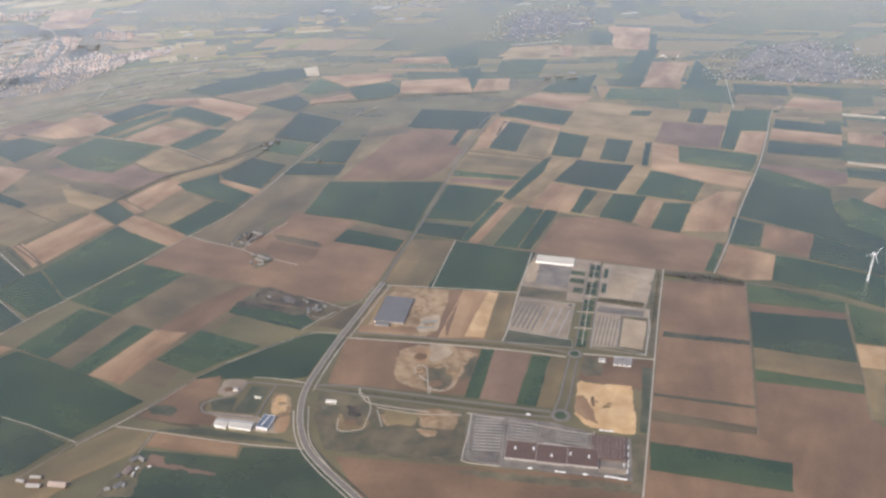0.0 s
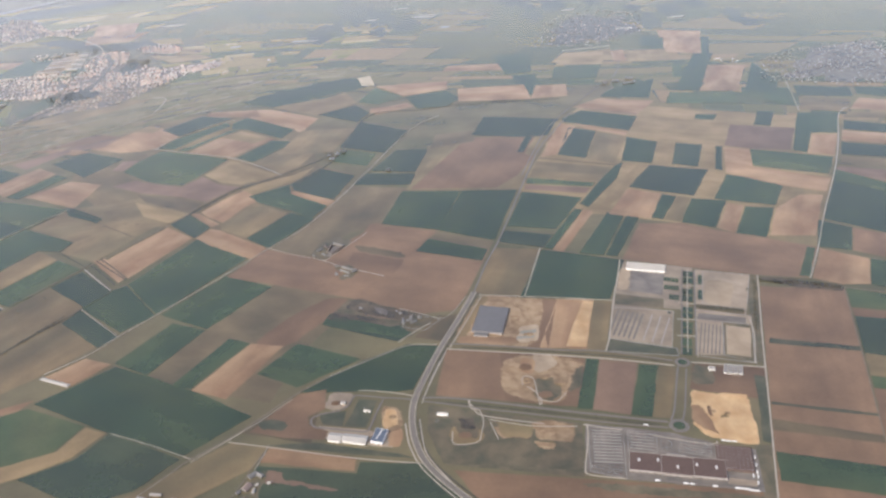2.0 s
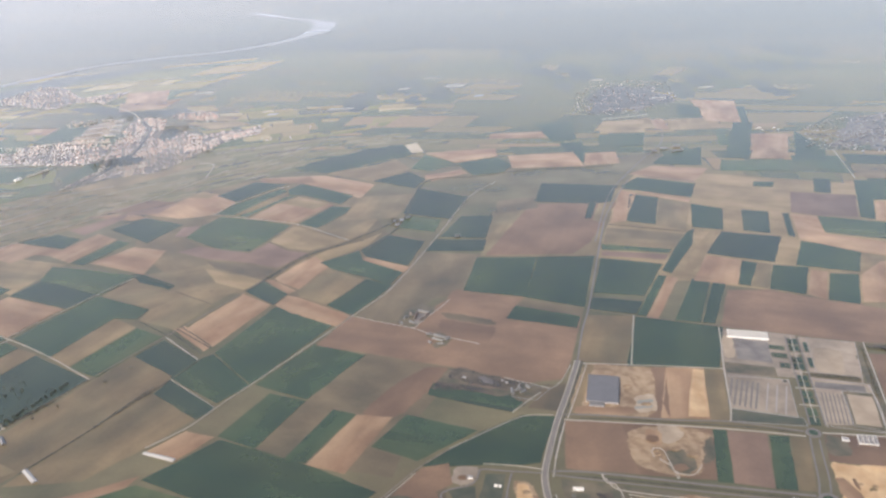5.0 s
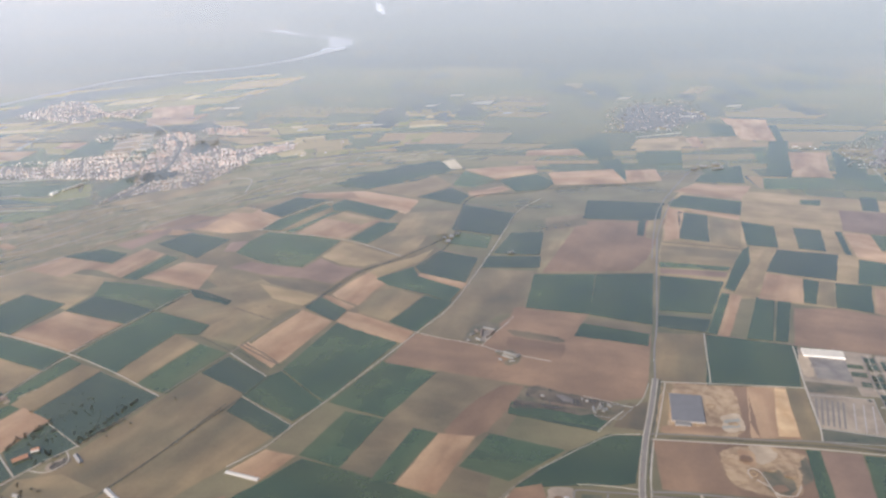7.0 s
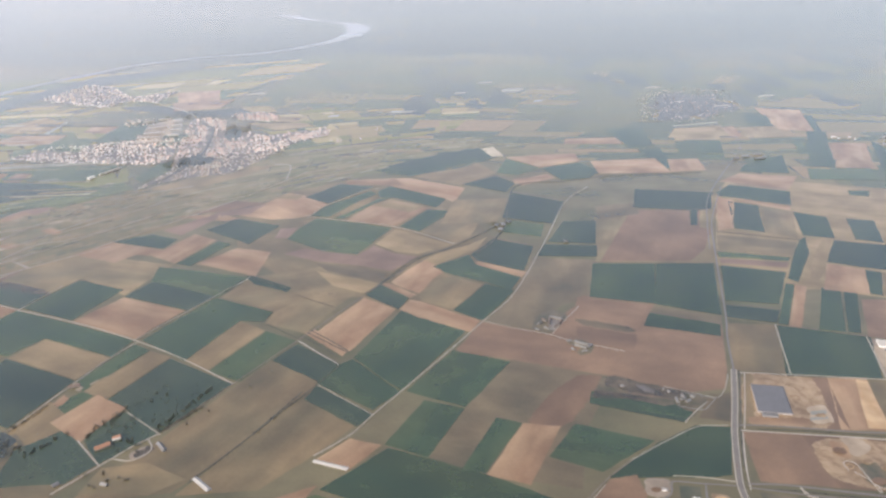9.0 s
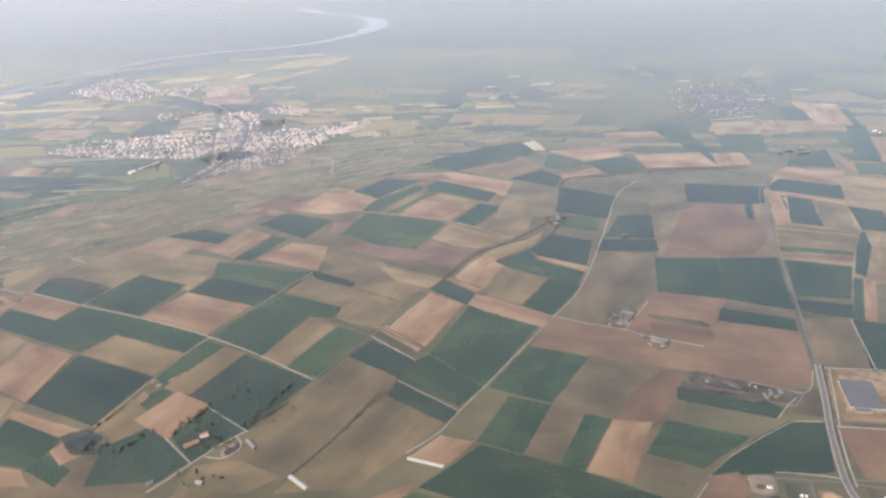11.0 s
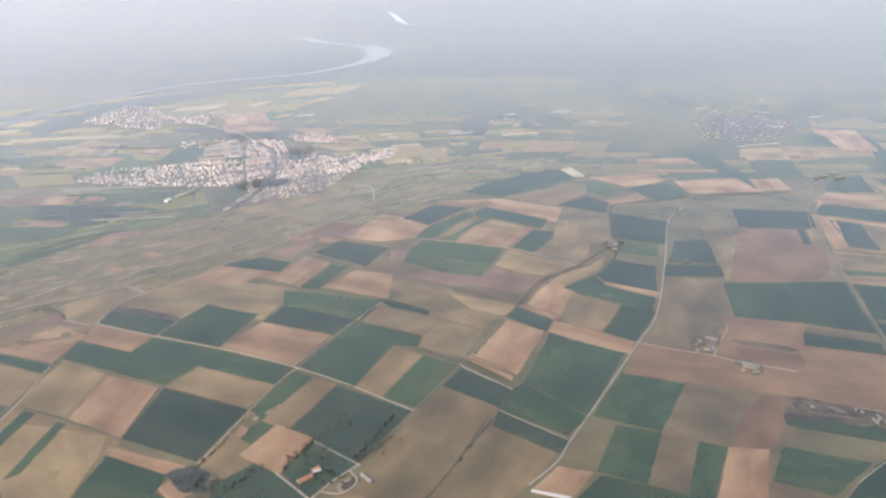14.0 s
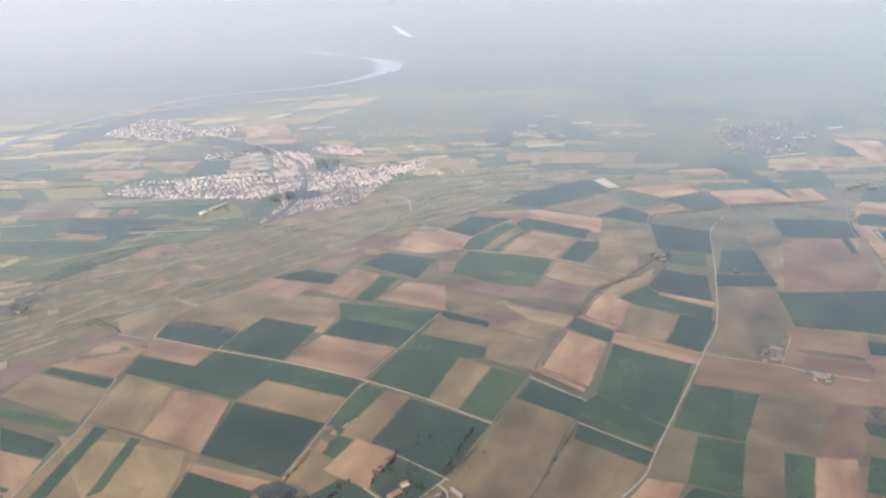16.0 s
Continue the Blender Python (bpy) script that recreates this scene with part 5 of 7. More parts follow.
road("farm_track", "pale", 0.24, (68.6, 266.5), (67.2, 255.1), (62.2, 237.6))
road("access_road", "asphalt", 0.52, (-50.1, 220.9), (-55.4, 221.9), (-61.9, 222.7), (-69.7, 224.1), (-71.3, 222.9), (-72.3, 219.0), (-75.0, 216.4), (-79.8, 215.1), (-82.6, 213.4), (-83.1, 211.1), (-81.3, 208.6), (-76.8, 207.7), (-70.5, 206.5), (-65.4, 205.9), (-63.9, 209.1), (-62.9, 214.7), (-61.3, 221.7))
road("farm_track", "pale", 0.24, (-51.9, 223.3), (-59.8, 225.4), (-69.9, 226.8))
road("country_road", "pale", 0.19, (-44.8, 252.4), (-52.5, 252.6), (-55.5, 252.0), (-60.9, 248.9), (-71.7, 241.6), (-80.6, 235.1))
road("country_road", "dirt", 0.46, (-80.6, 235.1), (-90.7, 225.2), (-99.5, 213.8), (-106.4, 204.9), (-117.0, 194.6), (-122.5, 186.8), (-127.7, 179.8))
road("farm_track", "pale", 0.18, (-91.2, 223.1), (-99.1, 212.6), (-106.9, 203.9), (-116.4, 193.8))
road("farm_track", "pale", 0.18, (-116.5, 195.1), (-133.0, 202.6), (-145.7, 207.6))
road("farm_track", "pale", 0.18, (-94.2, 200.5), (-95.1, 195.8), (-96.2, 189.9))
road("farm_track", "pale", 0.18, (2.1, 207.3), (6.6, 205.7), (12.5, 204.6))
road("access_road", "asphalt", 0.40, (12.9, 205.1), (11.4, 194.8), (9.9, 183.9))
road("access_road", "pale", 0.30, (1.1, 207.3), (2.4, 206.2), (1.3, 197.4), (-0.4, 188.6), (0.5, 185.7), (10.2, 183.9))
road("access_road", "pale", 0.26, (21.3, 201.9), (37.2, 197.8), (39.4, 198.8))
road("access_road", "asphalt", 0.55, (10.2, 184.8), (22.3, 182.5), (36.4, 180.2), (45.9, 178.4))
road("farm_track", "pale", 0.24, (-107.3, 202.5), (-89.5, 198.8), (-67.6, 194.2), (-46.0, 191.2))
road("farm_track", "dirt", 0.30, (-94.1, 199.7), (-97.2, 190.9), (-98.9, 183.7), (-102.7, 172.1))
road("field_ditch", "ditch", 0.50, (-193.1, 322.9), (-185.1, 315.8), (-176.8, 307.4))
road("field_ditch", "ditch", 0.45, (-196.8, 318.8), (-187.6, 310.1), (-179.3, 301.6))
road("field_ditch", "ditch", 0.50, (-194.6, 321.3), (-176.4, 306.0))
road("field_ditch", "ditch", 0.35, (-204.8, 355.5), (-185.3, 344.2))
road("field_ditch", "ditch", 0.35, (-212.4, 326.9), (-197.0, 315.8))
road("field_ditch", "ditch", 0.45, (-179.0, 296.0), (-186.4, 280.7), (-195.5, 264.3), (-208.7, 240.4), (-217.5, 225.9))
road("stream", "ditch", 0.80, (-173.6, 358.7), (-163.5, 376.3), (-150.5, 398.2), (-132.4, 414.5), (-115.9, 431.9), (-108.0, 443.0))
road("field_ditch", "ditch", 0.45, (-203.0, 250.8), (-190.3, 277.1))
road("stream", "ditch", 0.90, (-121.9, 404.8), (-105.8, 436.7), (-94.5, 501.4), (-62.7, 511.3), (-33.2, 521.8), (25.7, 529.0))
road("field_ditch", "ditch", 0.40, (-228.0, 372.0), (-209.0, 361.5))
road("field_ditch", "ditch", 0.40, (-307.1, 297.5), (-311.2, 266.8))
road("farm_track", "pale", 0.28, (-28.4, 285.1), (-34.5, 266.4), (-40.2, 250.0))
road("farm_track", "pale", 0.28, (-43.4, 241.7), (-47.0, 228.1))
road("farm_track", "pale", 0.24, (-48.9, 211.1), (-46.8, 197.7), (-43.3, 190.3), (-35.2, 178.6))
road("farm_track", "pale", 0.28, (-32.8, 218.2), (-30.5, 213.1), (-23.1, 210.7), (-10.6, 207.9))
road("farm_track", "pale", 0.24, (-14.5, 226.7), (-11.0, 222.1), (-10.5, 217.1))
road("farm_track", "pale", 0.24, (-307.8, 413.4), (-347.2, 375.9))
road("farm_track", "pale", 0.36, (-402.0, 366.4), (-379.2, 400.7), (-351.4, 427.4), (-318.3, 470.1), (-293.4, 504.6), (-267.4, 522.8))
road("farm_track", "pale", 0.32, (-371.0, 373.5), (-345.9, 403.0), (-326.6, 428.4), (-291.1, 476.9), (-253.5, 497.3))
road("farm_track", "pale", 0.32, (-409.8, 351.3), (-392.8, 373.8), (-362.8, 388.0), (-343.2, 408.7))
road("farm_track", "pale", 0.32, (-364.4, 359.6), (-351.0, 353.0))
road("farm_track", "pale", 0.32, (-349.6, 396.3), (-337.1, 386.1))
road("farm_track", "pale", 0.48, (-250.1, 562.3), (-239.1, 556.9), (-236.9, 526.6))
road("country_road", "pale", 0.90, (-449.9, 805.4), (-408.5, 775.1), (-358.6, 734.7), (-335.4, 696.7))
road("farm_track", "pale", 0.36, (-233.3, 250.8), (-240.8, 242.5), (-247.1, 233.7), (-252.4, 226.2), (-256.9, 220.5))
road("farm_track", "pale", 0.32, (-258.7, 246.5), (-247.1, 233.7))
road("farm_track", "pale", 0.32, (-244.1, 237.3), (-238.5, 236.4), (-234.2, 240.2), (-233.9, 243.8), (-236.1, 247.3))
road("country_road", "asphalt", 0.36, (3.1, 430.3), (11.0, 453.5), (29.4, 498.8))
road("farm_track", "pale", 0.40, (-374.4, 420.7), (-355.6, 459.1), (-323.1, 505.2), (-294.8, 522.1))
road("farm_track", "pale", 0.36, (-435.2, 452.3), (-394.1, 480.4), (-384.8, 485.9))
road("stream", "ditch", 0.70, (-433.5, 426.9), (-419.1, 439.6), (-408.2, 462.5), (-396.5, 472.8), (-384.1, 479.9))
road("farm_track", "pale", 0.40, (-444.4, 569.6), (-409.9, 575.5), (-358.9, 577.9))
road("farm_track", "pale", 0.28, (-411.6, 419.0), (-406.0, 425.9), (-394.6, 442.3))
road("farm_track", "pale", 0.32, (-315.4, 410.3), (-277.9, 464.7), (-250.2, 504.4), (-225.1, 540.7))
road("farm_track", "pale", 0.18, (-15.8, 227.5), (-15.9, 231.1), (-14.0, 232.3), (-12.1, 230.4), (-11.6, 224.3), (-11.1, 216.8))
road("farm_track", "pale", 0.18, (-11.5, 224.9), (-11.0, 220.2), (-5.8, 218.7), (-2.2, 223.2))
road("farm_track", "pale", 0.14, (-59.9, 277.8), (-49.6, 272.4), (-43.5, 269.6), (-39.9, 273.2), (-37.5, 277.8), (-34.5, 285.0))
road("farm_track", "pale", 0.20, (-30.4, 215.5), (-29.1, 209.9), (-29.9, 203.9), (-31.1, 200.1), (-37.9, 199.5), (-38.6, 204.9))
road("farm_track", "pale", 0.20, (-27.3, 210.4), (-14.6, 207.1), (-0.6, 206.5))
road("farm_track", "pale", 0.18, (-27.0, 209.1), (-24.8, 201.2))
road("stream", "ditch", 0.60, (-432.1, 405.5), (-419.3, 411.1), (-409.8, 453.8), (-389.9, 476.3), (-365.2, 488.9), (-346.8, 509.5))
road("farm_track", "pale", 0.36, (-396.5, 377.2), (-379.2, 400.7), (-371.4, 429.9), (-358.6, 459.4), (-337.5, 493.3), (-316.1, 529.8))
road("farm_track", "pale", 0.40, (-371.0, 373.4), (-360.9, 385.8), (-349.1, 417.3), (-333.1, 425.8), (-317.4, 442.5), (-302.1, 461.9))
road("farm_track", "pale", 0.36, (-380.6, 396.7), (-358.0, 420.1), (-338.3, 454.5), (-312.8, 501.7))
road("farm_track", "pale", 0.30, (-413.3, 420.6), (-394.9, 434.1), (-366.8, 444.7))
road("farm_track", "pale", 0.22, (-348.7, 346.3), (-347.6, 358.0), (-345.7, 369.4))
road("farm_track", "pale", 0.26, (-349.6, 396.3), (-336.7, 386.7))
road("stream", "ditch", 0.50, (-381.1, 379.3), (-369.5, 368.4), (-363.8, 360.6))
road("railway_cutting", "ditch", 1.60, (-335.4, 696.7), (-319.5, 671.4), (-310.3, 622.6), (-308.7, 584.0), (-316.3, 546.7), (-322.8, 528.2))

# ---- river ----
def ribbon(pts, widths, z):
    """A strip along a smooth line, with its width at each given point."""
    bm = bmesh.new()
    K = [Vector((*p, w)) for p, w in zip(pts, widths)]
    P = []
    for i in range(len(K) - 1):
        a, b, c, d = K[max(0, i - 1)], K[i], K[i + 1], K[min(len(K) - 1, i + 2)]
        for j in range(8):
            t = j / 8
            P.append(0.5 * (2 * b + (c - a) * t + (2 * a - 5 * b + 4 * c - d) * t * t + (3 * b - a - 3 * c + d) * t ** 3))
    P.append(K[-1])
    widths = [p.z * random.Random(i).uniform(0.85, 1.15) for i, p in enumerate(P)]
    P = [p.to_2d() for p in P]
    rows_ = []
    for i, p in enumerate(P):
        d = (P[min(i + 1, len(P) - 1)] - P[max(i - 1, 0)]).normalized()
        s = Vector((-d.y, d.x)) * widths[i] / 2
        rows_.append([bm.verts.new((p.x + k * s.x, p.y + k * s.y, z)) for k in (-1, 1)])
    for a, b in zip(rows_, rows_[1:]):
        bm.faces.new((a[0], a[1], b[1], b[0]))
    bmesh.ops.recalc_face_normals(bm, faces=bm.faces)
    return bm


RIVER = [(-585.0, 600.0), (-572.0, 690.0), (-564.0, 758.0), (-550.7, 796.4), (-531.5, 841.2), (-495.7, 899.6), (-466.8, 943.1), (-414.5, 982.3), (-354.9, 1006.9), (-319.1, 1034.7), (-288.2, 1071.2), (-265.7, 1111.2), (-249.8, 1168.7), (-252.2, 1226.3), (-275.8, 1263.9), (-309.9, 1291.5), (-341.2, 1319.9), (-361.6, 1347.6), (-386.2, 1361.2)]
river = part("river", ribbon(RIVER, [11, 11, 11, 11, 10, 10, 10, 9.5, 9.5, 10, 12, 18, 32, 31, 14, 10, 15, 20, 9], 0.12), WATER)
tagged(river, "broad pale river winding through the plain", "river", "", "structure")


# ---- buildings ----
def barn(name, a, b, width, height, wall, roof, label, pitch=0.35, category="building", windows=0):
    """A gabled building along the line from a to b: walls with gables, two roof slopes with eaves, a ridge vent and doors."""
    a, b = Vector(a), Vector(b)
    d = b - a
    l, w = d.length / 2, width / 2
    c = (a + b) / 2
    top = new(name)
    top.matrix_basis = Matrix.Translation((c.x, c.y, 0.03)) @ Matrix.Rotation(math.atan2(d.y, d.x), 4, "Z")
    tagged(top, label, category)
    ridge = height + w * pitch * 2
    bm = bmesh.new()
    v = [bm.verts.new(p) for p in ((-l, -w, 0), (l, -w, 0), (l, w, 0), (-l, w, 0), (-l, -w, height), (l, -w, height), (l, w, height), (-l, w, height), (-l, 0, ridge), (l, 0, ridge))]
    for f in ((0, 1, 5, 4), (1, 2, 6, 9, 5), (2, 3, 7, 6), (3, 0, 4, 8, 7)):
        bm.faces.new([v[i] for i in f])
    shell = part("wall", bm, wall, top)
    over, t = 0.06 * width + 0.03, 0.05
    for side in (-1, 1):
        bm = bmesh.new()
        eave = (side * (w + over), height - over * pitch * 2 + 0.02)
        pts = [(-l - over, *eave), (l + over, *eave), (l + over, 0, ridge + 0.02), (-l - over, 0, ridge + 0.02)]
        lo = [bm.verts.new(p) for p in pts]
        hi = [bm.verts.new((x, y, z + t)) for x, y, z in pts]
        bm.faces.new(lo), bm.faces.new(hi)
        for i in range(4):
            bm.faces.new((lo[i], lo[(i + 1) % 4], hi[(i + 1) % 4], hi[i]))
        bmesh.ops.recalc_face_normals(bm, faces=bm.faces)
        part("roof_slope", bm, roof, top)
    for k in range(windows):
        x = -l + (k + 0.5) * 2 * l / windows
        part("window", box((x - 0.07, -w - 0.012, height * 0.35), (x + 0.07, -w + 0.01, height * 0.75)), GLASS_DARK, shell)
    return top


def box(lo, hi, bm=None):
    bm = bm or bmesh.new()
    v = [bm.verts.new((x, y, z)) for z in (lo[2], hi[2]) for x, y in ((lo[0], lo[1]), (hi[0], lo[1]), (hi[0], hi[1]), (lo[0], hi[1]))]
    for f in ((3, 2, 1, 0), (4, 5, 6, 7), (0, 1, 5, 4), (1, 2, 6, 5), (2, 3, 7, 6), (3, 0, 4, 7)):
        bm.faces.new([v[i] for i in f])
    return bm


def local_frame(corners):
    """Centre, heading, length and width of a four-cornered footprint."""
    p = [Vector(q) for q in corners]
    c = sum(p, Vector((0, 0))) / 4
    e = (p[1] - p[0] + p[2] - p[3]) / 2
    f = (p[3] - p[0] + p[2] - p[1]) / 2
    return c, math.atan2(e.y, e.x), e.length, f.length


def flat_hall(name, corners, height, wall, roof, label, skylights=(0, 0), units=0, canopy=False, bays=1, coping=None):
    """A flat-roofed hall: walls, parapet, sunk roof, skylights, roof units, gates, and a canopy on its front."""
    c, turn, l, w = local_frame(corners)
    top = new(name)
    top.matrix_basis = Matrix.Translation((c.x, c.y, 0.03)) @ Matrix.Rotation(turn, 4, "Z")
    tagged(top, label, "building")
    l, w = l / 2, w / 2
    rng = random.Random(int(l * 100))
    shell = part("wall", box((-l, -w, 0), (l, w, height)), wall, top)
    decks = []
    for k in range(bays):
        x0, x1 = -l + 2 * l * k / bays, -l + 2 * l * (k + 1) / bays
        off = 0.0 if k % 2 == 0 else -0.25
        decks.append(part("roof", box((x0 + 0.1, -w + 0.1 + off, height - 0.02), (x1 - 0.1, w - 0.1 + off, height + 0.06)), roof, top))
        if off:
            part("wall", box((x0, -w + off, 0), (x1, -w, height)), wall, top)
    for lo, hi in (((-l, -w, height), (l, -w + 0.08, height + 0.14)), ((-l, w - 0.08, height), (l, w, height + 0.14)), ((-l, -w + 0.08, height), (-l + 0.08, w - 0.08, height + 0.14)), ((l - 0.08, -w + 0.08, height), (l, w - 0.08, height + 0.14))):
        part("parapet", box(lo, hi), coping or wall, top)
    nx, ny = skylights
    for i in range(nx):
        for j in range(ny):
            x, y = -l + (i + 0.5) * 2 * l / nx, -w + (j + 0.5) * 2 * w / ny
            part("skylight", box((x - 0.1, y - 0.1, height + 0.06), (x + 0.1, y + 0.1, height + 0.14)), WHITE_SHEET, decks[0])
    for k in range(units):
        x, y = -l + (k + 0.5) * 2 * l / units, rng.uniform(-0.3, 0.3) * w
        part("roof_unit", box((x - 0.28, y - 0.5, height + 0.06), (x + 0.28, y + 0.5, height + 0.42)), STEEL, decks[int(k * bays / units)])
    n = max(2, int(l))
    for k in range(n):
        x = -l + (k + 0.5) * 2 * l / n
        part("gate", box((x - 0.18, -w - 0.02 - (0.25 if bays > 1 and int(bays * (k + 0.5) / n) % 2 else 0), 0), (x + 0.18, -w + 0.02, height * 0.5)), GLASS_DARK, shell)
    if canopy:
        part("canopy", box((-l * 0.2, w, height * 0.55), (l * 0.2, w + 0.9, height * 0.65)), wall, top)
    return top


FARM_WALL = plain("farm_wall", (0.22, 0.205, 0.19), 0.6, 0.15)
GREY_SHEET = plain("grey_sheet_roof", (0.19, 0.185, 0.185), 0.5, 0.15)
LIGHT_ROOF = plain("pale_roof", (0.58, 0.545, 0.50), 0.5, 0.1)
PINK_ROOF = plain("faded_tiles", (0.31, 0.24, 0.215), 0.6, 0.2)
DULL_ROOF = plain("dull_pale_roof", (0.25, 0.24, 0.24), 0.5, 0.1)
BLUE_ROOF = plain("blue_grey_roof", (0.13, 0.16, 0.22), 0.4, 0.1)
BROWN_ROOF = plain("weathered_brown_roof", (0.16, 0.12, 0.10), 0.6, 0.2)
PLASTIC = plain("white_plastic_tunnel", (0.44, 0.42, 0.40), 0.45, 0.10)
LEAF = plain("spring_foliage", (0.185, 0.178, 0.128), SHEEN, 0.3, 1.0, 0.0, 0.3, GLOSS)
SCRUB = plain("grey_green_scrub", (0.25, 0.235, 0.19), SHEEN, 0.3, 1.0, 0.0, 0.3, GLOSS)
TWIG = plain("bare_twigs", (0.22, 0.19, 0.155), SHEEN, 0.3, 1.0, 0.0, 0.3, GLOSS)
# Blue-grey tone: far haze put into the colour of roofs and walls.
HAZED_SHEET = plain("hazed_sheet", (0.38, 0.40, 0.44), SHEEN, 0.15, 1.0, 0.0, 0.3, GLOSS)
BARK = plain("bark", (0.10, 0.08, 0.06), 0.8, 0.2)

CONCRETE = plain("grey_concrete_wall", (0.36, 0.33, 0.31), 0.5, 0.1)

# ---- business park ----
flat_hall("warehouse", [(-32.5, 259.0), (-21.9, 257.6), (-17.9, 274.0), (-29.1, 276.9)], 0.8, CONCRETE, GREY_ROOF, "large new warehouse with a blue-grey roof and pale walls", coping=GREY_ROOF)
flat_hall("warehouse_office", [(-31.7, 256.7), (-26.7, 255.9), (-26.3, 258.5), (-31.5, 259.4)], 0.6, DULL_ROOF, GREY_SHEET, "low grey office wing beside the new warehouse")
flat_hall("production_hall", [(30.2, 303.3), (45.3, 300.0), (46.4, 305.3), (31.6, 308.7)], 0.7, WHITE_SHEET, LIGHT_ROOF, "long white-roofed production hall")
flat_hall("retail_centre", [(11.8, 186.9), (37.9, 182.7), (39.6, 190.1), (13.0, 194.6)], 0.6, CONCRETE, RED_ROOF, "long shopping centre with a dark red flat roof", (0, 0), 5, True, 3)
flat_hall("garden_market", [(36.7, 187.0), (46.2, 185.6), (48.6, 195.3), (38.5, 197.3)], 0.5, RED_ROOF, RED_ROOF, "dark red market roof dotted with white skylights", (9, 7))
barn("storage_hall", (-76.1, 203.3), (-72.4, 202.5), 3.2, 0.8, WHITE_SHEET, PLASTIC, "white vaulted storage hall", 0.15)
barn("storage_hall", (-71.7, 202.7), (-64.6, 201.3), 3.2, 0.8, WHITE_SHEET, PLASTIC, "long white vaulted storage hall", 0.15)
flat_hall("workshop", [(-63.0, 200.5), (-59.5, 199.7), (-58.6, 205.7), (-62.3, 206.6)], 0.9, STEEL, BLUE_ROOF, "workshop hall with a blue-grey roof and a pale ridge light")
barn("ridge_light", (-61.6, 201.3), (-60.0, 205.5), 0.35, 1.05, STEEL, STEEL, "pale ridge light along the workshop roof", 0.1, "roof light")
flat_hall("site_office", [(-43.5, 212.9), (-40.3, 212.4), (-40.3, 213.4), (-43.6, 213.9)], 0.5, WHITE_SHEET, LIGHT_ROOF, "small white site office")
barn("builders_hut", (-74.8, 220.2), (-73.4, 219.9), 1.0, 0.5, WHITE_SHEET, DULL_ROOF, "white builders' hut on bare earth")
barn("builders_hut", (-66.8, 215.9), (-66.0, 215.6), 0.7, 0.5, WHITE_SHEET, LIGHT_ROOF, "small white builders' hut on grass")
barn("builders_hut", (-65.5, 215.6), (-64.9, 215.3), 0.6, 0.5, WHITE_SHEET, LIGHT_ROOF, "small white builders' hut on grass")
for k in range(4):
    flat_hall("depot_shed", [(p[0] + 1.55 * k, p[1] - 0.25 * k) for p in ((50.5, 232.1), (51.6, 231.8), (52.6, 236.6), (51.5, 236.9))], 0.35, WHITE_SHEET, DULL_ROOF, "narrow white depot shed in a fenced yard")
flat_hall("depot_shed", [(45.9, 234.0), (47.9, 233.7), (48.2, 235.3), (46.1, 235.6)], 0.35, WHITE_SHEET, DULL_ROOF, "white depot shed in a fenced yard")


def ring(name, at, inner, outer, low, high, material, label, kind="structure"):
    bm = bmesh.new()
    n, loops = 32, []
    for r, z in ((inner, low), (inner, high), (outer, high), (outer + 0.1, low)):
        loops.append([bm.verts.new((r * math.cos(2 * math.pi * i / n), r * math.sin(2 * math.pi * i / n), z)) for i in range(n)])
    for a, b in zip(loops, loops[1:]):
        for i in range(n):
            bm.faces.new((a[i], a[(i + 1) % n], b[(i + 1) % n], b[i]))
    bmesh.ops.recalc_face_normals(bm, faces=bm.faces)
    ob = part(name, bm, material)
    ob.location = (*at, 0)
    return tagged(ob, label, "road", "", kind)


for at, r in (((38.3, 238.6), 2.5), ((30.0, 206.1), 3.0), ((40.6, 269.9), 0.9), ((-43.6, 210.4), 0.6)):
    ring("roundabout", at, r * 0.62, r, 0.0, 0.21, ROAD["asphalt"], "small asphalt roundabout with a green island")
    ob = ring("roundabout_island", at, 0.02, r * 0.58, 0.0, 0.23, LAND["wheat"], "dark green planted roundabout island")
ring("sand_ring", (-14.6, 229.5), 0.95, 1.2, 0.0, 0.14, LAND["sand"], "pale ring of bare sand on a building site")


# kerbed parking rows: pale strips between the bays
def strips(corners, count, material, share=0.35, rise=0.04, name="parking_row", label="pale strip between rows of parking bays"):
    c, turn, l, w = local_frame(corners)
    for k in range(count):
        x = -l / 2 + (k + 0.5) * l / count
        bm = box((-l / count * share / 2, -w * 0.46, 0), (l / count * share / 2, w * 0.46, 0.07 + rise))
        ob = part(name, bm, material)
        ob.matrix_basis = Matrix.Translation((c.x, c.y, 0)) @ Matrix.Rotation(turn, 4, "Z") @ Matrix.Translation((x, 0, 0))
        tagged(ob, label, "pavement", "parking rows", "structure")


PALE_STRIP = plain("pale_kerb_gravel", (0.40, 0.37, 0.335), SHEEN, 0.2, 1.0, 0, 0, GLOSS)
DARK_STRIP = plain("dark_tarmac_strip", (0.20, 0.178, 0.152), SHEEN, 0.2, 1.0, 0, 0, GLOSS)
strips([(2.2, 190.5), (3.1, 205.7), (12.5, 204.0), (10.8, 189.5)], 11, PALE_STRIP, 0.30)
strips([(13.1, 195.8), (14.4, 204.0), (22.0, 202.4), (20.7, 194.8)], 6, PALE_STRIP, 0.28)
strips([(26.6, 193.3), (28.3, 199.8), (38.2, 197.8), (36.9, 192.8)], 5, PALE_STRIP, 0.25)
strips([(16.6, 255.7), (26.4, 251.3), (30.5, 270.3), (20.5, 273.5)], 6, DARK_STRIP, 0.40)
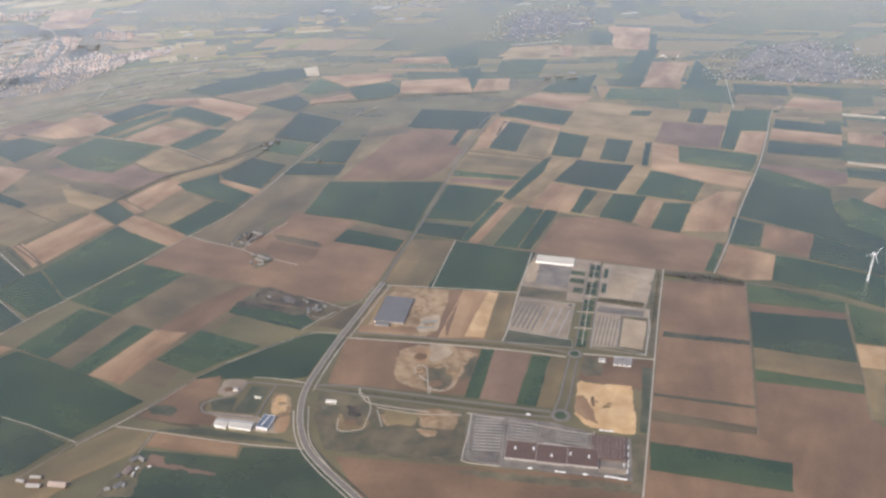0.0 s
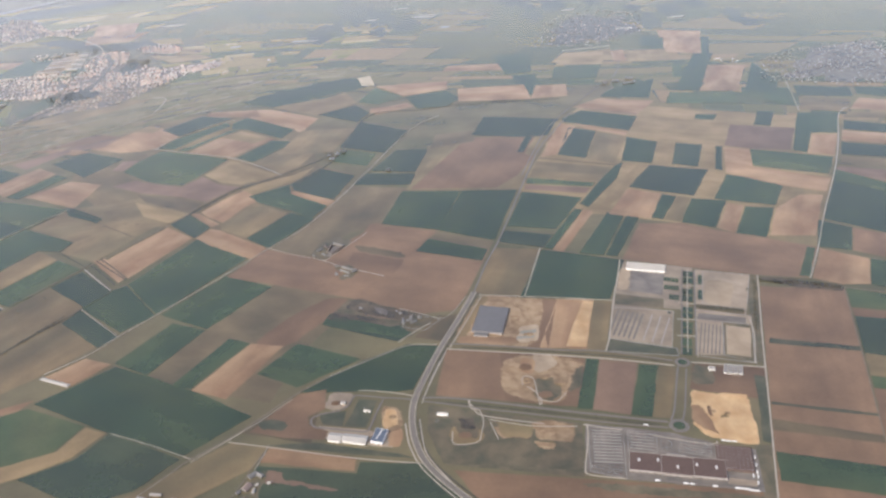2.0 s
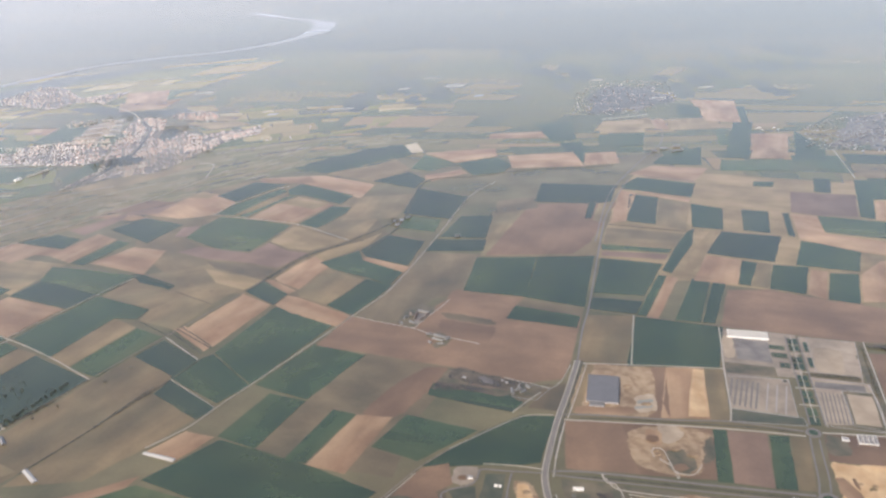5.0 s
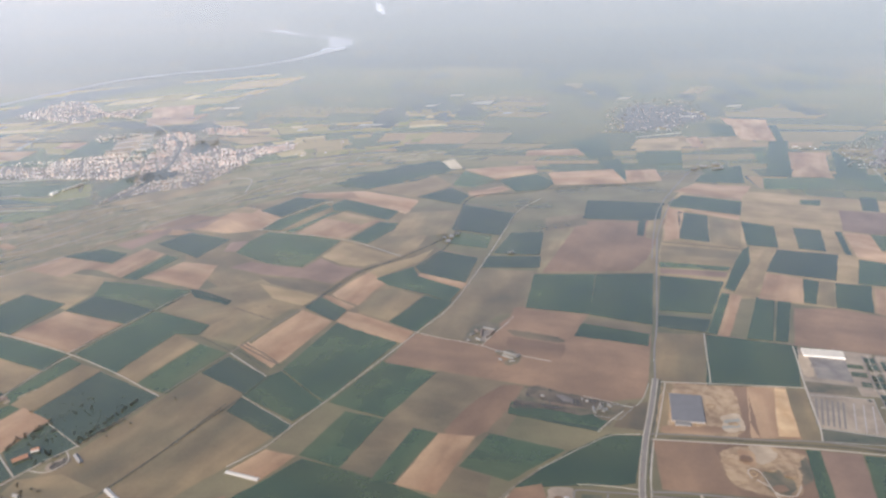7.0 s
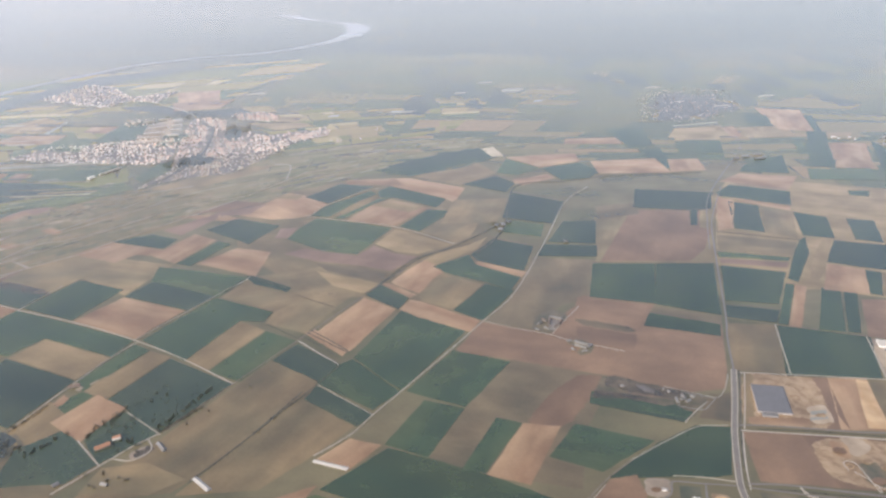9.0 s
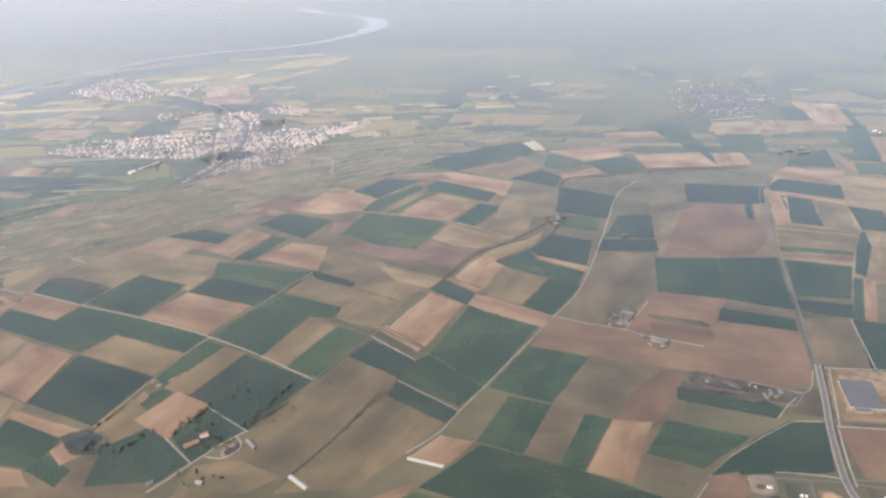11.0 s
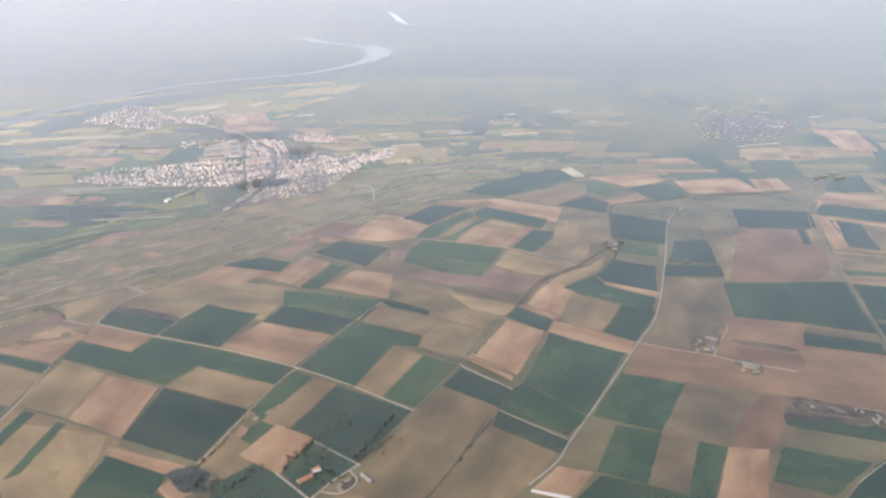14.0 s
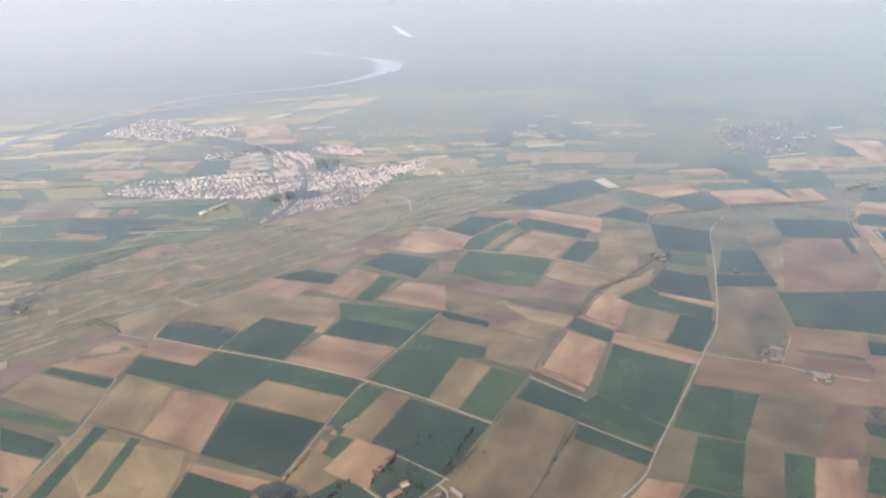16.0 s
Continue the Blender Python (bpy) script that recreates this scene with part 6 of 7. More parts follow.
strips([(27.6, 251.3), (36.0, 247.8), (40.3, 267.1), (31.3, 270.3)], 3, PALE_STRIP, 0.14)
strips([(45.0, 243.6), (53.6, 241.6), (58.9, 261.0), (49.9, 264.0)], 7, DARK_STRIP, 0.32)
for quad, count in (
    ([(38.9, 242.3), (41.3, 253.5), (45.0, 252.8), (42.4, 242.3)], 2), ([(41.8, 255.7), (43.9, 264.0), (47.7, 263.2), (45.5, 255.0)], 2), ([(44.4, 266.3), (46.3, 274.4), (50.2, 273.6), (48.2, 265.6)], 2),
    ([(46.9, 277.7), (49.4, 288.1), (53.2, 286.8), (50.9, 276.9)], 2), ([(50.3, 291.7), (52.7, 302.0), (56.7, 301.0), (54.2, 290.4)], 2),
    ([(41.8, 287.2), (42.8, 290.8), (48.7, 289.4), (47.8, 285.9)], 3), ([(42.9, 293.5), (44.0, 296.7), (49.9, 295.4), (49.1, 292.1)], 3), ([(42.2, 279.4), (43.3, 283.2), (47.3, 282.4), (46.2, 278.6)], 2),
):
    strips(quad, count, LAND["wheat"], 0.82, 0.04, "planting_bed", "dark green planting bed along the boulevard")
strips([(53.1, 278.6), (55.1, 287.2), (56.8, 286.8), (54.8, 278.2)], 1, LAND["wheat"], 0.8, 0.04, "planting_bed", "dark green planting bed along the boulevard")
strips([(55.7, 289.9), (58.0, 299.2), (59.5, 298.7), (57.4, 289.5)], 1, LAND["wheat"], 0.8, 0.04, "planting_bed", "dark green planting bed along the boulevard")

def kerbs(*corners):
    """A pale kerb line round a yard."""
    for a, b in zip(corners, corners[1:] + corners[:1]):
        a, b = Vector(a), Vector(b)
        bm = box((0, -0.08, 0), ((b - a).length, 0.08, 0.13))
        ob = part("kerb", bm, PALE_STRIP)
        ob.matrix_basis = Matrix.Translation((*a, 0)) @ Matrix.Rotation(math.atan2((b - a).y, (b - a).x), 4, "Z")
        tagged(ob, "pale concrete kerb round a yard", "kerb", "yard kerbs", "structure")


kerbs((-58.1, 264.7), (-54.5, 273.3), (-44.0, 268.8), (-49.7, 261.8))
kerbs((0.9, 187.1), (2.5, 206.8), (12.9, 204.8), (10.5, 183.9))
kerbs((12.9, 195.3), (14.2, 204.3), (22.4, 202.4), (21.0, 194.3))
kerbs((15.9, 253.5), (20.6, 274.3), (42.4, 271.1), (36.7, 247.1))
kerbs((44.4, 242.3), (50.5, 271.2), (69.6, 267.2), (62.6, 237.6))
kerbs((58.1, 263.3), (68.0, 261.0), (62.3, 238.3), (53.4, 242.3))
kerbs((54.2, 276.1), (60.4, 301.1), (77.9, 297.4), (69.2, 271.2))
kerbs((13.7, 246.0), (16.1, 253.5), (38.3, 247.1), (38.1, 242.3))

# earth heaps on the building ground
for k_, (at, r, h) in enumerate((((-14.3, 237.2), 2.2, 0.8), ((-8.4, 231.3), 1.6, 0.5), ((-3.6, 228.1), 2.0, 0.6), ((-9.1, 222.1), 2.4, 0.4), 
                 ((-12.0, 257.0), 1.8, 0.4), ((-16.6, 268.7), 1.5, 0.4), ((-34.8, 203.3), 2.0, 0.4), ((-9.6, 203.9), 2.2, 0.4), ((-57.4, 212.6), 1.4, 0.4), ((-76.5, 220.3), 1.5, 0.5), ((41.9, 212.7), 0.9, 0.3), ((45.8, 211.6), 0.9, 0.4))):
    bm = bmesh.new()
    bmesh.ops.create_icosphere(bm, subdivisions=3, radius=1.0)
    for v in bm.verts:
        k = 1 + 0.35 * noise.noise(v.co * 1.7 + Vector(at).to_3d())
        v.co = Vector((v.co.x * r * k, v.co.y * r * 0.7 * k, max(0.0, v.co.z) ** 1.3 * h * k + 0.1))
    ob = part("earth_mound", bm, LAND["earthworks" if k_ % 3 else "soil"])
    ob.location = (*at, 0)
    tagged(ob, "low mound of dug yellow earth", "earth mound", "mounds of dug earth")


# vehicles
def vehicle(name, length, width, height, paint, label, cab=0.45):
    top = tagged(new(name), label, "car" if name == "car" else "truck")
    l, w = length / 2, width / 2
    bm = box((-l, -w, 0.06), (l, w, height * 0.6))
    bmesh.ops.bevel(bm, geom=bm.edges[:], offset=0.03, segments=1, affect="EDGES")
    part("body", bm, paint, top)
    bm = box((-l * cab - 0.02, -w * 0.85, height * 0.6), (l * cab, w * 0.85, height))
    for v in bm.verts:
        if v.co.z > height * 0.8:
            v.co.x *= 0.7
    part("cabin", bm, GLASS_DARK if name == "car" else paint, top)
    for x in (-l * 0.6, l * 0.6):
        for y in (-w, w):
            bm = bmesh.new()
            bmesh.ops.create_cone(bm, cap_ends=True, segments=8, radius1=0.075, radius2=0.075, depth=0.05, matrix=Matrix.Rotation(math.pi / 2, 4, "X"))
            wheel = part("wheel", bm, TYRE, top, "", Matrix.Translation((x, y, 0.075)))
            bm = bmesh.new()
            bmesh.ops.create_cone(bm, cap_ends=True, segments=8, radius1=0.04, radius2=0.04, depth=0.056, matrix=Matrix.Rotation(math.pi / 2, 4, "X"))
            part("rim", bm, STEEL, wheel)
    return top


TYRE = plain("black_rubber", (0.02, 0.02, 0.02), 0.8, 0.1)
PAINTS = [plain("car_paint_white", (0.8, 0.8, 0.8), 0.3, 0.02), plain("car_paint_silver", (0.45, 0.46, 0.48), 0.3, 0.02),
          plain("car_paint_dark", (0.05, 0.055, 0.07), 0.3, 0.02), plain("car_paint_red", (0.35, 0.05, 0.04), 0.3, 0.02)]
TONES = ["white", "silver", "dark", "red"]
FIRST = [vehicle("car", 0.48, 0.2, 0.17, p, f"small {n} car on the tarmac") for p, n in zip(PAINTS, TONES)]
TRUCK = vehicle("truck", 1.4, 0.3, 0.4, PAINTS[0], "white box truck parked beside the market", 0.95)
park = random.Random(5)


def fill_bays(corners, rows, per_row, chance):
    c, turn, l, w = local_frame(corners)
    for i in range(rows):
        for j in range(per_row):
            if park.random() > chance:
                continue
            x, y = -l / 2 + (i + 0.97) * l / rows, -w * 0.45 + (j + 0.5) * 0.9 * w / per_row
            p = Matrix.Translation((c.x, c.y, 0.05)) @ Matrix.Rotation(turn, 4, "Z") @ Matrix.Translation((x, y, 0)) @ Matrix.Rotation(park.choice((0, math.pi)), 4, "Z")
            tagged(copy_thing(park.choice(FIRST[:3] + FIRST), p), group="parked cars")


fill_bays([(0.2, 186.2), (0.9, 190.2), (10.8, 189.0), (9.6, 184.3)], 3, 22, 0.75)
fill_bays([(2.2, 190.5), (3.1, 205.7), (12.5, 204.0), (10.8, 189.5)], 11, 22, 0.10)
fill_bays([(13.1, 195.8), (14.4, 204.0), (22.0, 202.4), (20.7, 194.8)], 6, 18, 0.25)
fill_bays([(26.6, 193.3), (28.3, 199.8), (38.2, 197.8), (36.9, 192.8)], 5, 22, 0.6)
fill_bays([(22.1, 195.3), (23.3, 201.4), (27.3, 200.4), (26.1, 194.3)], 4, 8, 0.4)
for k, at in enumerate(((47.4, 192.3), (46.8, 189.9), (46.3, 187.1), (45.7, 184.3), (48.3, 191.8), (47.7, 188.5), (47.2, 185.7), (46.9, 183.8), (46.2, 181.5), (41.5, 199.1), (42.9, 198.8), (44.4, 198.6), (40.1, 179.5), (41.4, 179.3), (42.6, 179.1), (43.8, 178.6), (45.0, 178.4), (26.4, 181.6), (28.1, 181.3), (34.2, 180.4), (18.9, 182.9))):
    tagged(copy_thing(TRUCK, Matrix.Translation((*at, 0.05)) @ Matrix.Rotation(1.38 if k < 9 else -0.14, 4, "Z")), group="parked trucks")
for ob, at in zip(FIRST, ((-28.7, 302.7), (31.4, 206.4), (-32.8, 218.8), (-49.2, 230.4))):
    ob.matrix_basis = Matrix.Translation((*at, 0.17)) @ Matrix.Rotation(1.2, 4, "Z")
TRUCK.matrix_basis = Matrix.Translation((*(20.1, 206.4), 0.17)) @ Matrix.Rotation(-0.12, 4, "Z")


# ---- wind turbine ----
def turbine(at):
    top = tagged(new("wind_turbine"), "tall white wind turbine with three blades among fields", "wind turbine")
    top.matrix_basis = Matrix.Translation((*at, 0)) @ Matrix.Rotation(0.2, 4, "Z")
    bm = bmesh.new()
    bmesh.ops.create_cone(bm, cap_ends=True, segments=16, radius1=0.34, radius2=0.19, depth=12.0)
    part("tower", bm, STEEL, top, "", Matrix.Translation((0, 0, 6.0)))
    bm = box((-0.3, -0.7, -0.3), (0.3, 0.9, 0.3))
    bmesh.ops.bevel(bm, geom=bm.edges[:], offset=0.1, segments=2, affect="EDGES")
    part("nacelle", bm, STEEL, top, "", Matrix.Translation((0, 0, 12.2)))
    bm = bmesh.new()
    bmesh.ops.create_uvsphere(bm, u_segments=12, v_segments=8, radius=0.3)
    hub = part("hub", bm, STEEL, top, "", Matrix.Translation((0, -0.9, 12.2)))
    for k in range(3):
        bm = bmesh.new()
        rows_ = []
        for r, chord, thick in ((0.2, 0.14, 0.12), (0.9, 0.34, 0.09), (2.4, 0.24, 0.05), (4.2, 0.08, 0.02)):
            rows_.append([bm.verts.new(p) for p in ((-chord * 0.4, 0, r), (0, -thick, r), (chord * 0.6, 0, r), (0, thick, r))])
        for a, b in zip(rows_, rows_[1:]):
            for i in range(4):
                bm.faces.new((a[i], a[(i + 1) % 4], b[(i + 1) % 4], b[i]))
        bm.faces.new(rows_[-1])
        bmesh.ops.recalc_face_normals(bm, faces=bm.faces)
        part("blade", bm, STEEL, hub, "", Matrix.Translation((0, -0.05, 0)) @ Matrix.Rotation(radians(35 + 120 * k), 4, "Y"))


turbine((158.2, 287.3))

# ---- plastic tunnels in the fields ----
for a, b, w in (((-180.8, 236.9), (-169.7, 232.7), 1.3), ((-216.0, 228.0), (-210.3, 222.3), 1.5)):
    barn("plastic_tunnel", a, b, w, 0.35, PLASTIC, PLASTIC, "long white plastic tunnel over a crop row", 0.2, "greenhouse")

# ---- farmsteads and hamlets ----
def homestead(spots, roof, label, wall=FARM_WALL):
    """Gabled farm buildings: each spot gives the two ends of a ridge and a width."""
    for a, b, w in spots:
        barn("farm_building", a, b, w, 0.5, wall, roof, label, 0.4, "building", 2)


homestead([((-93.5, 336.4), (-88.8, 334.0), 1.0), ((-99.5, 330.0), (-97.9, 331.4), 0.9), ((-97.1, 326.8), (-95.4, 325.2), 0.8), ((-101.0, 325.5), (-99.9, 324.9), 0.7)], GREY_SHEET, "grey farm building of a yard among trees")
homestead([((-94.0, 334.8), (-95.0, 328.7), 0.9), ((-89.2, 333.0), (-91.1, 329.0), 0.9), ((-97.1, 334.5), (-95.9, 332.4), 0.9), ((-93.1, 326.5), (-91.8, 329.0), 0.7)], BROWN_ROOF, "weathered brown farm building among trees")
homestead([((-86.4, 313.7), (-81.5, 310.5), 1.0), ((-87.0, 310.9), (-82.8, 308.3), 1.0), ((-89.7, 314.5), (-88.0, 314.8), 0.8), ((-88.6, 308.2), (-87.7, 306.8), 0.8)], GREY_SHEET, "long grey shed round a pale farmyard")
homestead([((-82.0, 308.7), (-80.3, 310.9), 0.8), ((-85.0, 305.7), (-82.7, 306.0), 0.6)], DULL_ROOF, "low farm shed with a pale roof")
homestead([((-56.5, 268.3), (-54.6, 269.3), 1.1), ((-54.9, 266.8), (-53.0, 268.2), 1.0), ((-57.8, 269.5), (-57.8, 266.6), 0.8), ((-75.3, 279.0), (-74.2, 278.5), 0.7), ((-52.3, 270.7), (-51.2, 269.5), 0.8)], GREY_SHEET, "grey shed of a contractor's yard")
homestead([((-59.6, 274.1), (-58.9, 273.7), 0.7), ((-55.4, 270.9), (-54.7, 270.5), 0.5), ((-61.0, 275.8), (-60.5, 275.3), 0.4)], DULL_ROOF, "small pale hut of a contractor's yard")
homestead([((-97.3, 181.2), (-96.2, 183.5), 1.9)], PINK_ROOF, "farmhouse with a faded pinkish tile roof")
homestead([((-97.1, 186.5), (-95.3, 188.2), 1.5), ((-94.9, 187.9), (-93.1, 186.7), 1.1), ((-97.9, 175.6), (-96.5, 177.5), 1.5), ((-100.5, 175.2), (-99.0, 175.4), 1.1), ((-99.2, 180.0), (-98.4, 180.9), 0.9)], GREY_SHEET, "grey-roofed farm building beside a yard")
homestead([((-94.5, 183.0), (-93.8, 183.7), 0.7), ((-91.2, 183.9), (-90.4, 184.3), 0.7), ((-94.5, 180.0), (-94.5, 181.8), 0.7), ((-95.7, 176.0), (-95.7, 177.3), 0.5)], LIGHT_ROOF, "small pale outbuilding in a farmyard")
homestead([((-117.2, 177.5), (-112.0, 176.8), 1.8)], PINK_ROOF, "long stable with a pinkish brown roof")
homestead([((-123.4, 176.9), (-119.4, 176.6), 1.3), ((-123.9, 180.3), (-120.6, 180.0), 0.8), ((-127.2, 178.9), (-124.8, 178.4), 0.8)], DULL_ROOF, "low stable with a pale grey roof")
homestead([((-251.4, 241.6), (-247.6, 244.6), 1.7), ((-247.6, 247.0), (-245.6, 248.4), 1.6)], TILE, "long farmhouse with an orange tile roof and white gables")
homestead([((-247.4, 246.2), (-245.0, 247.4), 0.7)], LIGHT_ROOF, "low white wing of a farmhouse")
homestead([((-232.2, 245.2), (-229.0, 241.2), 1.3), ((-257.6, 223.9), (-256.3, 225.3), 1.2), ((-243.4, 225.0), (-241.4, 224.4), 1.2)], GREY_SHEET, "grey farm shed beside a track")
homestead([((-273.5, 276.8), (-269.9, 278.1), 1.4)], BROWN_ROOF, "small brown-roofed barn standing between fields")
homestead([((-110.6, 439.6), (-108.9, 439.5), 1.2), ((-106.8, 440.9), (-104.8, 441.2), 1.2), ((-109.1, 434.9), (-106.7, 434.8), 1.4), ((-76.7, 417.5), (-74.4, 417.3), 1.3), ((-103.5, 443.9), (-101.7, 445.4), 1.4)], HAZED_SHEET, "grey house of a hamlet among trees, toned for haze", HAZED_SHEET)
homestead([((65.0, 566.9), (69.7, 566.7), 1.3), ((75.1, 572.3), (79.8, 572.1), 1.3), ((71.6, 560.9), (79.7, 563.4), 1.3), ((58.1, 561.4), (61.2, 561.3), 1.3)], HAZED_SHEET, "grey hall of a distant works, toned for haze", HAZED_SHEET)
TRADE_ROOF = plain("weathered_trade_roof", (0.50, 0.47, 0.44), 0.5, 0.2, 1.0, 0.0, 0.25)
barn("trade_hall", (-368.0, 540.9), (-365.9, 545.6), 2.4, 0.9, WHITE_SHEET, WHITE_SHEET, "white shed below the town", 0.06)
barn("trade_hall", (-364.0, 550.4), (-355.9, 564.9), 1.8, 0.6, TRADE_ROOF, TRADE_ROOF, "long pale shed below the town", 0.06)
for a, b, w in (((-369.7, 642.2), (-352.8, 644.7), 2.2), ((-367.2, 630.8), (-349.2, 634.6), 2.2), ((-368.1, 654.1), (-353.8, 658.7), 2.5), ((-370.3, 672.4), (-356.6, 677.4), 2.5),
                ((-358.1, 697.0), (-351.6, 698.6), 5), ((-354.2, 681.1), (-347.0, 682.6), 2.5), ((-350.9, 665.8), (-343.4, 667.1), 2.5), ((-348.3, 649.6), (-340.5, 650.7), 2.5),
                ((-381.2, 693.9), (-373.0, 697.6), 2.2), ((-371.5, 703.6), (-362.8, 705.2), 2.2), ((-390.1, 690.1), (-383.8, 693.9), 2), ((-346.1, 631.3), (-338.1, 632.3), 2)):
    barn("trade_hall", a, b, w, 0.6, TRADE_ROOF, TRADE_ROOF, "long pale trade hall at the edge of town", 0.06)


# ---- towns ----
def town(area, spacing, seed, cover):
    """House places inside an outline, lined up with streets that bend a little."""
    rng = random.Random(seed)
    xs, ys = [p[0] for p in area], [p[1] for p in area]
    out = []

    def inside(x, y):
        hit = False
        for (x1, y1), (x2, y2) in zip(area, area[1:] + area[:1]):
            if (y1 > y) != (y2 > y) and x < (x2 - x1) * (y - y1) / (y2 - y1) + x1:
                hit = not hit
        return hit
    y = min(ys)
    while y < max(ys):
        x = min(xs)
        while x < max(xs):
            px, py = x + rng.uniform(-0.45, 0.45) * spacing, y + rng.uniform(-0.45, 0.45) * spacing
            bend = 5.0 * noise.noise((px * 0.02, py * 0.02, seed + 3.0))
            street = (px + 0.35 * py + bend) % 9.0 < 1.5 or (py - 0.3 * px + 1.6 * bend) % 15.0 < 2.6
            thick = 0.60 - 0.75 * street + 1.0 * noise.noise((px * 0.045, py * 0.045, seed)) - 0.5 * (abs(noise.noise((px * 0.02, py * 0.02, seed + 9.0))) < 0.05)
            if inside(px, py) and rng.random() < cover * max(0.06, 0.25 + 1.15 * thick):
                turn = 2.5 * noise.noise((px * 0.006, py * 0.006, seed + 5.0)) + rng.choice((0, math.pi / 2)) + rng.uniform(-0.1, 0.1)
                out.append((px, py, turn, rng.choice((0.9, 1.1, 1.5, 2.4)), rng.uniform(0.7, 1.1), rng.uniform(0.5, 0.9)))
            x += spacing
        y += spacing
    return out


PLACES = []
for area, spacing, seed, cover in (
    ([(-440.6, 586.5), (-425.2, 618.7), (-395.0, 624.1), (-369.7, 638.8), (-337.5, 643.1), (-325.9, 582.0), (-336.0, 573.8), (-414.7, 579.5)], 2.0, 1, 0.75),
    ([(-344.2, 695.6), (-337.1, 710.9), (-315.9, 704.2), (-304.2, 652.9), (-288.2, 655.8), (-270.8, 640.8), (-245.5, 653.9), (-222.1, 651.7), (-245.9, 616.5), (-265.0, 568.3), (-280.4, 543.5), (-303.3, 541.3), (-318.0, 531.2), (-329.9, 518.4), (-319.5, 559.5), (-328.4, 602.6)], 1.95, 7, 0.8),
    ([(-402.5, 698.3), (-373.3, 709.6), (-357.8, 712.7), (-373.0, 682.0), (-389.8, 678.8)], 2.6, 8, 0.5),
    ([(-502.0, 770.4), (-481.9, 840.2), (-456.5, 833.2), (-420.6, 786.1), (-382.2, 811.7), (-391.9, 764.3), (-417.5, 771.0), (-431.2, 746.1), (-451.0, 750.0)], 2.4, 2, 0.75),
    ([(-314.5, 710.7), (-310.9, 722.3), (-293.9, 725.9), (-272.2, 708.1), (-271.4, 688.1), (-287.9, 690.8), (-302.2, 697.0)], 1.9, 3, 1.0),
    ([(-228.5, 664.4), (-222.3, 637.9), (-240.2, 620.6), (-245.1, 641.7)], 2.2, 9, 0.6),
    ([(-224.0, 634.6), (-201.0, 620.1), (-185.1, 658.7), (-182.9, 650.7), (-199.8, 606.1), (-223.0, 617.4)], 3.2, 13, 0.22),
    ([(145.7, 617.1), (164.8, 615.9), (162.0, 604.0), (143.2, 605.1)], 3.0, 12, 0.8),
    ([(-426.9, 392.0), (-427.9, 406.5), (-417.6, 406.8), (-399.8, 393.4), (-398.8, 383.7), (-415.7, 382.7)], 2.6, 10, 0.12),
):
    PLACES += town(area, spacing, seed, cover)
    if spacing < 2.55:
        field("gardens", 0.6, *area, worn=True)
field("carr", 1, (-305.8, 663.0), (-301.5, 673.6), (-293.5, 661.4), (-289.8, 636.7), (-296.6, 624.8), (-303.1, 636.8), worn=True)
field("carr", 1, (-321.1, 587.4), (-309.8, 598.5), (-296.1, 584.4), (-297.3, 571.3), (-309.8, 562.7), (-317.9, 556.0), worn=True)
field("stubble", 1, (-272.0, 706.1), (-252.2, 698.8), (-255.0, 683.5), (-273.1, 686.5))
field("frames", 1, (-441.2, 567.0), (-393.4, 578.6), (-367.7, 580.8), (-366.8, 576.8), (-391.9, 573.3), (-439.3, 561.9))
field("frames", 1, (-399.1, 538.5), (-387.6, 542.0), (-386.6, 538.4), (-397.3, 534.9))
field("paving", 1, (-375.1, 687.8), (-360.7, 691.1), (-356.6, 658.8), (-370.0, 657.6))
field("paving", 1, (-373.1, 652.5), (-355.0, 656.9), (-346.0, 631.2), (-365.9, 630.7))
field("frames", 1, (-359.2, 710.9), (-353.6, 710.6), (-340.8, 663.1), (-334.6, 627.2), (-342.4, 629.4))
GREY_PLACES = []
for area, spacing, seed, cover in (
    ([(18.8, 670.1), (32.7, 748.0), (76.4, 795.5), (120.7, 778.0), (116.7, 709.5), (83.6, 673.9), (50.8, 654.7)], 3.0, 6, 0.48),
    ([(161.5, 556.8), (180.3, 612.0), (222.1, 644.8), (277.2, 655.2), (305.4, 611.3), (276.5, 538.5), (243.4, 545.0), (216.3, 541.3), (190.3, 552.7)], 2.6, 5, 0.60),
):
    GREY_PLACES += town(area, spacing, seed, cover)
    mid = sum((Vector(p) for p in area), Vector((0, 0))) / len(area)
    field("closes", 0.6, *[tuple(mid.lerp(Vector(p).lerp(Vector(q), k), random.Random(int(p[0] + 9 * k)).uniform(0.55, 0.98))) for p, q in zip(area, area[1:] + area[:1]) for k in (0.0, 0.33, 0.67)])
RAILWAY = [Vector(p) for p in ((-335.4, 696.7), (-319.5, 671.4), (-310.3, 622.6), (-308.7, 584.0), (-316.3, 546.7), (-322.8, 528.2))]


def clear_of_railway(x, y):
    """True off the green corridor that the railway cuts through the town."""
    for a, b in zip(RAILWAY, RAILWAY[1:]):
        d = b - a
        k = max(0.0, min(1.0, (Vector((x, y)) - a).dot(d) / d.length_squared))
        if (a + d * k - Vector((x, y))).length < 2.3:
            return False
    return True


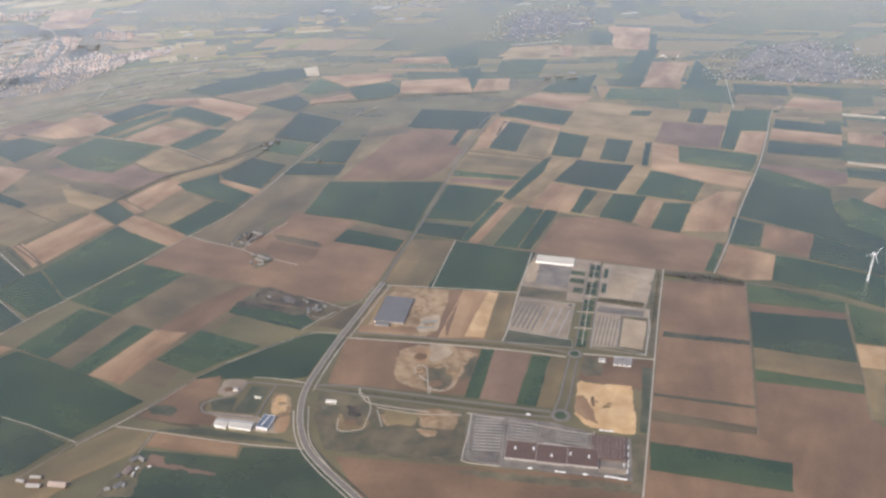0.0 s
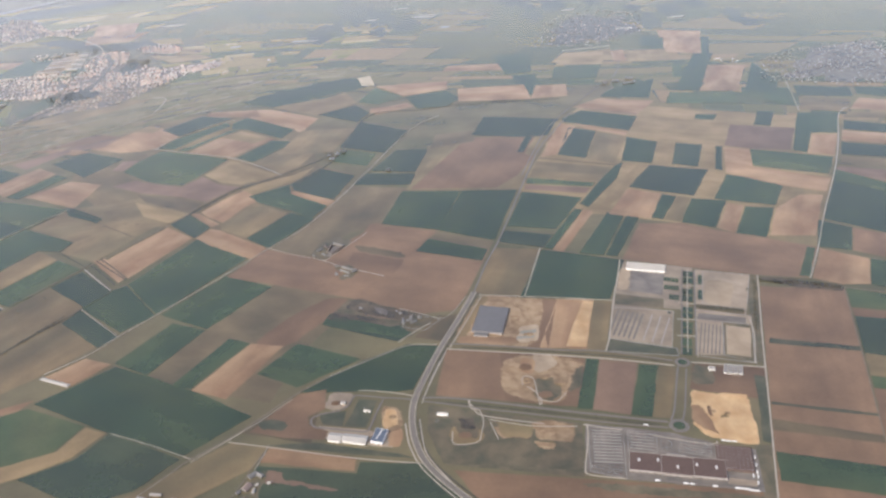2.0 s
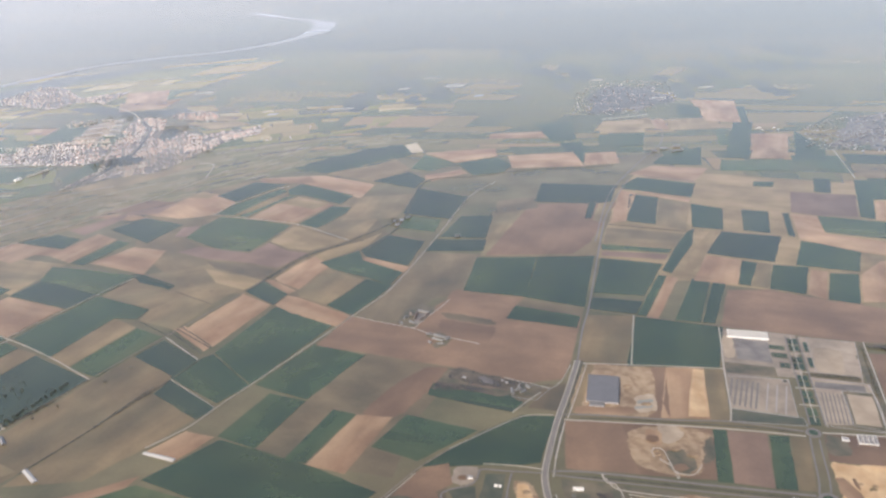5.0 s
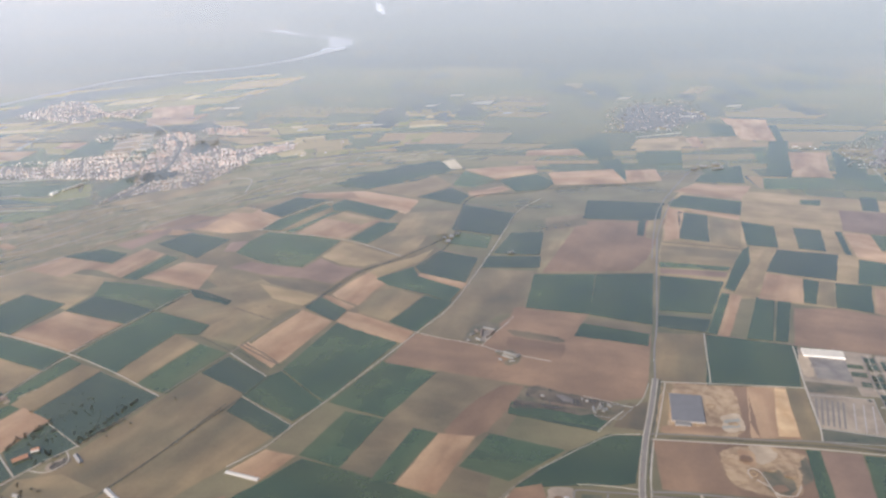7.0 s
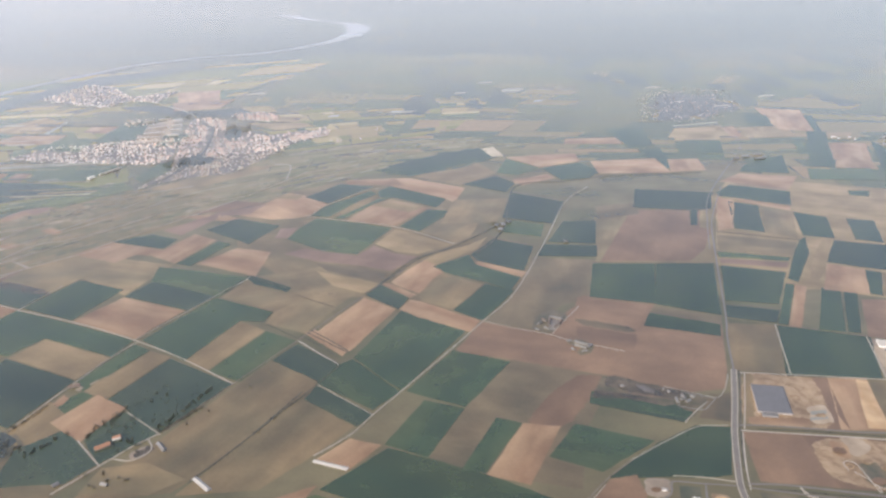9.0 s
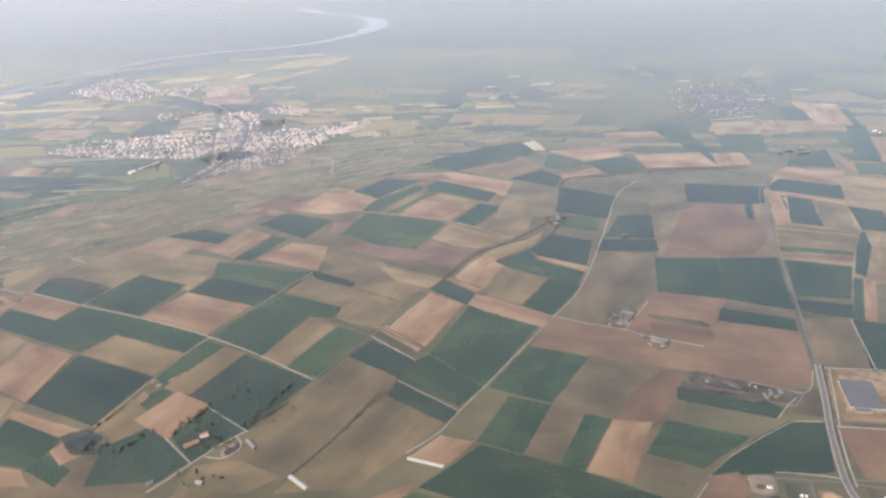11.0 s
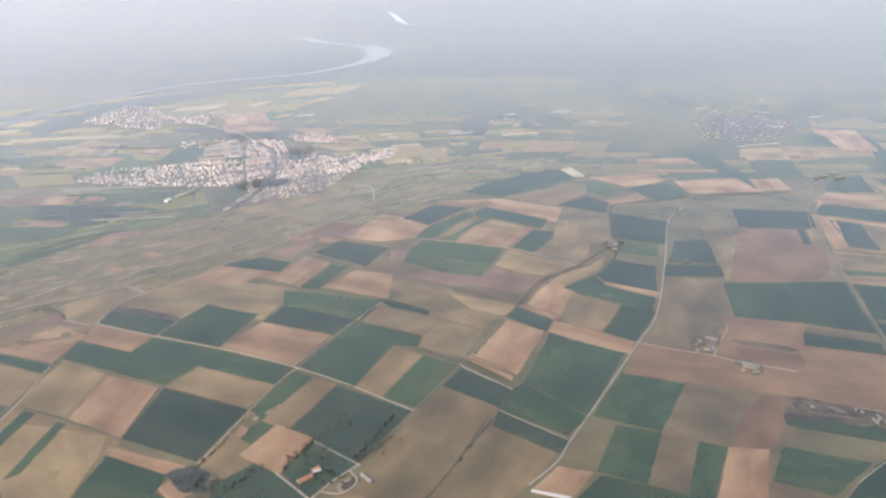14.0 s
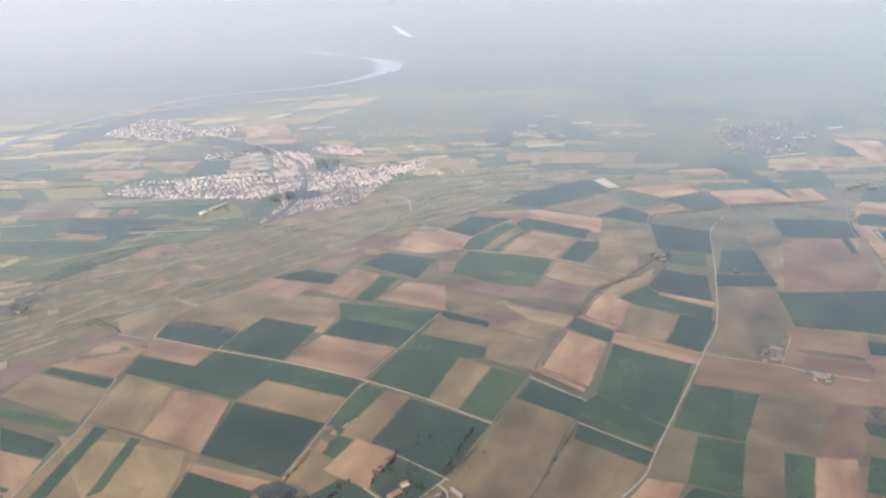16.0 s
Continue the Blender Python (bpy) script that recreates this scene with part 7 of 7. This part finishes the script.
PARKS = ((-298.3, 647.9, 12, 13), (-308.7, 579.4, 16, 10))
PLACES = [p for p in PLACES if clear_of_railway(p[0], p[1]) and all(((p[0] - x) / a) ** 2 + ((p[1] - y) / b) ** 2 > 1 for x, y, a, b in PARKS)]
PLACES.sort(key=lambda p: (p[0] + 120) ** 2 + p[1] ** 2)
NEAR, FAR = PLACES[:260], PLACES[260:]
# Roof tones lifted: sunlight and distance haze are put into the tile colours.
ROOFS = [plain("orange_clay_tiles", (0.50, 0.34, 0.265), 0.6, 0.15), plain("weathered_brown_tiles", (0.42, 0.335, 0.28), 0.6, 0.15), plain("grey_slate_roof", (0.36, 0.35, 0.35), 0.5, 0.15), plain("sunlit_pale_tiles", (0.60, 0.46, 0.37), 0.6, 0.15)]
HOUSES = [barn("house", (-l / 2, 0), (l / 2, 0), w, h, RENDER_WALL, roof, label, 0.42, "house", 3) for (l, w, h), roof, label in zip(
    ((1.3, 1.0, 0.6), (1.6, 1.1, 0.7), (2.4, 1.1, 0.8), (1.2, 1.1, 0.6)), ROOFS,
    ("small white house with a clay tile roof", "white house with a weathered brown roof", "long pale house with a slate roof", "cream house with a sunlit tile roof"))]
pick = random.Random(3)
for k, (x, y, turn, l, w, h) in enumerate(NEAR):
    m = Matrix.Translation((x, y, 0.05)) @ Matrix.Rotation(turn, 4, "Z") @ Matrix.Scale(0.7, 4)
    if k < 4:
        HOUSES[k].matrix_basis = m
        tagged(HOUSES[k], group="houses of the town")
    else:
        tagged(copy_thing(pick.choice(HOUSES), m), group="houses of the town")

# Walls and roofs paled in colour for haze that these surfaces don't show.
TOWN_WALL = plain("town_wall_paled", (0.88, 0.86, 0.85), 0.7, 0.08, 1.0, 0.0, 0.12, 1.5, True)
TOWN_ROOF = plain("town_roof_paled", (0.74, 0.57, 0.49), 0.5, 0.2, 2.0, 0.0, 0.5, 1.5, True)


def many_houses(name, places, wall, roof, label, pitch=1.6):
    verts, faces, mats = [], [], []
    for x, y, turn, l, w, h in places:
        c, s, n = math.cos(turn), math.sin(turn), len(verts)
        for u, v, z in ((-l, -w, 0), (l, -w, 0), (l, w, 0), (-l, w, 0), (-l, -w, h), (l, -w, h), (l, w, h), (-l, w, h), (-l, 0, h * pitch), (l, 0, h * pitch)):
            verts.append((x + 0.32 * (u * c - v * s), y + 0.32 * (u * s + v * c), 0.6 * z + 0.03))
        for f in ((0, 1, 5, 4), (1, 2, 6, 9, 5), (2, 3, 7, 6), (3, 0, 4, 8, 7)):
            faces.append([n + i for i in f]), mats.append(0)
        for f in ((4, 5, 9, 8), (6, 7, 8, 9)):
            faces.append([n + i for i in f]), mats.append(1)
    me = mesh_of(name, verts, faces, [wall, roof])
    me.polygons.foreach_set("material_index", mats)
    tagged(new(name, me), label, "houses", "", "stuff")


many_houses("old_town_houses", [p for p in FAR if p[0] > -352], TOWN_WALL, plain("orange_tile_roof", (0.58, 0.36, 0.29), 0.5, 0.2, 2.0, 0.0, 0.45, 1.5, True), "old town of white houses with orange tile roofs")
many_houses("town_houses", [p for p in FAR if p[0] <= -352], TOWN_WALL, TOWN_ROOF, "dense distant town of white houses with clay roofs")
DULL_TILES = plain("dull_tile_roof", (0.29, 0.26, 0.25), SHEEN, 0.1, 2.0, 0.0, 0.75, GLOSS, True)
# The village wall tone is shifted to blue-grey to stand for haze.
many_houses("village_houses", GREY_PLACES, plain("hazed_render_wall", (0.34, 0.35, 0.385), 0.6, 0.1, 1.0, 0.0, 0.35, 1.5, True), DULL_TILES, "far village greyed for haze, with dull tile roofs", 1.2)


# ---- trees and hedges ----
def clump_crown(rng, radius, height, lift, count, leaf):
    """A loose crown of small leaf clumps with gaps and an uneven outline."""
    vs, fs = [], []
    for _ in range(count):
        a, z = rng.uniform(0, 2 * math.pi), rng.random()
        r = radius * math.sqrt(rng.random()) * (0.45 + 0.75 * math.sin(math.pi * (0.12 + 0.8 * z)))
        c = Vector((r * math.cos(a), r * math.sin(a), lift + z * height))
        size = leaf * rng.uniform(0.6, 1.3)
        turn = Euler((rng.uniform(0, 6), rng.uniform(0, 6), rng.uniform(0, 6)))
        n = len(vs)
        for q in ((-1, -0.6, 0), (1, -0.5, 0.2), (0.7, 0.8, -0.2), (-0.6, 0.7, 0.3)):
            p = Vector(q) * size
            p.rotate(turn)
            vs.append(c + p)
        fs += [(n, n + 1, n + 2), (n, n + 2, n + 3)]
    return vs, fs


def tree(seed, leafy):
    rng = random.Random(seed)
    label = "round-crowned tree in dark spring leaf" if leafy else "bare grey-brown tree before leafing"
    top = tagged(new("tree"), label, "tree", "trees of the plain")
    bm = bmesh.new()
    bmesh.ops.create_cone(bm, cap_ends=True, segments=6, radius1=0.09, radius2=0.03, depth=0.9, matrix=Matrix.Translation((0, 0, 0.45)))
    for k in range(4):
        a = 1.6 * k + rng.random()
        m = Matrix.Translation((0.16 * math.cos(a), 0.16 * math.sin(a), 0.62)) @ Matrix.Rotation(a, 4, "Z") @ Matrix.Rotation(0.7, 4, "Y")
        bmesh.ops.create_cone(bm, cap_ends=True, segments=5, radius1=0.035, radius2=0.012, depth=0.5, matrix=m)
    part("trunk", bm, BARK, top)
    vs, fs = clump_crown(rng, 0.5, 0.75, 0.3, 70, 0.12)
    crown = new("crown", mesh_of("crown", vs, fs, LEAF if leafy else TWIG))
    crown.parent = top
    return top


SPECIES = [tree(21, True), tree(22, True), tree(23, False), tree(24, False)]
grow = random.Random(8)
STANDS = []


def row_of_trees(step, spread, *pts):
    for a, b in zip(pts, pts[1:]):
        a, b = Vector(a), Vector(b)
        n = max(1, int((b - a).length / step))
        for k in range(n):
            p = a.lerp(b, (k + grow.random()) / n)
            STANDS.append((p.x + grow.gauss(0, spread), p.y + grow.gauss(0, spread), grow.uniform(0.6, 1.25)))


def copse(at, rx, ry, count):
    for _ in range(count):
        a, r = grow.uniform(0, 2 * math.pi), math.sqrt(grow.random())
        STANDS.append((at[0] + rx * r * math.cos(a), at[1] + ry * r * math.sin(a), grow.uniform(0.5, 1.3)))


row_of_trees(0.55, 0.45, (80.5, 292.7), (96.6, 290.9), (109.9, 286.3))
row_of_trees(0.5, 0.3, (-78.6, 285.6), (-70.2, 281.8), (-61.7, 277.7))
row_of_trees(0.8, 0.3, (-56.2, 275.5), (-48.5, 271.2), (-43.6, 271.7))
row_of_trees(1.2, 0.3, (-55.5, 274.2), (-46.0, 269.0), (-42.2, 272.6))
for at, rx, ry, count in zip(((-99.7, 328.5), (-95.4, 336.5), (-89.3, 339.3), (-100.0, 334.7), (-88.9, 314.9), (-93.7, 324.0), (-76.2, 282.6), (-77.9, 284.8), (-70.4, 271.7), (-77.9, 274.1), (-52.3, 267.8)), (3, 4, 4, 3, 2, 3, 4, 3, 7, 8, 3), (4, 4, 3, 3, 2, 2, 3, 2, 1.6, 1.6, 3), (10, 12, 12, 8, 5, 6, 16, 10, 16, 16, 6)):
    copse(at, rx, ry, count)
row_of_trees(6.0, 0.5, (-169.0, 372.7), (-153.6, 397.9), (-130.6, 414.2), (-122.9, 426.6), (-112.0, 438.9))
copse((-107.5, 438.6), 9, 8, 9)
row_of_trees(8.0, 0.8, (-92.8, 501.3), (-62.7, 511.3), (-33.2, 521.8), (25.7, 529.0))
row_of_trees(0.9, 0.5, (-233.9, 251.1), (-223.3, 265.8))
row_of_trees(9.0, 0.5, (-226.0, 254.1), (-202.7, 290.7))
row_of_trees(0.8, 0.7, (-257.4, 247.0), (-253.7, 255.8), (-247.7, 264.5))
copse((-248.2, 255.7), 9, 6, 8)
copse((-241.0, 243.9), 6, 4, 16)
copse((-280.8, 242.1), 6, 4, 16)
copse((-240.5, 266.7), 22, 9, 4)
row_of_trees(0.9, 0.8, (-272.7, 237.8), (-264.3, 250.0))
row_of_trees(1.0, 0.4, (-222.7, 279.1), (-228.1, 266.3), (-235.5, 252.3))
row_of_trees(1.2, 0.5, (-253.2, 253.1), (-248.3, 263.1))
row_of_trees(1.0, 0.3, (-282.9, 251.1), (-276.6, 265.5))
copse((-243.4, 226.7), 8, 4, 10)
row_of_trees(5.0, 0.3, (-203.0, 250.8), (-191.0, 271.5), (-189.0, 276.0))
row_of_trees(0.7, 0.25, (24.4, 279.7), (39.6, 276.0))
row_of_trees(0.7, 0.25, (52.2, 274.0), (68.1, 270.4))
row_of_trees(2.4, 0.2, (40.7, 244.3), (52.9, 300.0))
row_of_trees(2.0, 0.3, (64.4, 241.0), (78.9, 295.5))
copse((-95.4, 185.5), 8, 5, 12)
copse((-121.2, 178.2), 6, 4, 14)
copse((-88.9, 185.9), 4, 3, 8)
copse((-27.8, 203.2), 14, 4, 10)
row_of_trees(2.2, 0.4, (-46.7, 247.0), (-36.6, 277.6), (-27.8, 309.6))
STANDS.sort(key=lambda p: abs(p[0] + 60) + p[1])
for k, (x, y, size) in enumerate(STANDS[:300]):
    m = Matrix.Translation((x, y, 0.03)) @ Matrix.Rotation(grow.uniform(0, 6), 4, "Z") @ Matrix.Diagonal((size, size, size * grow.uniform(0.7, 1.0), 1)) @ Matrix.Scale(0.36, 4)
    if k < 4:
        SPECIES[k].matrix_basis = m
    else:
        made = copy_thing(grow.choice(SPECIES), m)


def thicket(name, places, label, count=16, size=1.0, material=None):
    """Far trees too many to count, as one body of loose leaf clumps."""
    vs, fs = [], []
    for x, y, s in places:
        v2, f2 = clump_crown(grow, 0.7 * s * size, 1.1 * s * size, 0.1, count, 0.3 * size)
        n = len(vs)
        vs += [(v.x + x, v.y + y, v.z) for v in v2]
        fs += [tuple(i + n for i in f) for f in f2]
    tagged(new(name, mesh_of(name, vs, fs, material or LEAF)), label, "trees", "", "stuff")


ORCHARD = [(-237.8 + grow.gauss(0, 7), 271.1 + grow.gauss(0, 6), grow.uniform(0.4, 0.9)) for _ in range(50)]
ORCHARD += [(-243.0 + grow.gauss(0, 5), 254.1 + grow.gauss(0, 4), grow.uniform(0.5, 1.0)) for _ in range(40)]
ORCHARD += [(-285.2 + grow.gauss(0, 5), 244.7 + grow.gauss(0, 3), grow.uniform(0.5, 1.0)) for _ in range(40)]
thicket("orchard_bushes", ORCHARD, "low dark bushes and bare fruit trees round the farmhouse", 9, 0.36)
thicket("hedge_trees", STANDS[300:], "scattered trees and hedges along tracks and hamlets", 30, 0.5)
STANDS = []
row_of_trees(6.0, 1.2, (-373.1, 365.0), (-397.2, 393.0), (-417.1, 405.4), (-428.9, 396.7))
row_of_trees(2.5, 0.8, (-363.6, 360.6), (-379.9, 374.8))
copse((-411.8, 391.6), 14, 10, 18)
row_of_trees(14.0, 1.6, (-367.1, 385.4), (-345.9, 403.0), (-331.5, 424.8), (-302.7, 468.1), (-266.9, 505.5))
row_of_trees(16.0, 2.5, (-399.1, 377.6), (-376.0, 407.4), (-336.1, 450.4), (-292.9, 498.9))
copse((-321.3, 575.0), 8, 14, 40)
copse((-299.4, 663.0), 14, 16, 70)
copse((-284.3, 582.9), 40, 18, 50)
copse((-370.2, 598.5), 50, 14, 40)
copse((-347.1, 717.9), 26, 12, 40)
thicket("valley_trees", STANDS, "trees and scrub along streams and round the town", 18, 0.6, SCRUB)


# ---- far woods: dark patches between the distant fields, loosely gathered ----
def clear_of_river(x, y):
    return all((Vector((x, y)) - Vector(p).lerp(Vector(q), k / 3)).length > 26 for p, q in zip(RIVER, RIVER[1:]) for k in range(4))


def far_woods(name, label, count, xs, ys, size, bar, seed, material):
    """Woods and copses far off: low bodies with uneven outlines, gathered where the noise is thick."""
    rng = random.Random(seed)
    while count:
        y = ys[0] + (ys[1] - ys[0]) * rng.random() ** 1.4
        x = rng.uniform(*xs) * (0.5 + 0.5 * y / ys[1])
        thick = noise.noise((x * 0.006, y * 0.003, seed)) + 0.5 * noise.noise((x * 0.02, y * 0.01, seed + 4.0))
        if thick < bar or not clear_of_river(x, y):
            continue
        count -= 1
        r = size * rng.uniform(0.4, 1.3) * y / ys[0]
        z, m = 0.026 + 0.006 * rng.random(), 14
        rim = [r * (1 + 0.9 * noise.noise((2.2 * math.cos(0.45 * k), 2.2 * math.sin(0.45 * k), count * 1.7))) for k in range(m)]
        vs = [(x + 1.3 * q * math.cos(2 * math.pi * k / m), y + 2.4 * q * math.sin(2 * math.pi * k / m), z) for k, q in enumerate(rim)]
        tagged(new(name, mesh_of(name, vs, [tuple(range(m))], material)), label, "wood", "far woods", "structure")


WOOD = land("hazy_wood", (0.085, 0.090, 0.062), (0.135, 0.128, 0.085), 0.1, 0.03, 0.35, False, True)
far_woods("far_wood", "dark distant wood between hazy fields", 150, (-420, 620), (720, 1300), 7.0, 0.12, 3, WOOD)


# ---- distant parcels ----
def patchwork(name, quad, rows_, piece, palette, label, seed, inset=0.03, z=0.014, apart=False, share=0.92):
    """Strips of land in a four-sided region, each cut into parcels of uneven length."""
    rng = random.Random(seed)
    a, b, c, d = [Vector(p) for p in quad]

    def at(u, v):
        return (a.lerp(b, u)).lerp(d.lerp(c, u), v)
    vs, fs = [], []
    cuts = sorted(rng.random() for _ in range(rows_ - 1))
    cuts = [0.0] + [0.5 * (k + 1) / rows_ + 0.5 * q for k, q in enumerate(cuts)] + [1.0]
    for v0, v1 in zip(cuts, cuts[1:]):
        u = -rng.random() * piece
        while u < 1:
            u1 = u + piece * rng.choice((0.35, 0.6, 1.0, 1.0, 1.6, 2.2))
            if rng.random() < share:
                n = len(vs)
                lean = rng.uniform(-0.1, 0.1) * piece
                p = [at(max(0, u), v0), at(min(1, u1), v0), at(min(1, u1 + lean), v1), at(max(0, u + lean), v1)]
                m = sum(p, Vector((0, 0))) / 4
                h = z + rng.uniform(0, 0.008)
                vs += [(*(m + (q - m) * (1 - inset)), h) for q in p]
                fs.append((n, n + 1, n + 2, n + 3))
            u = u1
    if apart:
        for k in range(0, len(vs), 4):
            tagged(new(name, mesh_of(name, vs[k:k + 4], [(0, 1, 2, 3)], palette)), label, "field", "distant parcels", "structure")
    else:
        tagged(new(name, mesh_of(name, vs, fs, palette)), label, "fields", "", "stuff")


def palette(name, stops, calm=0.3, apart=False, quiet=(0.165, 0.14, 0.075)):
    """Land whose tone is drawn, parcel by parcel, from a few crops."""
    m, nodes, links, p = surface(name, SHEEN, 0.5)
    p.inputs["IOR"].default_value = GLOSS
    ramp = nodes.new("ShaderNodeValToRGB")
    ramp.color_ramp.interpolation = "CONSTANT"
    while len(ramp.color_ramp.elements) < len(stops):
        ramp.color_ramp.elements.new(0.5)
    for e, (pos, col) in zip(ramp.color_ramp.elements, stops):
        e.position, e.color = pos, (*col, 1)
    links.new(nodes.new("ShaderNodeObjectInfo").outputs["Random"] if apart else nodes.new("ShaderNodeNewGeometry").outputs["Random Per Island"], ramp.inputs[0])
    co = nodes.new("ShaderNodeTexCoord")
    broad = noise_at(nodes, links, co.outputs["Object"], 0.02, 4.0)
    fine = noise_at(nodes, links, co.outputs["Object"], 0.25, 4.0)
    c = mixed(nodes, links, ramp.outputs[0], quiet, calm)
    k = nodes.new("ShaderNodeMath")
    k.operation = "MULTIPLY"
    links.new(broad, k.inputs[0])
    k.inputs[1].default_value = 0.25
    c = mixed(nodes, links, c, (0.21, 0.175, 0.09), k.outputs[0])
    k2 = nodes.new("ShaderNodeMath")
    k2.operation = "MULTIPLY"
    links.new(fine, k2.inputs[0])
    k2.inputs[1].default_value = 0.2
    c = mixed(nodes, links, c, (0.12, 0.125, 0.055), k2.outputs[0])
    links.new(c, p.inputs["Base Color"])
    return m


VINES = palette("vineyard_strips", ((0.0, (0.204, 0.177, 0.066)), (0.22, (0.324, 0.234, 0.101)), (0.42, (0.150, 0.154, 0.057)), (0.58, (0.384, 0.262, 0.123)), (0.78, (0.252, 0.205, 0.079)), (0.94, (0.600, 0.460, 0.280))), 0.36, True, (0.165, 0.135, 0.096))
VALLEY = palette("valley_crops", ((0.0, (0.120, 0.154, 0.044)), (0.22, (0.240, 0.234, 0.057)), (0.42, (0.360, 0.285, 0.088)), (0.6, (0.090, 0.114, 0.044)), (0.72, (0.444, 0.319, 0.132)), (0.9, (0.624, 0.490, 0.238))), 0.3, True)
PLAIN_FAR = palette("far_plain_crops", ((0.0, (0.078, 0.108, 0.048)), (0.22, (0.162, 0.160, 0.062)), (0.42, (0.288, 0.217, 0.097)), (0.60, (0.396, 0.251, 0.123)), (0.78, (0.072, 0.097, 0.044)), (0.9, (0.240, 0.199, 0.084))), 0.3, True)
DIM_VALLEY = palette("hazy_valley_crops", ((0.0, (0.108, 0.137, 0.048)), (0.3, (0.204, 0.199, 0.066)), (0.55, (0.288, 0.228, 0.092)), (0.75, (0.102, 0.120, 0.048)), (0.88, (0.336, 0.251, 0.114))), 0.5)
DRY = palette("dry_meadows", ((0.0, (0.24, 0.21, 0.095)), (0.3, (0.30, 0.25, 0.12)), (0.55, (0.20, 0.195, 0.085)), (0.75, (0.34, 0.27, 0.14)), (0.9, (0.42, 0.33, 0.19))), 0.3, True)
PLOTS = palette("slope_plot_crops", ((0.0, (0.42, 0.35, 0.25)), (0.35, (0.10, 0.105, 0.062)), (0.6, (0.50, 0.42, 0.31)), (0.8, (0.36, 0.25, 0.16))), 0.15)
WOODS = palette("far_woods_and_fields", ((0.0, (0.035, 0.05, 0.035)), (0.35, (0.06, 0.075, 0.05)), (0.6, (0.10, 0.105, 0.068)), (0.75, (0.045, 0.06, 0.04)), (0.93, (0.15, 0.14, 0.095))))
patchwork("vineyard_strip", [(-406.3, 314.1), (-250.3, 475.7), (-173.5, 551.3), (-482.8, 481.7)], 60, 0.035, VINES, "narrow olive and tan strip on the low slope", 41, 0.06, 0.014, True)
patchwork("slope_plots", [(-406.3, 314.1), (-250.3, 475.7), (-173.5, 551.3), (-482.8, 481.7)], 120, 0.032, PLOTS, "thin pale and dark plots and paths on the low slope", 52, 0.22, 0.03, False, 0.13)
patchwork("slope_plots", [(-286.2, 456.5), (-79.0, 596.5), (-23.4, 636.6), (-281.1, 587.3)], 60, 0.05, PLOTS, "thin pale and dark plots and paths below the town", 53, 0.22, 0.03, False, 0.12)
patchwork("valley_plots", [(-520, 480), (-350, 505), (-345, 568), (-520, 556)], 36, 0.16, PLOTS, "long thin plots and sheeted beds in the valley", 54, 0.2, 0.10, False, 0.17)
patchwork("valley_plots", [(-560, 590), (-448, 604), (-382, 690), (-560, 690)], 34, 0.2, PLOTS, "long thin plots in the valley beside the town", 55, 0.2, 0.10, False, 0.15)
patchwork("valley_field", [(-490.7, 418.4), (-333.7, 521.1), (-394.5, 680.8), (-664.7, 666.9)], 12, 0.16, VALLEY, "long green or brown field in the valley", 42, 0.03, 0.014, True)
patchwork("valley_field", [(-246.1, 589.0), (-119.3, 637.3), (-94.0, 763.5), (-312.2, 744.1)], 12, 0.14, VALLEY, "pale green valley field behind the town", 43, 0.03, 0.014, True)
patchwork("valley_field", [(-664.7, 666.9), (-347.9, 724.0), (-242.5, 989.3), (-615.6, 842.3)], 12, 0.12, VALLEY, "hazy valley field between the town and the river", 44, 0.03, 0.014, True)
patchwork("valley_field", [(-286.2, 456.5), (-79.0, 596.5), (-23.4, 636.6), (-281.1, 587.3)], 18, 0.07, DRY, "dry olive meadow between the town and the ploughland", 51, 0.03, 0.014, True)
patchwork("plain_field", [(-180.6, 552.5), (137.9, 562.2), (221.5, 653.7), (-155.9, 680.4)], 10, 0.11, PLAIN_FAR, "distant hazy field of the plain", 45, 0.03, 0.014, True)
patchwork("plain_fields", [(-311.4, 733.9), (266.8, 622.8), (543.8, 822.2), (-255.4, 1030.7)], 16, 0.07, DIM_VALLEY, "distant mixed fields of the plain", 46)
patchwork("plain_field", [(62.9, 489.0), (305.8, 443.6), (432.4, 663.6), (65.3, 724.7)], 16, 0.09, PLAIN_FAR, "distant hazy field of the plain", 47, 0.03, 0.010, True)
patchwork("plain_field", [(181.8, 378.3), (280.9, 356.1), (371.9, 499.8), (230.7, 494.8)], 12, 0.3, PLAIN_FAR, "narrow striped field at the edge of the plain", 48, 0.03, 0.014, True)
patchwork("far_land", [(-2600, 950), (2600, 950), (4200, 2300), (-4200, 2300)], 26, 0.03, WOODS, "wide hazy land of woods and fields", 49)
patchwork("far_land", [(-4200, 2300), (4200, 2300), (5600, 4800), (-5600, 4800)], 22, 0.03, WOODS, "wide hazy land of woods and fields", 50)
river_bend = part("river_bend", ribbon([(-243.5, 1777.1), (-229.5, 1695.6), (-220.8, 1601.6), (-206.9, 1552.8), (-190.9, 1560.9)], [4, 12, 15, 8, 4], 0.12), WATER)
tagged(river_bend, "far gleaming bend of the river", "river", "", "structure")

settle()
